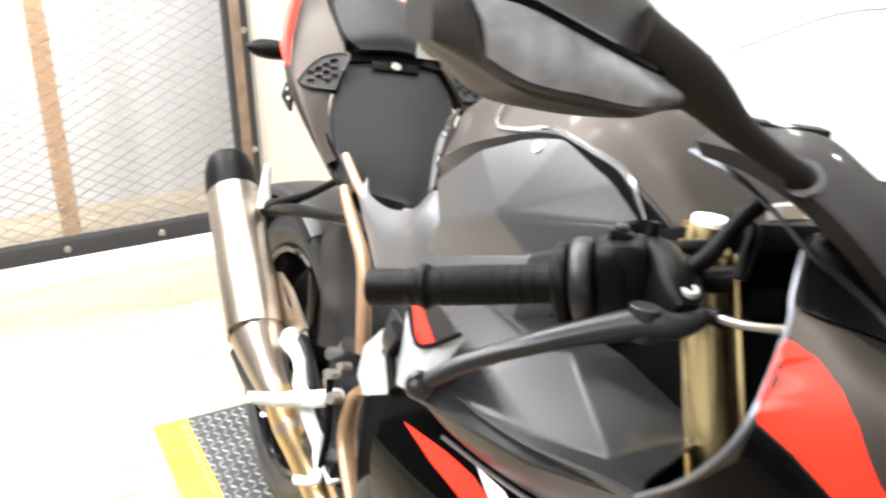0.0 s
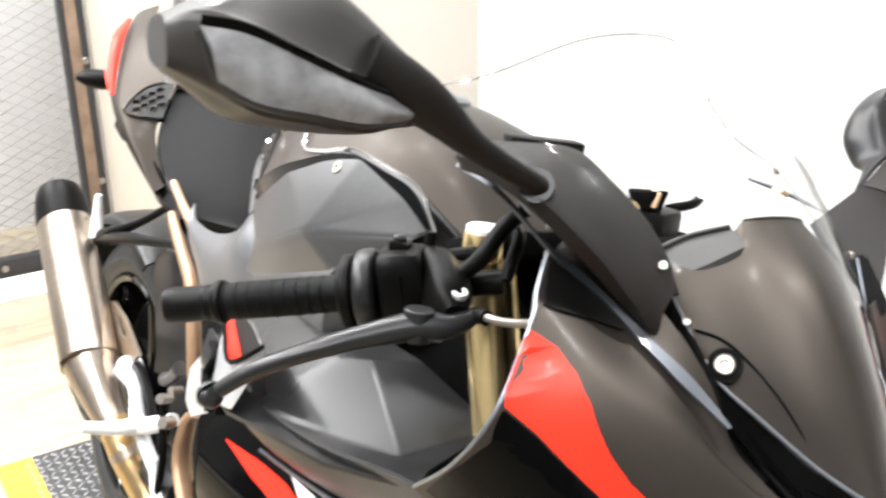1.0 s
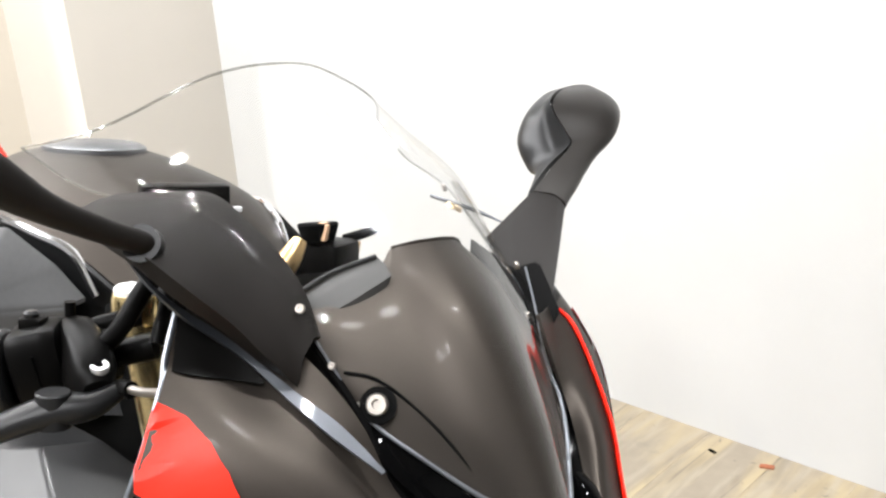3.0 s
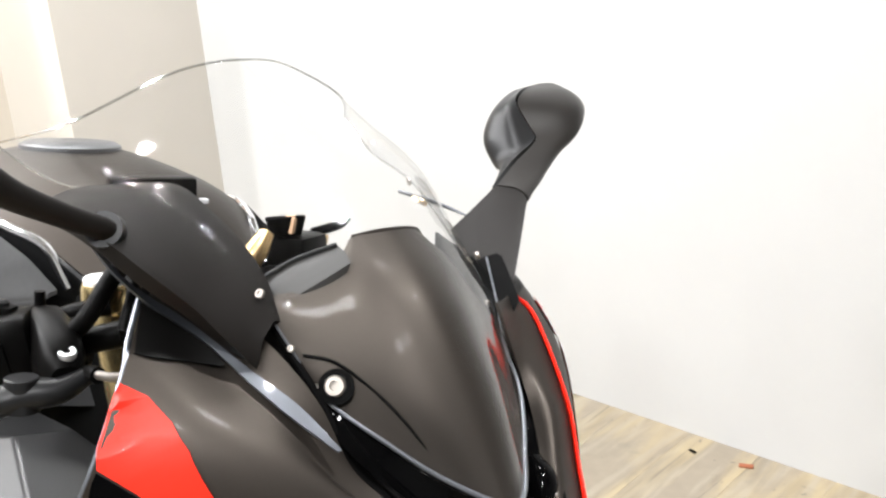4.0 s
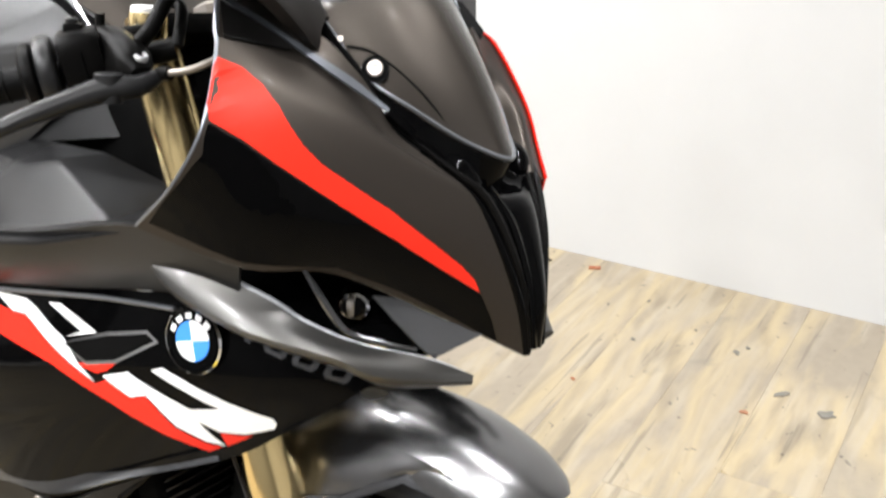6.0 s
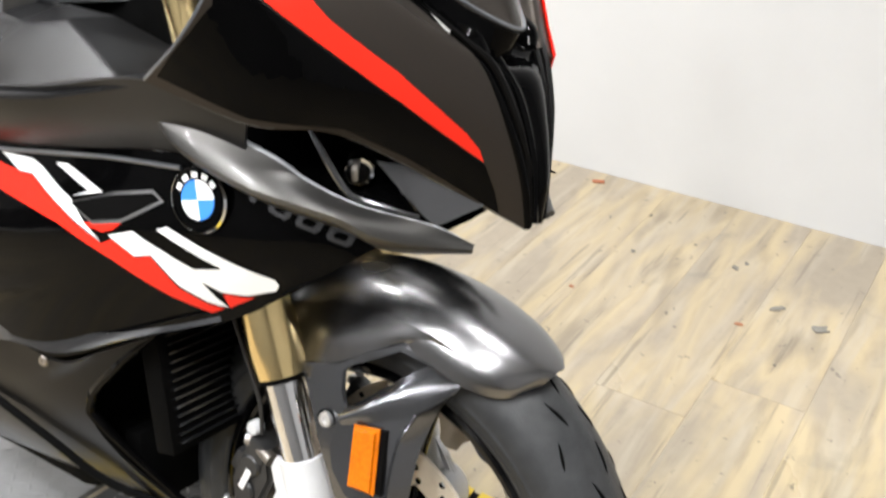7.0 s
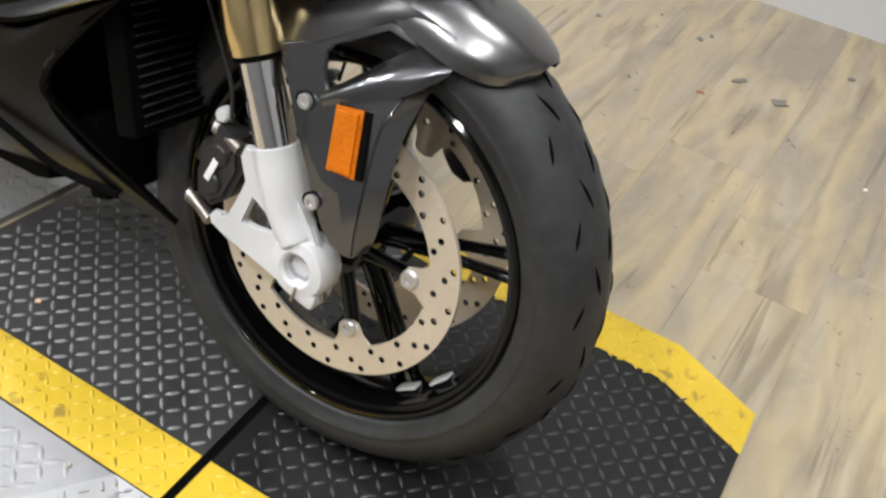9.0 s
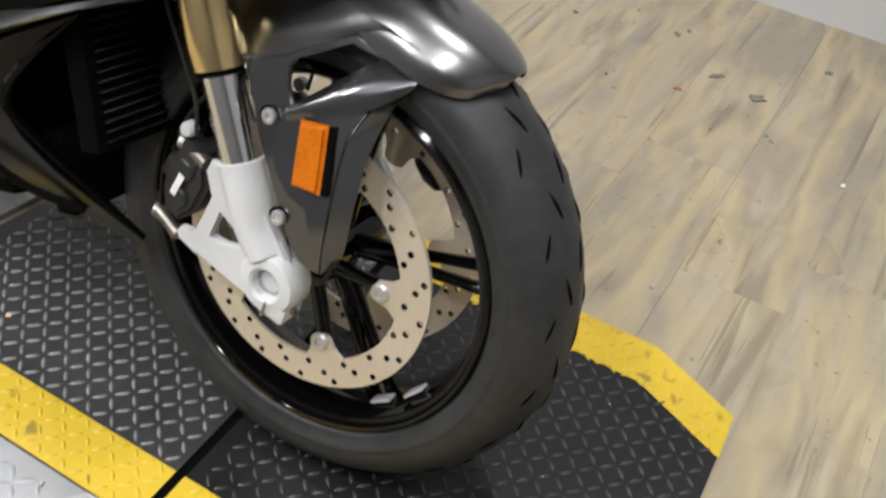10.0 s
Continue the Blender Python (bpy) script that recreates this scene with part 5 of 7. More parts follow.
def mirror_foot_left():
    """A wedge that narrows from its cowl joint to the mirror's arm, with a ridge along its front."""
    secs = [
        [(-0.137, 0.158, 1.046), (-0.086, 0.129, 1.02), (-0.034, 0.105, 0.99), (-0.026, 0.116, 0.998), (-0.07, 0.152, 1.03), (-0.128, 0.172, 1.058)],
        [(-0.131, 0.182, 1.066), (-0.099, 0.165, 1.048), (-0.062, 0.152, 1.03), (-0.056, 0.163, 1.038), (-0.083, 0.184, 1.056), (-0.125, 0.192, 1.074)],
        [(-0.124, 0.205, 1.087), (-0.108, 0.199, 1.08), (-0.092, 0.2, 1.071), (-0.089, 0.213, 1.078), (-0.1, 0.217, 1.085), (-0.121, 0.213, 1.091)],
    ]
    return loft(secs, 3, sharp=True)


part("cowl_shoulder", surface([[(-0.014, 0.085, 1.009), (0.004, 0.085, 0.974), (0.031, 0.08, 0.93), (0.059, 0.062, 0.896), (0.079, 0.045, 0.874)], [(-0.026, 0.11, 1.006), (-0.002, 0.105, 0.977), (0.044, 0.088, 0.934), (0.07, 0.07, 0.897), (0.088, 0.055, 0.874)], [(-0.038, 0.13, 1.006), (-0.011, 0.13, 0.989), (0.039, 0.115, 0.931), (0.065, 0.1, 0.888), (0.081, 0.09, 0.861)]], 5, 0.003), PAINT, bike, "grey shoulder of the cowl beside the screen")
part("shoulder_stripe", surface([[(-0.0355, 0.1315, 1.0058), (-0.008, 0.13, 0.9908), (0.0415, 0.1158, 0.9333), (0.0672, 0.101, 0.8902), (0.0832, 0.0915, 0.8628)], [(-0.036, 0.132, 1.0055), (-0.009, 0.1325, 0.9905), (0.041, 0.1175, 0.9325), (0.067, 0.1025, 0.889), (0.083, 0.0925, 0.862)], [(-0.04, 0.139, 0.994), (-0.016, 0.151, 0.972), (0.033, 0.128, 0.918), (0.059, 0.113, 0.874), (0.076, 0.102, 0.846)]], 5, 0.002), RED, bike, "red edge stripe on the cowl")


def mirror_right():
    ob = part("mirror", mirror_foot_right(), FOOT_BLACK, bike, "black mirror on a smooth grey-black foot")
    arm = [(-0.125, -0.192, 1.066), (-0.1, -0.219, 1.0815), (-0.099, -0.248, 1.093), (-0.1, -0.283, 1.109), (-0.105, -0.322, 1.133), (-0.118, -0.36, 1.148)]
    part("arm", tube(arm, [0.0085, 0.0088, 0.0095, 0.0115, 0.019, 0.026], 18, 5, 0.85), FOOT_BLACK, ob)
    part("arm_ring", tube([(-0.105, -0.2145, 1.0785), (-0.0985, -0.2215, 1.0825)], 0.0125, 20), SATIN, ob, "dark ring where the arm meets its foot")
    upper = [(-0.109, -0.469, 1.161), (-0.1, -0.447, 1.16), (-0.092, -0.419, 1.151), (-0.091, -0.382, 1.1395), (-0.105, -0.333, 1.1275)]
    lower = [(-0.1025, -0.458, 1.1346), (-0.093, -0.438, 1.1255), (-0.085, -0.41, 1.1225), (-0.087, -0.373, 1.119), (-0.103, -0.335, 1.122)]
    crown = [(1.176, -0.125), (1.188, -0.13), (1.193, -0.134), (1.192, -0.136), (1.166, -0.13)]
    keel = [1.123, 1.1105, 1.106, 1.106, 1.113]
    secs = []
    for (ux, uy, uz), (wx, wy, wz), (cz, cx), kz in zip(upper, lower, crown, keel):
        y = (uy + wy) / 2
        secs.append([(-0.158, y, kz + 0.012), (-0.13, y, kz), (wx - 0.008, wy, wz - 0.009), (wx + 0.002, wy, wz - 0.003), (ux + 0.002, uy, uz + 0.003), (ux - 0.004, uy, uz + 0.01), (cx + 0.012, y, cz - 0.005), (cx - 0.008, y, cz), (-0.162, y, cz - 0.012)])
    x0, y0 = -0.128, -0.486
    secs.insert(0, [(x0 + (x + 0.125) * 0.55, y0 + (y - y0) * 0.12, 1.15 + (z - 1.15) * 0.55) for x, y, z in secs[0]])
    x1, y1 = -0.112, -0.308
    secs.append([(x1 + (x + 0.12) * 0.6, y1 + (y + 0.334) * 0.4, 1.13 + (z - 1.137) * 0.5) for x, y, z in secs[-1]])
    head = part("housing", loft(secs, 4, 3), SHELL, ob, "black mirror housing")
    part("glass", box((0.003, 0.13, 0.05), (-0.164, -0.4, 1.148), (0, 0, 0), 0.001), MIRROR, head, "mirror glass")
    lens = [[(x + 0.003, y, z) for x, y, z in upper], [((a + d) / 2 + 0.007, (b + e) / 2, (c + f) / 2) for (a, b, c), (d, e, f) in zip(upper, lower)], [(x + 0.003, y, z) for x, y, z in lower]]
    part("indicator_lens", surface(lens, 5, 0.003), LENS, head, "grey ribbed indicator lens")
    for k in range(9):
        u = 0.1 + 0.08 * k
        i = min(3, int(u * 4))
        w = u * 4 - i
        p = Vector(lens[1][i]).lerp(Vector(lens[1][i + 1]), w)
        q = Vector(lens[2][i]).lerp(Vector(lens[2][i + 1]), w)
        part("lamp_chip", box((0.003, 0.004, 0.003), p.lerp(q, 0.62) + Vector((0.0015, 0, 0)), (0, 20, 0), 0.0008), CASTING, head, "tiny bright indicator element")
    groove_line = [(x + 0.0035, y, z + 0.004) for x, y, z in upper]
    part("lens_rim", tube(groove_line, [0.0028, 0.003, 0.0034, 0.0034, 0.002], 8, 4), GLOSS_BLACK, head, "black gap above the lens")
    part("lens_rim", tube([(x + 0.003, y, z - 0.002) for x, y, z in (upper[0], lower[0], *lower[1:])], 0.0026, 8, 4), SHELL, head)
    bolt((-0.1696, -0.167, 1.0838), (0.25, -0.15, 0.95), 0.0085, ob, "mirror_bolt", 0.006, HEATED)
    return ob


def mirror_left():
    ob = part("mirror", mirror_foot_left(), FOOT_BLACK, bike, "black mirror on a smooth grey-black foot")
    part("joint", loft([[(-0.086, 0.124, 1.016), (-0.031, 0.1, 0.985), (-0.019, 0.112, 0.993), (-0.073, 0.146, 1.025)], [(-0.0865, 0.135, 1.026), (-0.033, 0.111, 0.997), (-0.02, 0.122, 1.005), (-0.0725, 0.156, 1.035)]], 2, sharp=True), DULL_BLACK, ob, "black rubber joint under the foot")
    seam = [(-0.1235, 0.2085, 1.085), (-0.134, 0.247, 1.106), (-0.142, 0.287, 1.1255), (-0.155, 0.293, 1.139), (-0.176, 0.294, 1.163), (-0.19, 0.32, 1.178), (-0.206, 0.37, 1.1875)]
    ridge = [(-0.107, 0.216, 1.084), (-0.118, 0.256, 1.1), (-0.124, 0.298, 1.119), (-0.126, 0.335, 1.139), (-0.138, 0.355, 1.163), (-0.163, 0.372, 1.18), (-0.195, 0.385, 1.1885)]
    outer = [(-0.094, 0.216, 1.0785), (-0.112, 0.262, 1.096), (-0.128, 0.303, 1.113), (-0.142, 0.342, 1.1315), (-0.154, 0.381, 1.149), (-0.166, 0.404, 1.164), (-0.19, 0.404, 1.181)]
    back = [(-0.105, 0.222, 1.0775), (-0.132, 0.268, 1.095), (-0.158, 0.312, 1.11), (-0.18, 0.344, 1.126), (-0.19, 0.378, 1.144), (-0.197, 0.398, 1.16), (-0.205, 0.39, 1.178)]
    core = Vector((-0.17, 0.335, 1.139))

    def slim(line):
        return [tuple(core + (Vector(q) - core) * (1 - 0.075 * min(1, max(0, (q[1] - 0.24) / 0.05)))) for q in line]

    seam, ridge, outer, back = (slim(q) for q in (seam, ridge, outer, back))
    shell = part("shell", surface([seam, ridge, outer, back], 5, 0.004), SHELL, ob, "brownish black mirror shell with an arm")
    inside = [(-0.127, 0.211, 1.0835), (-0.139, 0.245, 1.103), (-0.15, 0.262, 1.115), (-0.163, 0.268, 1.132), (-0.182, 0.282, 1.158), (-0.198, 0.322, 1.177), (-0.209, 0.372, 1.1865)]
    cup = [(-0.13, 0.214, 1.082), (-0.148, 0.246, 1.1), (-0.172, 0.262, 1.102), (-0.195, 0.269, 1.125), (-0.204, 0.287, 1.153), (-0.21, 0.326, 1.176), (-0.214, 0.375, 1.1855)]
    rear = [(-0.128, 0.218, 1.08), (-0.155, 0.26, 1.096), (-0.186, 0.29, 1.098), (-0.208, 0.31, 1.118), (-0.214, 0.325, 1.145), (-0.217, 0.345, 1.168), (-0.218, 0.378, 1.182)]
    inside, cup, rear = (slim(q) for q in (inside, cup, rear))
    part("housing", surface([[(x - 0.001, y - 0.0012, z) for x, y, z in seam], inside, cup, rear], 5, 0.004, flip=True), SATIN, shell, "satin dark inner half of the mirror housing")
    part("seam", tube(seam[1:], 0.0012, 8, 5), DULL_BLACK, shell, "dark seam between the two halves")
    glass_rim = [*rear[2:], *slim([(-0.2085, 0.392, 1.176), (-0.2, 0.398, 1.16), (-0.194, 0.388, 1.142), (-0.185, 0.36, 1.124), (-0.183, 0.33, 1.108)])]
    middle = Vector((-0.203, 0.348, 1.142))
    fan = bmesh.new()
    hub = fan.verts.new(middle)
    ring = [fan.verts.new(Vector(q).lerp(middle, 0.04)) for q in glass_rim]
    for i, v in enumerate(ring):
        fan.faces.new((hub, ring[i - 1], v))
    part("glass", fan, MIRROR, shell, "mirror glass", smooth=False)
    bolt((-0.166, 0.142, 1.07), (0.3, 0.3, 0.9), 0.0085, ob, "mirror_bolt", 0.004, HEATED)
    return ob


mirror_right()
mirror_left()


def handlebar(s):
    a, b = Vector((-0.245, s * 0.19, 0.962)), Vector((-0.405, s * 0.365, 0.9))
    way = (b - a).normalized()

    def at(d):
        return a + way * d

    n = (b - a).length - 0.018
    bar = part("handlebar", tube([at(-0.06), at(n)], 0.011, 16), PLASTIC, bike, "black clip-on handlebar with a rubber grip")
    part("grip", tube([at(0.078), at(0.1), at(0.15), at(n - 0.044), at(n - 0.04)], [0.0165, 0.0162, 0.0168, 0.0162, 0.015], 20, 3), GRIP, bar, "ribbed black rubber grip")
    for k in range(9):
        part("grip_rib", tube([at(0.095 + 0.011 * k), at(0.0965 + 0.011 * k), at(0.098 + 0.011 * k)], [0.0165, 0.0172, 0.0165], 20, 2), GRIP, bar)
    part("end_flange", tube([at(n - 0.041), at(n - 0.039), at(n - 0.034), at(n - 0.031)], [0.0165, 0.0195, 0.0195, 0.0165], 20, 2), PLASTIC, bar)
    part("bar_end", tube([at(n - 0.031), at(n - 0.024), at(n - 0.02), at(n + 0.01), at(n + 0.015)], [0.0165, 0.0165, 0.0155, 0.0165, 0.014], 20, 2), PLASTIC, bar, "black bar end weight")
    part("grip_flange", tube([at(0.065), at(0.068), at(0.076), at(0.08)], [0.027, 0.033, 0.033, 0.025], 28, 2), PLASTIC, bar)
    part("ring", tube([at(0.047), at(0.05), at(0.061), at(0.064)], [0.033, 0.037, 0.037, 0.033], 28, 2), SATIN, bar, "ribbed control ring")
    top = Vector((0.1, 0, 1.0))
    top = (top - way * top.dot(way)).normalized()
    fore = way.cross(top) * s

    def block(d, up, down, front, back):
        """A rounded section across the bar."""
        return [at(d) + fore * (front * f if f > 0 else back * f) + top * (up * u if u > 0 else down * u) for f, u in ((1, 0.5), (0.72, 0.95), (0, 1), (-0.72, 0.95), (-1, 0.5), (-1, -0.5), (-0.7, -0.95), (0, -1), (0.7, -0.95), (1, -0.5))]

    sw = part("switch_housing", loft([block(0.004, 0.03, 0.024, 0.022, 0.02), block(0.008, 0.036, 0.028, 0.026, 0.024), block(0.038, 0.037, 0.029, 0.027, 0.025), block(0.043, 0.03, 0.025, 0.023, 0.021)], 3, 2), PLASTIC, bar, "black switch housing")
    part("switch", box((0.018, 0.016, 0.012), at(0.024) + top * 0.037, (0, 0, 40 * -s), 0.003), PLASTIC, sw)
    part("button", lathe([(0.006, 0), (0.006, 0.004), (0.004, 0.006), (0.0001, 0.006)], Matrix.Translation(at(0.024) + top * 0.042), 14), SATIN, sw)
    part("switch_seam", tube([at(0.0225) + fore * 0.0275 + top * q for q in (0.02, 0.0, -0.018)], 0.0012, 8, 3), DULL_BLACK, sw)
    ctl = part("brake_master" if s < 0 else "clutch_perch", tube([at(-0.03), at(-0.025), at(-0.004), at(0)], [0.018, 0.021, 0.021, 0.018], 18, 2), PLASTIC, bar, "black lever perch")

    def body(c, w, h):
        c = Vector((c[0], s * c[1], c[2]))
        side = Vector((0.25, s * -0.97, 0))
        rise = Vector((0.35, 0, 0.94))
        return [c + side * (w * f) + rise * (h * u) for f, u in ((1, 0.5), (0.6, 1), (-0.6, 1), (-1, 0.5), (-1, -0.5), (-0.6, -1), (0.6, -1), (1, -0.5))]

    part("master_body", loft([body((-0.272, 0.186, 0.972), 0.012, 0.018), body((-0.262, 0.188, 0.972), 0.016, 0.024), body((-0.23, 0.193, 0.967), 0.017, 0.022), body((-0.204, 0.199, 0.96), 0.016, 0.016), body((-0.192, 0.203, 0.954), 0.01, 0.01)], 4, 2), PLASTIC, ctl, "tapered black master cylinder")
    part("bleed_nipple", tube([(-0.262, s * 0.188, 0.994), (-0.262, s * 0.188, 1.006)], 0.0045, 10), PLASTIC, ctl)
    part("cross_pipe", tube([(-0.258, s * 0.18, 0.984), (-0.245, s * 0.16, 0.99), (-0.235, s * 0.142, 0.992)], [0.006, 0.0075, 0.0075], 12, 3), PLASTIC, ctl)
    piv = Vector((-0.202, s * 0.231, 0.944))
    lev = [(-0.185, s * 0.186, 0.957), (-0.1885, s * 0.209, 0.947), piv, (-0.218, s * 0.268, 0.932), (-0.238, s * 0.312, 0.913), (-0.262, s * 0.342, 0.891), (-0.279, s * 0.361, 0.87)]
    lever = part("brake_lever" if s < 0 else "clutch_lever", tube(lev, [0.007, 0.011, 0.0135, 0.0108, 0.0086, 0.0078, 0.0072], 16, 5, 0.9), SATIN, bar, "dark grey folding lever with a ball end")
    end = Vector((-0.284, s * 0.366, 0.865))
    part("lever_ball", tube([end + Vector((0.009, 0, 0.004)), end + Vector((0.004, 0, 0)), end, end - Vector((0.007, 0, 0.003))], [0.006, 0.0105, 0.0115, 0.005], 14, 4), SATIN, lever)
    part("pivot", lathe([(0.0125, -0.012), (0.0125, 0.0132), (0.0115, 0.0142), (0.0001, 0.0142)], Matrix.Translation(piv), 24), SATIN, lever)
    bolt((-0.197, s * 0.1985, 0.9695), (0.35, s * 0.2, 1), 0.0075, ctl, "clamp_bolt", 0.005, BOLT_BRIGHT)
    if s < 0:
        part("hose", tube([(-0.197, s * 0.144, 1.043), (-0.206, s * 0.156, 1.024), (-0.211, s * 0.174, 0.994), (-0.222, s * 0.185, 0.976)], 0.0075, 12), PLASTIC, bar, "black brake hose")
    rod = part("damper_rod", tube([(-0.18, s * 0.188, 0.958), (-0.15, s * 0.189, 0.963), (-0.12, s * 0.193, 0.972), (-0.098, s * 0.2, 0.98)], 0.0034, 10), STEEL, bar, "silver steering damper rod")
    part("rod_end", tube([(-0.186, s * 0.188, 0.957), (-0.17, s * 0.188, 0.959)], 0.0065, 12), PLASTIC, rod)
    return bar


for s in (-1, 1):
    handlebar(s)


def cockpit():
    yoke = part("top_yoke", box((0.075, 0.26, 0.024), (-0.285, 0, 0.985), (0, -21, 0), 0.008), DULL_BLACK, bike, "black top fork yoke")
    part("lower_yoke", box((0.08, 0.26, 0.035), (-0.2, 0, 0.78), (0, -21, 0), 0.008), DULL_BLACK, yoke)
    part("stem_nut", lathe([(0.02, 0), (0.02, 0.012), (0.012, 0.016), (0.0001, 0.016)], pose(-0.3, 0, 1.0, 0, -21, 0), 6), STEEL, yoke)
    pot = part("fluid_reservoir", lathe([(0.018, 0), (0.019, 0.004), (0.019, 0.02), (0.018, 0.024), (0.0001, 0.024)], pose(-0.252, -0.138, 0.984), 24), GOLD, bike, "small gold fluid reservoir with a white cap")
    part("cap", lathe([(0.0165, 0), (0.017, 0.004), (0.015, 0.006), (0.0001, 0.006)], pose(-0.252, -0.138, 1.008), 24), WHITE, pot)
    part("feed_hose", tube([(-0.235, -0.135, 1.02), (-0.21, -0.135, 1.015), (-0.2, -0.15, 0.98)], 0.006, 10), PLASTIC, pot)
    dash = part("instrument_panel", box((0.02, 0.15, 0.07), (-0.19, 0, 0.985), (0, -35, 0), 0.008), PLASTIC, bike, "dark instrument panel behind the screen")
    part("display", box((0.002, 0.13, 0.055), (-0.2, 0, 0.992), (0, -35, 0), 0.001), GLOSS_BLACK, dash)
    for k in (-1, 1):
        def lug(x, y, z, k=k):
            return (x, y, z) if k < 0 else far_side((x, y, z), 0.8)

        wedge = part("wedge_bracket", loft([[lug(*p) for p in r] for r in (
            [(-0.092, -0.108, 1.028), (-0.083, -0.104, 1.038), (-0.06, -0.107, 1.023), (-0.066, -0.111, 1.013)],
            [(-0.09, -0.08, 1.04), (-0.082, -0.077, 1.05), (-0.052, -0.08, 1.037), (-0.058, -0.084, 1.024)],
            [(-0.074, -0.052, 1.052), (-0.066, -0.048, 1.061), (-0.046, -0.052, 1.051), (-0.052, -0.056, 1.04)])], 4, 2), TRIM_GREY, dash, "dark wedge shaped bracket")
        part("wedge_edge", tube([lug(*p) for p in ((-0.083, -0.104, 1.039), (-0.08, -0.077, 1.0505), (-0.066, -0.049, 1.0615))], 0.0022, 8, 4), SATIN, wedge)
    part("end_block", box((0.022, 0.07, 0.02), (-0.23, -0.107, 1.088), (0, 0, -19), 0.004), PLASTIC, dash, "black end block of the dash surround")
    part("end_edge", box((0.006, 0.068, 0.004), (-0.215, -0.103, 1.079), (0, 0, -19), 0.001), CASTING, dash)
    cl = part("clutch_master", box((0.04, 0.05, 0.034), (-0.228, 0.045, 1.022), (0, 0, 20), 0.008), PLASTIC, bike, "small black clutch control with gold fittings")
    part("cap", lathe([(0.014, 0), (0.019, 0.016), (0.018, 0.018), (0.0001, 0.018)], pose(-0.226, 0.03, 1.038, 0, -8, 0), 16), DULL_BLACK, cl)
    part("fitting", tube([(-0.215, -0.03, 1.006), (-0.214, -0.012, 1.03), (-0.216, 0.0, 1.044)], [0.011, 0.0105, 0.007], 14, 3), HEATED, cl, "gold coloured fitting")
    part("fitting", tube([(-0.236, 0.076, 1.01), (-0.236, 0.08, 1.034)], 0.008, 12), HEATED, cl)
    part("lever_stub", tube([(-0.236, 0.07, 1.036), (-0.232, 0.1, 1.042), (-0.23, 0.108, 1.05)], 0.005, 8, 3), DULL_BLACK, cl)
    part("clip", box((0.01, 0.012, 0.016), (-0.216, 0.028, 1.05), (0, 10, 20), 0.002), TIMBER, cl)
    return yoke


cockpit()


TANK = [  # x, top z, then half width and height of the top edge, the shoulder, the side ridge and the foot
    (-0.33, 0.985, 0.05, 0.983, 0.088, 0.972, 0.098, 0.955, 0.09, 0.87),
    (-0.4, 1.045, 0.07, 1.04, 0.118, 1.015, 0.135, 0.968, 0.125, 0.86),
    (-0.48, 1.08, 0.09, 1.066, 0.146, 1.033, 0.168, 0.962, 0.15, 0.85),
    (-0.6, 1.09, 0.1, 1.068, 0.156, 1.0, 0.172, 0.925, 0.15, 0.83),
    (-0.7, 1.068, 0.095, 1.038, 0.14, 0.962, 0.155, 0.897, 0.135, 0.81),
    (-0.78, 1.02, 0.088, 1.0, 0.113, 0.931, 0.118, 0.887, 0.11, 0.8),
    (-0.795, 0.985, 0.075, 0.97, 0.1, 0.915, 0.105, 0.88, 0.1, 0.8),
]


TANK_V = [(-0.514, -0.155, 1.021), (-0.457, -0.152, 1.032), (-0.385, -0.14, 1.007), (-0.356, -0.128, 0.982), (-0.362, -0.14, 0.976), (-0.492, -0.19, 0.948), (-0.587, -0.168, 0.99), (-0.707, -0.15, 0.928), (-0.649, -0.17, 0.891), (-0.707, -0.152, 0.834), (-0.448, -0.172, 0.915), (-0.377, -0.13, 0.955), (-0.689, -0.155, 0.719), (-0.473, -0.165, 0.823), (-0.387, -0.125, 0.91)]
TANK_F = [(0, 1, 5, 6), (1, 2, 5), (2, 3, 4, 5), (6, 5, 8, 7), (8, 5, 10, 9), (5, 4, 11, 10), (9, 10, 11, 14, 13, 12)]


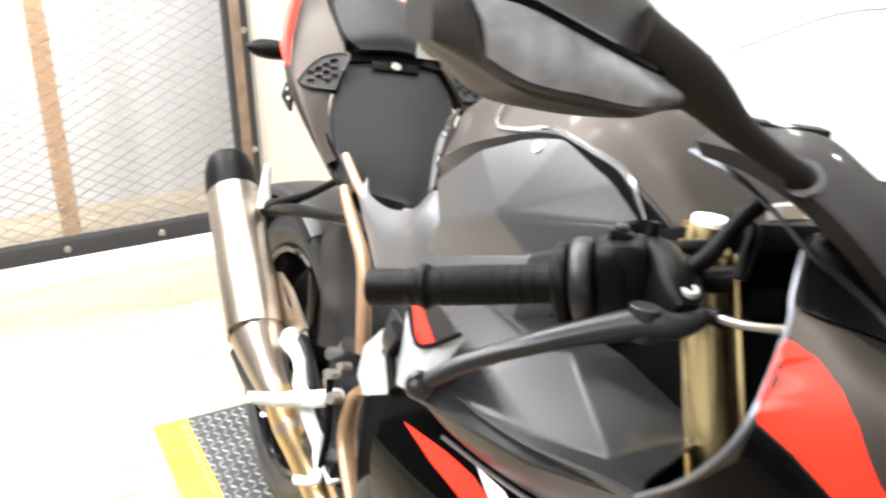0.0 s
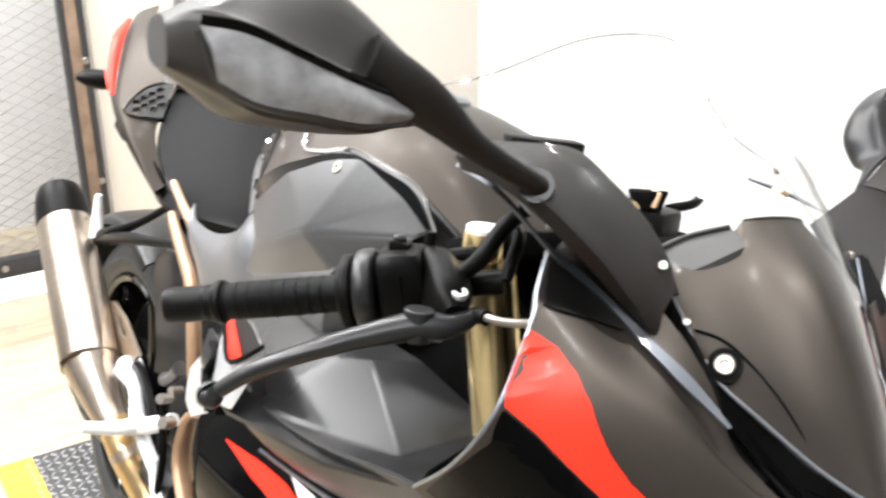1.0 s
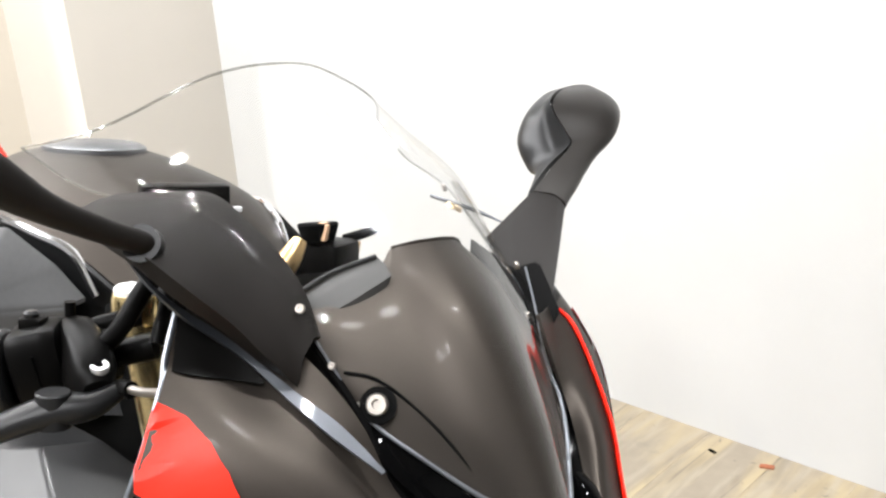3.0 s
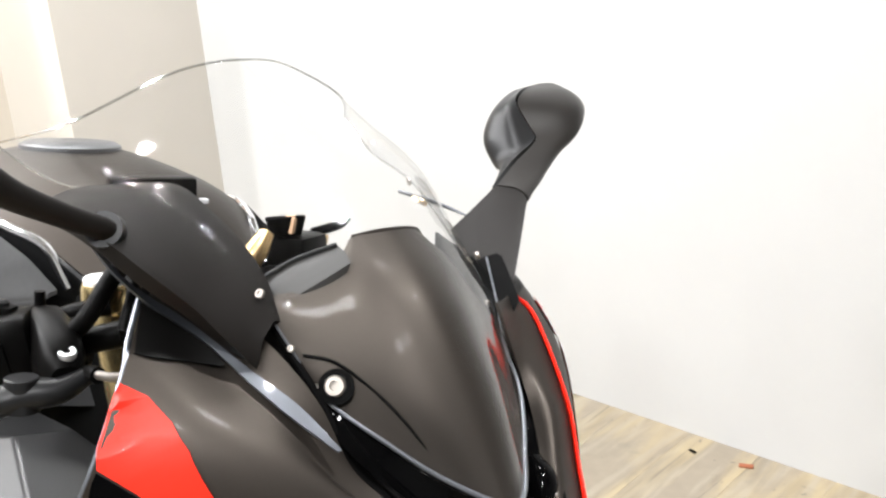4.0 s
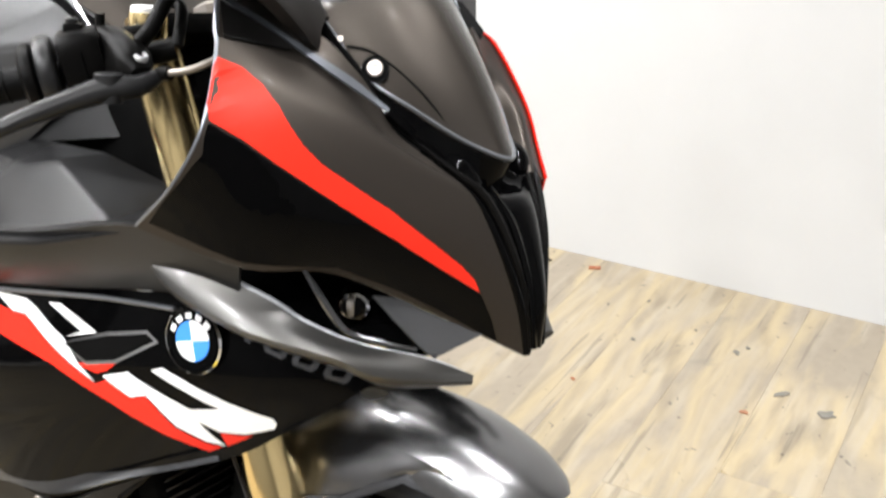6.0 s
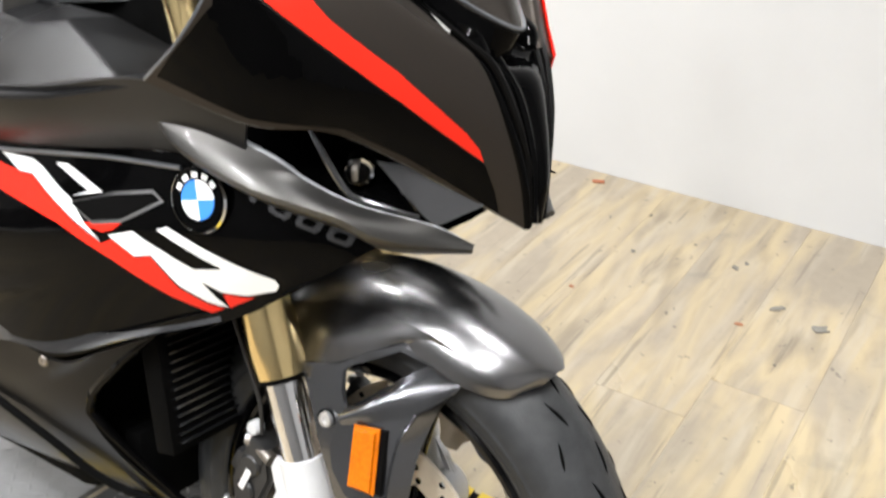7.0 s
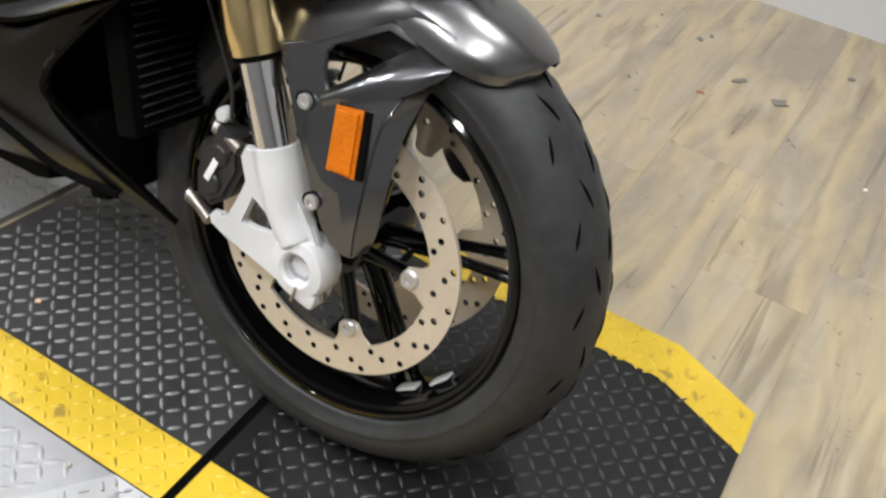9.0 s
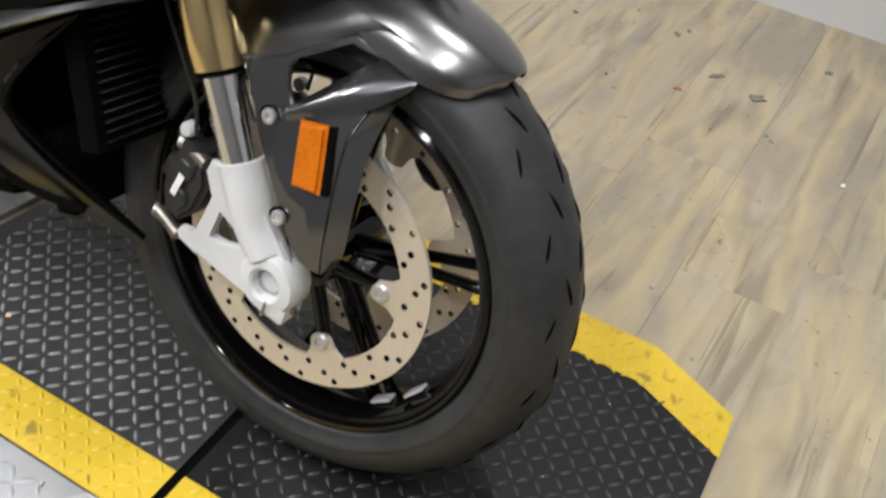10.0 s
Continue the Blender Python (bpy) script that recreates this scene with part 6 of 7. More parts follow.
def tank():
    top = []
    for x, zt, y1, z1, y2, z2, *_ in TANK:
        half = [(x, -y2, z2), (x, -(y1 + y2) / 2, (z1 + z2) / 2 + 0.004), (x, -y1, z1), (x, -y1 * 0.5, zt - 0.002), (x, 0, zt)]
        top.append(half + [(x, -y, z) for x, y, z in half[-2::-1]])
    t = part("fuel_tank", surface(top, 4, 0.004), PAINT, bike, "brownish grey painted fuel tank with satin side panels")
    for s in (-1, 1):
        upper = [[(r[0], s * (r[4] + 0.002), r[5]), (r[0], s * (r[4] * 0.5 + r[6] * 0.5 - 0.014), (r[5] + r[7]) / 2), (r[0], s * (r[6] - 0.025), r[7])] for r in TANK]
        lower = [[(r[0], s * (r[6] - 0.027), r[7] + 0.006), (r[0], s * (r[6] * 0.6 + r[8] * 0.4 - 0.022), r[7] * 0.6 + r[9] * 0.4), (r[0], s * r[8], r[9])] for r in TANK]
        part("tank_shoulder", surface(upper, 4, 0.004, flip=s > 0), SATIN, t)
        side = part("tank_side", faceted(TANK_V, TANK_F, s, 0.004, 0.005), TANK_SATIN, t, "satin dark faceted tank side panel")
        part("tank_flank", surface(lower, 4, 0.004, flip=s > 0), SATIN, t)
        line = [(-0.62, s * 0.118, 1.058), (-0.6, s * 0.145, 1.02), (-0.54, s * 0.152, 1.024), (-0.48, s * 0.149, 1.036), (-0.43, s * 0.134, 1.027), (-0.395, s * 0.119, 1.014), (-0.365, s * 0.112, 0.978)]
        part("tank_trim", tube(line, [0.002, 0.0025, 0.003, 0.004, 0.0045, 0.0045, 0.004], 8, 4), CHROME, t, "bright seam trim")
        bolt((-0.49, s * 0.158, 1.016), (0.1, s * 0.9, 0.4), 0.007, side, "tank_screw", 0.003)
        part("seat_trim", tube([(-0.778, s * 0.096, 1.005), (-0.779, s * 0.105, 0.988), (-0.778, s * 0.114, 0.961), (-0.777, s * 0.117, 0.931), (-0.775, s * 0.12, 0.895)], [0.002, 0.005, 0.006, 0.006, 0.004], 8, 4), CHROME, t, "bright trim between tank and seat")
        cover = [
            [(-1.0, s * 0.11, 0.855), (-0.956, s * 0.122, 0.841), (-0.87, s * 0.126, 0.843), (-0.793, s * 0.128, 0.865), (-0.752, s * 0.126, 0.9), (-0.7, s * 0.13, 0.905)],
            [(-0.97, s * 0.128, 0.83), (-0.93, s * 0.135, 0.815), (-0.855, s * 0.142, 0.81), (-0.785, s * 0.146, 0.833), (-0.735, s * 0.15, 0.865), (-0.68, s * 0.15, 0.86)],
            [(-0.94, s * 0.125, 0.8), (-0.9, s * 0.132, 0.775), (-0.84, s * 0.142, 0.755), (-0.77, s * 0.148, 0.775), (-0.715, s * 0.152, 0.81), (-0.66, s * 0.15, 0.79)],
        ]
        part("seat_cover_side", surface(cover, 4, 0.004, flip=s > 0), COVER_SILVER, bike, "silver grey side cover below the seat")
    # silver tone carries the pale reflection on the glossy cap
    part("filler_cap", lathe([(0.055, 0), (0.055, 0.006), (0.048, 0.01), (0.0001, 0.01)], pose(-0.58, 0, 1.086), 32), COVER_SILVER, t, "filler cap, its pale reflection given as silver")
    return t


tank()


def seat_and_tail():
    seat = [
        [(-1.05, -0.02, 0.805), (-1.053, 0, 0.802), (-1.05, 0.02, 0.805)],
        [(-1.075, -0.085, 0.82), (-1.07, 0, 0.838), (-1.075, 0.06, 0.82)],
        [(-1.1, -0.115, 0.858), (-1.1, 0, 0.88), (-1.1, 0.085, 0.858)],
        [(-1.14, -0.122, 0.91), (-1.14, 0, 0.93), (-1.14, 0.1, 0.91)],
        [(-1.18, -0.105, 0.965), (-1.185, 0, 0.982), (-1.18, 0.1, 0.965)],
        [(-1.212, -0.075, 1.01), (-1.215, 0, 1.018), (-1.212, 0.07, 1.01)],
    ]
    st = part("rider_seat", surface(seat, 6, 0.03), VINYL, bike, "black vinyl rider seat")
    part("seat_base", surface([[(-1.15, -0.135, 0.915), (-1.118, -0.13, 0.885), (-1.073, -0.1, 0.825), (-1.045, -0.045, 0.8), (-1.038, 0, 0.795), (-1.045, 0.045, 0.8), (-1.073, 0.1, 0.825)], [(-1.15, -0.13, 0.88), (-1.115, -0.125, 0.85), (-1.065, -0.095, 0.79), (-1.04, -0.045, 0.77), (-1.034, 0, 0.765), (-1.04, 0.045, 0.77), (-1.065, 0.095, 0.79)]], 4, 0.004), DULL_BLACK, st, "black lip under the seat front")
    part("lock_recess", box((0.004, 0.085, 0.017), (-1.1965, 0, 1.0015), (0, -38.7, 0), 0.0018), PLASTIC, st, "black recess round the seat lock")
    bolt((-1.1955, 0, 1.003), (0.75, 0, 0.6), 0.0085, st, "seat_lock", 0.003)
    part("seat_bridge", surface([[(-1.17, -0.105, 0.945), (-1.175, 0, 0.955), (-1.17, 0.105, 0.945)], [(-1.21, -0.095, 1.0), (-1.215, 0, 1.008), (-1.21, 0.095, 1.0)], [(-1.25, -0.09, 1.05), (-1.255, 0, 1.06), (-1.25, 0.09, 1.05)]], 4, 0.006), PLASTIC, bike, "black panel between the two seats")
    part("tail_deck", surface([[(-1.2, -0.12, 1.0), (-1.2, 0, 1.012), (-1.2, 0.12, 1.0)], [(-1.3, -0.115, 1.05), (-1.3, 0, 1.06), (-1.3, 0.115, 1.05)], [(-1.44, -0.05, 1.1), (-1.44, 0, 1.105), (-1.44, 0.05, 1.1)]], 4, 0.006), PLASTIC, bike, "black deck under the passenger seat")
    rear = [
        [(-1.2, -0.066, 1.025), (-1.2, 0, 1.03), (-1.2, 0.06, 1.025)],
        [(-1.215, -0.09, 1.045), (-1.215, 0, 1.06), (-1.215, 0.08, 1.045)],
        [(-1.28, -0.088, 1.08), (-1.28, 0, 1.095), (-1.28, 0.085, 1.08)],
        [(-1.36, -0.06, 1.11), (-1.36, 0, 1.125), (-1.36, 0.055, 1.11)],
        [(-1.42, -0.03, 1.12), (-1.42, 0, 1.13), (-1.42, 0.03, 1.12)],
    ]
    part("passenger_seat", surface(rear, 6, 0.03), VINYL, bike, "black vinyl passenger seat pad")
    for s in (-1, 1):
        tail = [
            [(-1.1, s * 0.126, 0.86), (-1.16, s * 0.125, 0.94), (-1.205, s * 0.088, 1.015), (-1.32, s * 0.088, 1.085), (-1.45, s * 0.04, 1.13)],
            [(-1.1, s * 0.14, 0.85), (-1.17, s * 0.168, 0.945), (-1.25, s * 0.16, 1.01), (-1.34, s * 0.135, 1.06), (-1.47, s * 0.07, 1.11)],
            [(-1.09, s * 0.135, 0.835), (-1.18, s * 0.172, 0.925), (-1.27, s * 0.17, 0.98), (-1.36, s * 0.14, 1.03), (-1.48, s * 0.075, 1.08)],
            [(-1.08, s * 0.12, 0.82), (-1.18, s * 0.15, 0.9), (-1.28, s * 0.14, 0.95), (-1.38, s * 0.11, 1.0), (-1.48, s * 0.05, 1.05)],
        ]
        tl = part("tail_fairing", surface(tail, 5, 0.004, flip=s > 0), PAINT, bike, "grey tail fairing with a red flash and a mesh vent")
        part("red_flash", tube([(-1.22, s * 0.182, 0.985), (-1.26, s * 0.174, 1.02), (-1.33, s * 0.145, 1.07), (-1.42, s * 0.1, 1.1)], [0.004, 0.0095, 0.0095, 0.004], 10, 5, 0.5), RED, tl, "red painted flash")
        ring = [(-1.19, -0.17, 0.967), (-1.21, -0.1305, 1.003), (-1.2, -0.086, 1.015), (-1.18, -0.099, 0.987), (-1.163, -0.113, 0.955), (-1.173, -0.144, 0.957)]
        eye = Vector((0, 0, 0))
        o = sum((Vector(q) for q in ring), eye) / 6
        u = (Vector(ring[2]) - Vector(ring[0])).normalized()
        n = Vector((0.7, -0.5, 0.5)).normalized()
        w = n.cross(u)
        flat_ring = [((Vector(q) - o).dot(u), (Vector(q) - o).dot(w)) for q in ring]
        holes = []
        for i in range(-6, 7):
            for j in range(-5, 6):
                cx, cy = 0.0152 * (i + 0.5 * (j % 2)), 0.0132 * j
                inside = all((bx - ax) * (cy - ay) - (by - ay) * (cx - ax) < -0.0066 * math.dist((ax, ay), (bx, by)) for (ax, ay), (bx, by) in zip(flat_ring, flat_ring[1:] + flat_ring[:1]))
                if not inside:
                    inside = all((bx - ax) * (cy - ay) - (by - ay) * (cx - ax) > 0.0066 * math.dist((ax, ay), (bx, by)) for (ax, ay), (bx, by) in zip(flat_ring, flat_ring[1:] + flat_ring[:1]))
                if inside:
                    holes.append([(cx + 0.0071 * math.cos(radians(q)), cy + 0.0068 * math.sin(radians(q))) for q in ((90, 150, 215, 270, 325, 30) if (i + j) % 2 else (60, 120, 180, 245, 295, 360))])
        vent = part("vent", plate(flat_ring, holes, 0.004, lambda a, c, d: tuple(q * f for q, f in zip(o + u * a + w * c + n * d, (1, -s, 1)))), SATIN, tl, "dark honeycomb vent", smooth=False)
        part("backing", plate(flat_ring, (), 0.002, lambda a, c, d: tuple(q * f for q, f in zip(o + u * a + w * c - n * (0.012 + d), (1, -s, 1)))), DULL_BLACK, vent, smooth=False)
        edge = [o + u * a + w * c + n * 0.003 for a, c in flat_ring]
        part("vent_frame", tube([(q.x, -s * q.y, q.z) for q in (edge[5], edge[0], edge[1], edge[2], edge[3])], 0.0035, 8, 3), PAINT, vent)
    ind = part("turn_signal", tube([(-1.54, -0.05, 0.972), (-1.55, -0.082, 0.972), (-1.56, -0.125, 0.972), (-1.565, -0.15, 0.972)], [0.012, 0.026, 0.025, 0.008], 14, 4, 0.7), PLASTIC, bike, "black rear turn signal")
    hold = part("plate_holder", plate([(-1.58, 0.88), (-1.5, 0.99), (-1.52, 0.86)], (), 0.006, lambda u, v, d: (u, -0.06 - d, v)), PLASTIC, bike, "black perforated plate holder")
    for dx, dz in ((-1.545, 0.9), (-1.53, 0.885), (-1.525, 0.91)):
        part("hole", lathe([(0.004, 0), (0.004, 0.001), (0.0001, 0.001)], Matrix.Translation((dx, -0.0665, dz)) @ ACROSS, 10), WHITE, hold)


seat_and_tail()


def rear_end():
    m = Matrix.Translation((0, 0.02, 0)) @ wheel_frame(-1.39, 0.386)
    prof = [(0.23, -0.078), (0.226, -0.082), (0.216, -0.078), (0.207, -0.045), (0.204, 0)]
    prof = prof + [(r, -a) for r, a in prof[-2::-1]]
    rim = part("rear_wheel", lathe(prof + [(0.23, 0.074), (0.228, 0), (0.23, -0.074)], m, 72, closed=True), RIM, bike, "gloss black rear wheel with a wide tyre")
    tyre(m, 0.226, 0.327, 0.088, rim)
    part("hub", lathe([(0.03, -0.09), (0.05, -0.08), (0.04, 0), (0.05, 0.08), (0.03, 0.09)], m, 32), RIM, rim)
    for k in range(5):
        a = radians(20 + 72 * k)
        part("spoke", tube([(-1.405 + 0.04 * math.cos(a), 0, 0.386 + 0.04 * math.sin(a)), (-1.405 + 0.2 * math.cos(a), -0.01, 0.386 + 0.2 * math.sin(a))], 0.016, 10), RIM, rim)
    part("rim_stripe", lathe([(0.216, -0.0795), (0.2195, -0.0835), (0.2255, -0.0835), (0.222, -0.0795)], m, 72, closed=True), CASTING, rim, "thin silver rim stripe")
    part("swingarm", tube([(-0.9, -0.11, 0.42), (-1.1, -0.125, 0.4), (-1.3, -0.13, 0.37), (-1.44, -0.13, 0.386)], [0.045, 0.04, 0.032, 0.03], 14, 5, 0.7), SATIN, bike, "dark swingarm")
    hug = []
    for a in (62, 85, 108, 132, 158, 176):
        c, s = math.cos(radians(180 - a)), math.sin(radians(180 - a))
        hug.append([(-1.405 + r * c * -1 * -1, y, 0.386 + r * s) for y, r in ((-0.098, 0.325), (-0.085, 0.345), (0, 0.355), (0.085, 0.345), (0.098, 0.325))])
    part("rear_hugger", surface([[(-1.405 - (x + 1.405), y, z) for x, y, z in r] for r in hug], 4, 0.004), SATIN, bike, "dark grey rear hugger")
    part("hugger_side", surface([[(-1.127, -0.105, 0.748), (-1.161, -0.108, 0.713), (-1.139, -0.112, 0.66), (-1.112, -0.112, 0.59), (-1.116, -0.11, 0.537)], [(-1.086, -0.1, 0.755), (-1.094, -0.105, 0.729), (-1.079, -0.105, 0.671), (-1.05, -0.105, 0.604), (-1.05, -0.1, 0.55)], [(-1.074, -0.085, 0.755), (-1.044, -0.088, 0.731), (-1.014, -0.09, 0.675), (-0.994, -0.09, 0.616), (-0.98, -0.09, 0.575)]], 5, 0.004), SATIN, bike, "dark grey side of the rear hugger")
    can_top, can_low = Vector((-1.442, -0.2, 0.772)), Vector((-1.175, -0.2, 0.54))
    d = (can_low - can_top).normalized()
    ex = part("silencer", tube([can_top + d * 0.075, can_top + d * 0.09, can_low - d * 0.02, can_low, can_low + Vector((0.06, 0.012, -0.055)), can_low + Vector((0.09, 0.02, -0.075))], [0.047, 0.048, 0.049, 0.047, 0.032, 0.026], 28, 4), TITAN, bike, "brushed titanium exhaust silencer with a black end cap")
    part("end_cap", tube([can_top - d * 0.004, can_top, can_top + d * 0.03, can_top + d * 0.074], [0.03, 0.038, 0.046, 0.0482], 28, 4), PLASTIC, ex, "black silencer end cap")
    part("header_pipe", tube([can_low + Vector((0.085, 0.019, -0.07)), (-1.05, -0.17, 0.425), (-1.0, -0.14, 0.36), (-0.93, -0.12, 0.3), (-0.8, -0.1, 0.24)], 0.026, 20, 5), HEATED, ex, "heat tinted exhaust pipe")
    part("band", tube([(-1.052, -0.171, 0.432), (-1.043, -0.166, 0.42)], 0.0285, 20), TITAN, ex)
    for k in (-1, 1):
        bolt(can_top + d * 0.085 + Vector((0.03, -0.03 * k - 0.004, 0.03)), (0.6, -0.4 * k, 0.6), 0.004, ex, "rivet", 0.002)
    hanger = part("exhaust_hanger", plate([(-1.276, 0.613), (-1.217, 0.63), (-1.151, 0.621), (-1.068, 0.588), (-1.09, 0.57), (-1.174, 0.554), (-1.219, 0.546)], [[(-1.208, 0.616), (-1.178, 0.618), (-1.12, 0.591), (-1.168, 0.589)]], 0.006, lambda u, v, e: (u, -0.15 - e, v)), TITAN, bike, "tan metal exhaust hanger plate")
    rail = [(-0.591, -0.225, 0.807), (-0.505, -0.255, 0.803), (-0.442, -0.268, 0.826), (-0.398, -0.265, 0.853), (-0.445, -0.272, 0.785), (-0.509, -0.268, 0.76), (-0.548, -0.247, 0.797)]
    wing = [(-0.684, -0.2, 0.749), (-0.763, -0.19, 0.688), (-0.772, -0.19, 0.646), (-0.722, -0.2, 0.642), (-0.615, -0.222, 0.696), (-0.647, -0.215, 0.722)]
    cover = part("frame_cover", faceted(rail, [(0, 1, 6), (6, 1, 4, 5), (1, 2, 4), (2, 3, 4)], -1, 0.006, 0.004), FRAME_SILVER, bike, "bright silver frame cover with a red patch")
    part("cover_wing", faceted(wing, [(0, 1, 2, 5), (5, 2, 3, 4)], -1, 0.006, 0.004), FRAME_SILVER, cover)
    part("red_patch", faceted([(-0.583, -0.225, 0.823), (-0.565, -0.225, 0.825), (-0.449, -0.265, 0.828), (-0.494, -0.258, 0.806)], [(0, 1, 2, 3)], -1, 0.004, 0.001), RED, cover, "small red painted patch")
    part("black_patch", faceted([(-0.572, -0.222, 0.823), (-0.539, -0.22, 0.835), (-0.412, -0.262, 0.851), (-0.451, -0.264, 0.825)], [(0, 1, 2, 3)], -1, 0.004, 0.001), PLASTIC, cover)
    part("patch_edge", tube([(-0.534, -0.221, 0.835), (-0.471, -0.241, 0.845), (-0.408, -0.264, 0.852)], 0.0015, 6, 3), CHROME, cover)
    part("edge_seal", tube([(-0.63, -0.22, 0.778), (-0.551, -0.247, 0.788), (-0.554, -0.255, 0.764), (-0.509, -0.268, 0.746)], 0.006, 10, 5), DULL_BLACK, cover, "black rubber edge seal")
    part("patch_seal", tube([(-0.578, -0.23, 0.812), (-0.492, -0.261, 0.808), (-0.439, -0.27, 0.829), (-0.394, -0.27, 0.858)], 0.0025, 8, 3), DULL_BLACK, cover)
    part("seat_rail", surface([[(-1.198, -0.15, 0.918), (-1.159, -0.14, 0.885), (-1.106, -0.125, 0.842), (-1.053, -0.115, 0.815)], [(-1.174, -0.14, 0.928), (-1.142, -0.13, 0.894), (-1.088, -0.12, 0.861), (-1.045, -0.11, 0.824)]], 4, 0.004), SILVER_PAINT, bike, "grey seat rail cover")
    peg = part("passenger_bracket", tube([(-1.315, -0.16, 0.719), (-1.271, -0.155, 0.737), (-1.192, -0.13, 0.777), (-1.114, -0.11, 0.824)], [0.013, 0.012, 0.007, 0.006], 10, 4), PLASTIC, bike, "black passenger peg bracket")
    part("lower_stay", tube([(-1.314, -0.16, 0.715), (-1.197, -0.15, 0.749), (-1.093, -0.14, 0.771), (-1.007, -0.13, 0.791)], [0.012, 0.011, 0.008, 0.007], 10, 4), PLASTIC, peg)
    part("folding_peg", tube([(-1.306, -0.165, 0.721), (-1.313, -0.165, 0.759), (-1.313, -0.165, 0.797)], [0.013, 0.009, 0.006], 10, 4), CASTING, peg, "folded silver passenger peg")
    bolt((-1.3, -0.158, 0.73), (0.3, -1, 0.2), 0.01, peg, "bracket_bolt", 0.004)
    part("subframe", tube([(-1.03, -0.135, 0.834), (-1.009, -0.135, 0.814), (-0.966, -0.135, 0.783), (-0.922, -0.135, 0.748), (-0.896, -0.135, 0.679), (-0.888, -0.132, 0.621)], [0.007, 0.0085, 0.0095, 0.0105, 0.011, 0.011], 12, 5), BRONZE, bike, "bronze coloured frame member")
    part("subframe_stay", tube([(-1.075, -0.12, 0.873), (-1.023, -0.12, 0.846), (-0.976, -0.122, 0.829), (-0.905, -0.125, 0.784), (-0.847, -0.128, 0.764)], [0.006, 0.0075, 0.008, 0.009, 0.009], 12, 5), BRONZE, bike, "bronze coloured frame stay")
    part("main_frame", tube([(-0.878, -0.13, 0.566), (-0.889, -0.135, 0.544), (-0.885, -0.14, 0.483), (-0.824, -0.14, 0.412)], [0.014, 0.016, 0.018, 0.018], 14, 5, 0.6), BRONZE, bike, "bronze coloured main frame")
    plate_ = part("footpeg_plate", tube([(-1.113, -0.16, 0.546), (-1.066, -0.158, 0.53), (-1.049, -0.156, 0.488), (-1.009, -0.155, 0.462), (-0.946, -0.15, 0.43), (-0.895, -0.145, 0.404)], [0.02, 0.011, 0.014, 0.012, 0.012, 0.011], 12, 5, 0.6), CASTING, bike, "silver footrest plate")
    part("upper_arm", tube([(-1.14, -0.155, 0.545), (-1.09, -0.145, 0.555), (-1.05, -0.135, 0.5), (-1.03, -0.13, 0.44)], [0.012, 0.01, 0.01, 0.01], 12, 4, 0.6), SATIN, plate_)
    part("peg_mount", tube([(-0.933, -0.14, 0.532), (-0.983, -0.155, 0.503), (-1.04, -0.17, 0.475)], [0.011, 0.014, 0.013], 12, 4), CASTING, plate_)
    part("footpeg", tube([(-1.007, -0.16, 0.498), (-1.011, -0.2, 0.491), (-1.012, -0.255, 0.499)], [0.013, 0.0115, 0.009], 12, 4), CASTING, plate_, "silver knurled footpeg")
    part("pivot_boss", lathe([(0.0001, 0.006), (0.012, 0.006), (0.014, 0.003), (0.021, 0.003), (0.022, 0), (0.022, -0.02), (0.0001, -0.02)], Matrix.Translation((-1.113, -0.16, 0.546)) @ pose(0, 0, 0, 90, 0, 22), 24), CASTING, plate_, "round silver pivot boss")
    part("brake_pedal", tube([(-0.953, -0.16, 0.457), (-0.936, -0.16, 0.422), (-0.918, -0.165, 0.398), (-0.943, -0.19, 0.387)], [0.008, 0.007, 0.007, 0.008], 10, 4), CASTING, plate_, "silver rear brake pedal")
    part("linkage", tube([(-0.98, -0.14, 0.58), (-0.94, -0.145, 0.6), (-0.9, -0.15, 0.63)], [0.012, 0.009, 0.012], 10, 4), CALIPER, bike, "dark brake linkage")
    for q, r in (((-0.93, -0.15, 0.57), 0.008), ((-0.9, -0.155, 0.545), 0.009), ((-0.89, -0.15, 0.6), 0.006)):
        part("fitting", tube([q, Vector(q) + Vector((0.012, -0.02, 0.006))], r, 12), STEEL, bike, "small silver cylinder fitting")
    part("brake_line", tube([(-0.93, -0.16, 0.56), (-0.9, -0.165, 0.49), (-0.92, -0.16, 0.43), (-0.95, -0.15, 0.38)], 0.006, 8), DULL_BLACK, bike, "black rear brake hose")
    part("side_stand", tube([(-0.8, 0.1, 0.3), (-0.85, 0.2, 0.16), (-0.9, 0.29, 0.07)], [0.015, 0.014, 0.013], 12, 3), CASTING, bike)


rear_end()

# ---- painted shapes on the fairing ----
RED_LINE = [(-0.08, 0.982), (-0.063, 0.975), (-0.045, 0.962), (-0.03, 0.946), (-0.021, 0.932), (-0.01, 0.915), (0.002, 0.9), (0.019, 0.884), (0.044, 0.86), (0.069, 0.829), (0.086, 0.806), (0.094, 0.791), (0.097, 0.778), (0.075, 0.802), (0.048, 0.833), (0.02, 0.861), (-0.018, 0.896), (-0.045, 0.92), (-0.065, 0.934)]
BLACK_LOW = [(-0.065, 0.932), (-0.045, 0.918), (-0.018, 0.894), (0.02, 0.859), (0.048, 0.831), (0.075, 0.8), (0.098, 0.775), (0.104, 0.749), (0.107, 0.724), (0.094, 0.735), (0.046, 0.78), (0.009, 0.806), (-0.053, 0.81), (-0.135, 0.836), (-0.09, 0.88), (-0.068, 0.906)]
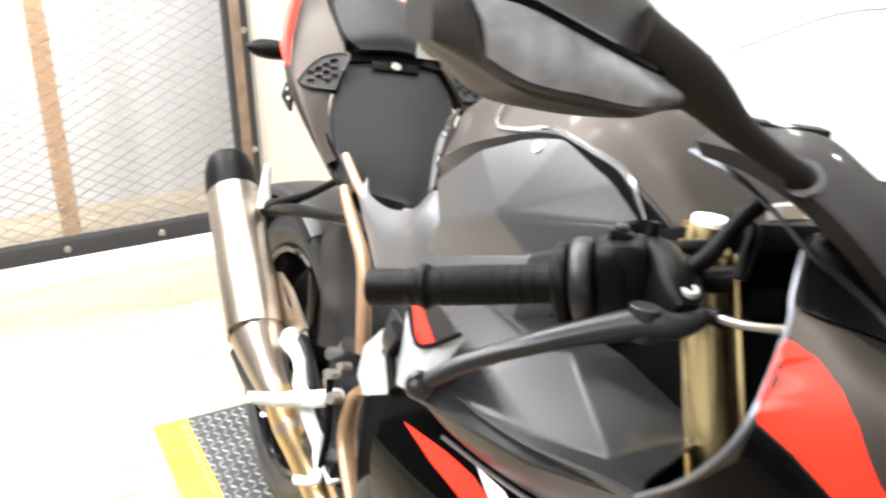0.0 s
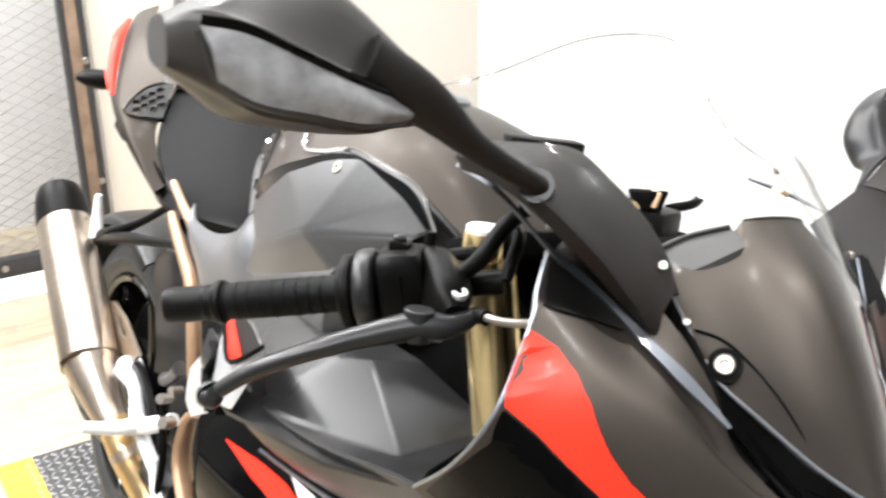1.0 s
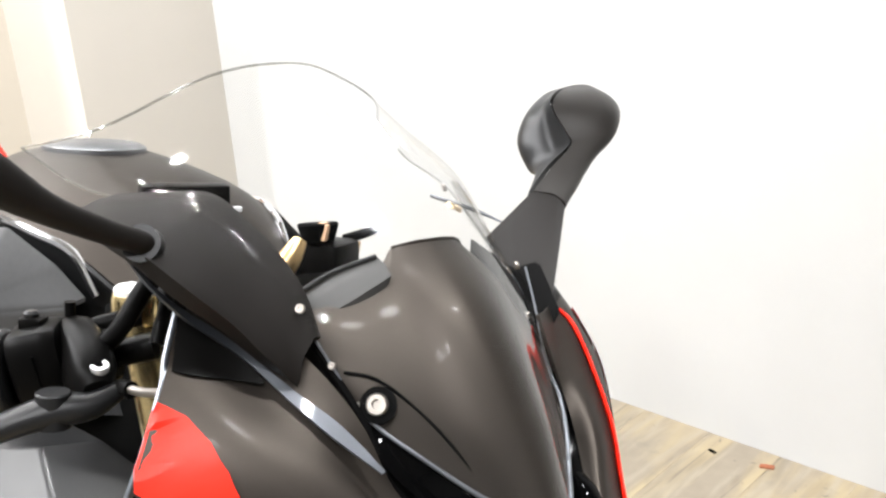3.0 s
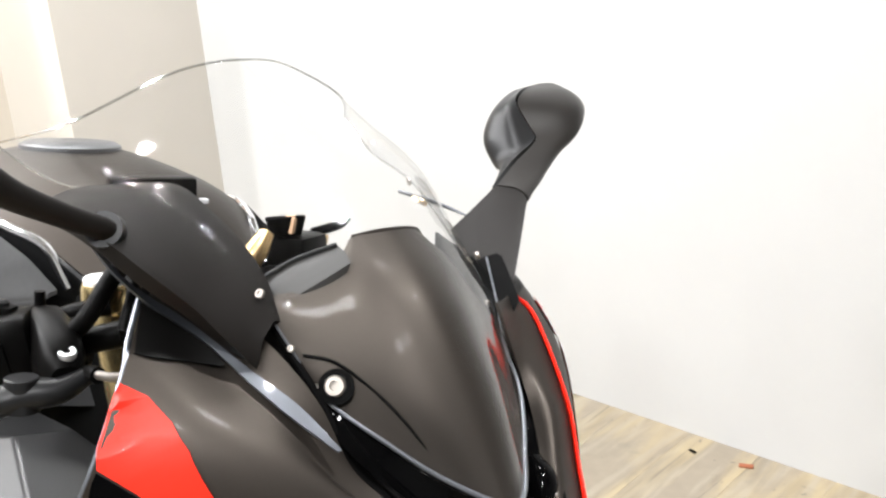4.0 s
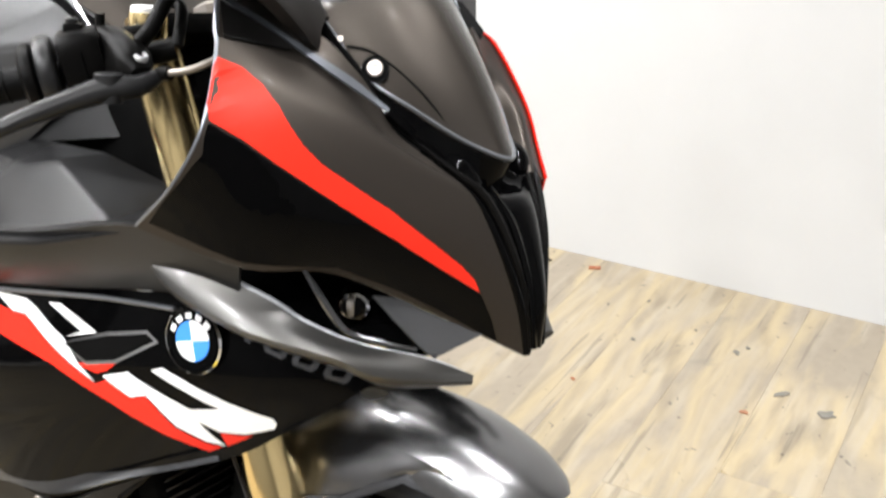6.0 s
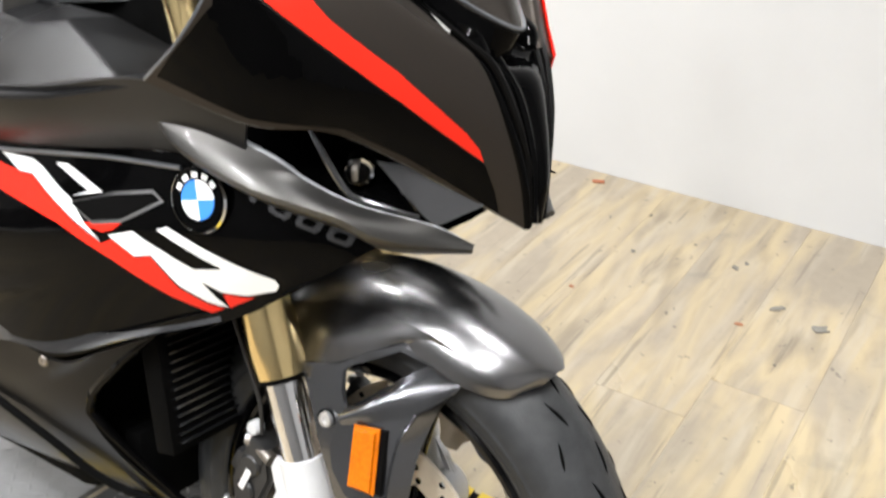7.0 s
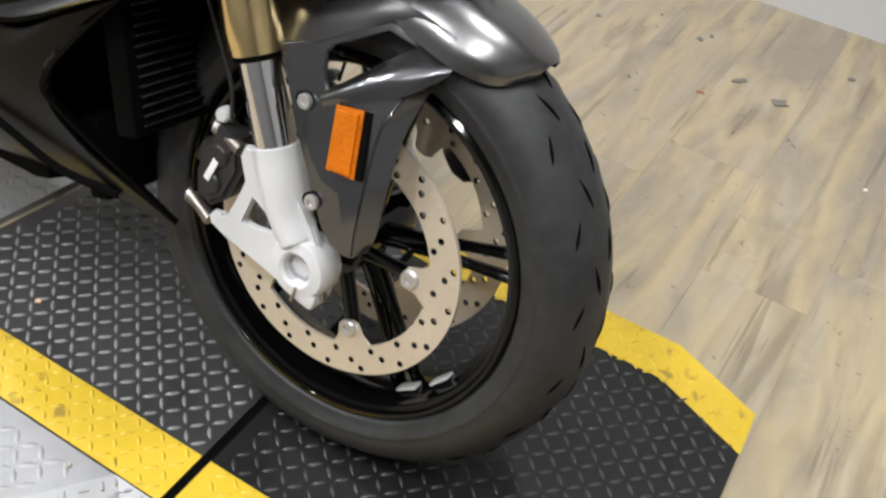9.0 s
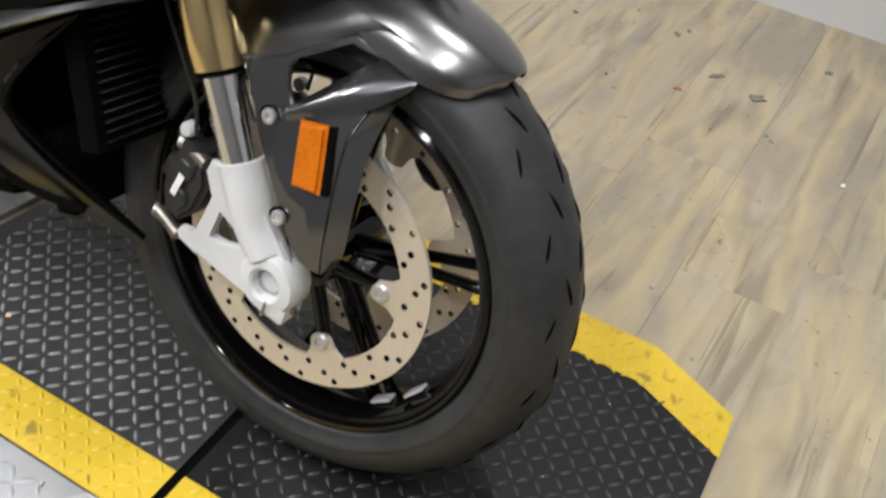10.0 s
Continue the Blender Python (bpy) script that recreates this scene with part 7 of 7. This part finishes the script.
WHITE_UPPER = [(-0.423, 0.7), (-0.368, 0.704), (-0.349, 0.699), (-0.317, 0.685), (-0.297, 0.678), (-0.275, 0.658), (-0.251, 0.643), (-0.288, 0.656), (-0.326, 0.672), (-0.364, 0.689), (-0.386, 0.687)]
WHITE_HOOK = [(-0.33, 0.708), (-0.311, 0.711), (-0.283, 0.704), (-0.251, 0.695), (-0.296, 0.681), (-0.273, 0.691)]
WHITE_LOWER = [(-0.241, 0.653), (-0.207, 0.665), (-0.136, 0.641), (-0.103, 0.649), (-0.177, 0.674), (-0.163, 0.68), (-0.053, 0.647), (-0.051, 0.641), (-0.055, 0.634), (-0.085, 0.622), (-0.111, 0.62), (-0.131, 0.628), (-0.119, 0.612), (-0.109, 0.602), (-0.13, 0.604), (-0.158, 0.616), (-0.186, 0.645), (-0.207, 0.638)]
RED_BAND = [(-0.576, 0.674), (-0.483, 0.685), (-0.425, 0.689), (-0.387, 0.686), (-0.364, 0.687), (-0.325, 0.67), (-0.288, 0.653), (-0.252, 0.641), (-0.235, 0.65), (-0.207, 0.636), (-0.188, 0.643), (-0.16, 0.613), (-0.131, 0.601), (-0.115, 0.599), (-0.13, 0.59), (-0.175, 0.601), (-0.238, 0.626), (-0.318, 0.648), (-0.417, 0.661), (-0.5, 0.664)]
RED_TIP = [(-0.108, 0.602), (-0.111, 0.618), (-0.085, 0.619), (-0.077, 0.622)]
RED_CHIP = [(-0.284, 0.656), (-0.221, 0.671), (-0.235, 0.66), (-0.249, 0.654)]
SLOT = [(-0.296, 0.674), (-0.238, 0.695), (-0.185, 0.709), (-0.174, 0.704), (-0.223, 0.674), (-0.263, 0.663)]
BAR_MARKS = [(-0.07, 0.731), (-0.044, 0.722), (-0.018, 0.713), (0.008, 0.703)]
for cowl, side, k in ((RIGHT[0], RIGHT[1], -1), (LEFT[0], LEFT[1], 1)):
    decal(RED_LINE, cowl, RED, "red_stripe", cowl, "red painted stripe", k, 0.0022)
    decal(BLACK_LOW, cowl, GLOSS_BLACK, "black_lower_area", cowl, "gloss black lower area", k, 0.0009)
    decal(RED_BAND, side, RED, "red_band", side, "red painted band", k, 0.001)
    for shape in (WHITE_UPPER, WHITE_HOOK, WHITE_LOWER):
        decal(shape, side, WHITE, "white_shape", side, "white painted angular shape", k, 0.0016)
    for shape in (RED_TIP, RED_CHIP):
        decal(shape, side, RED, "red_shape", side, "small red painted shape", k, 0.0013)
    rim = decal([(SLOT[0][0] - 0.006, SLOT[0][1] - 0.001), (-0.238, 0.6985), (-0.184, 0.7125), (-0.168, 0.704), (-0.222, 0.6705), (-0.263, 0.659)], side, CHROME, "slot_rim", side, "bright rim of the slot", k, 0.0016)
    decal(SLOT, side, DULL_BLACK, "slot", side, "black slot in the fairing", k, 0.0024)
    for i, (mx, mz) in enumerate(BAR_MARKS):
        turn = Matrix.Rotation(radians(-19), 2)
        ring = [(turn @ Vector((a * (0.35 if i == 0 else 1), c))) for a, c in ((-0.011, 0.004), (-0.008, 0.0075), (0.008, 0.0075), (0.011, 0.004), (0.011, -0.004), (0.008, -0.0075), (-0.008, -0.0075), (-0.011, -0.004))]
        hole = [] if i == 0 else [[(mx + q.x * 0.5, mz + q.y * 0.42) for q in ring]]
        decal([(mx + q.x, mz + q.y) for q in ring], side, SILVER_PAINT, "grey_mark", side, "dark grey rounded mark", k, 0.0014, holes=hole)


def roundel(s):
    """Blue and white quartered disc in a black and silver ring."""
    m = Matrix.Translation((-0.125, s * 0.2045, 0.716)) @ Vector((0.1, s, 0.08)).to_track_quat("Z", "Y").to_matrix().to_4x4() @ pose(0, 0, 0, 0, 0, 14) @ Matrix.Diagonal((1.1, 1.1, 1, 1))
    b = part("badge", lathe([(0.0001, -0.004), (0.029, -0.004), (0.029, 0.002), (0.0275, 0.0035), (0.026, 0.002), (0.0001, 0.002)], m, 40), GLOSS_BLACK, bike, "round badge with blue and white quarters")
    part("badge_ring", lathe([(0.0275, 0.0015), (0.0287, 0.0038), (0.0299, 0.0015)], m, 40, closed=True), CHROME, b)
    part("dark_ring", lathe([(0.0185, 0.002), (0.0185, 0.0026), (0.0255, 0.0026), (0.0255, 0.002)], m, 40, closed=True), GLOSS_BLACK, b)
    for k in range(4):
        bm = plate([(0, 0)] + arc(0.0178, 90 * k, 90 * k + 90, 8), (), 0.0012, lambda x, y, z: m @ Vector((x, y, 0.0022 + z)))
        part("quarter", bm, BLUE if k % 2 else WHITE, b, "blue enamel quarter" if k % 2 else "white enamel quarter", smooth=False)
    for a in (35, 62, 90, 118, 145):
        c = Vector((0.022 * math.cos(radians(a)), 0.022 * math.sin(radians(a)), 0.0032))
        bm = box((0.005, 0.0062, 0.0006), c, (0, 0, a), 0)
        bmesh.ops.transform(bm, matrix=m, verts=bm.verts)
        part("bar", bm, WHITE, b, smooth=False)
    return b


for s in (-1, 1):
    roundel(s)

# ---- floor planks ----
floor_ob = part("floor", box((X1 - X0 + 1.8, Y1 - Y0, 0.1), ((X0 + X1) / 2 - 0.45, (Y0 + Y1) / 2, -0.0525), bevel=0), material("plank_joint", (0.24, 0.2, 0.14), 0.7), None, "weathered wood-look vinyl plank floor", smooth=False)
tagged(floor_ob, category="floor", kind="structure")
PLANK_W, PLANK_L = 0.182, 1.22


@functools.lru_cache(None)
def plank_mesh(length):
    bm = box((PLANK_W - 0.0004, length - 0.0004, 0.004), (0, 0, -0.002), bevel=0)
    bmesh.ops.bevel(bm, geom=[e for e in bm.edges if all(v.co.z > -0.001 for v in e.verts)], offset=0.0003, segments=1, affect="EDGES")
    me = bpy.data.meshes.new("plank")
    bm.to_mesh(me)
    bm.free()
    me.materials.append(PLANK)
    return me


rows_x = int((X1 - X0 + 0.7) / PLANK_W)
for i in range(rows_x):
    y = Y0 - (0.37 * (i * 7 % 10) / 10 + 0.1) * PLANK_L
    while y < Y1 - 0.01:
        lo, hi = max(y, Y0), min(y + PLANK_L, Y1)
        if hi - lo > 0.02:
            ob = new("plank", plank_mesh(round(hi - lo, 3)))
            ob.location = (X0 - 0.6 + (i + 0.5) * PLANK_W, (lo + hi) / 2, 0)
            ob.parent = floor_ob
        y += PLANK_L
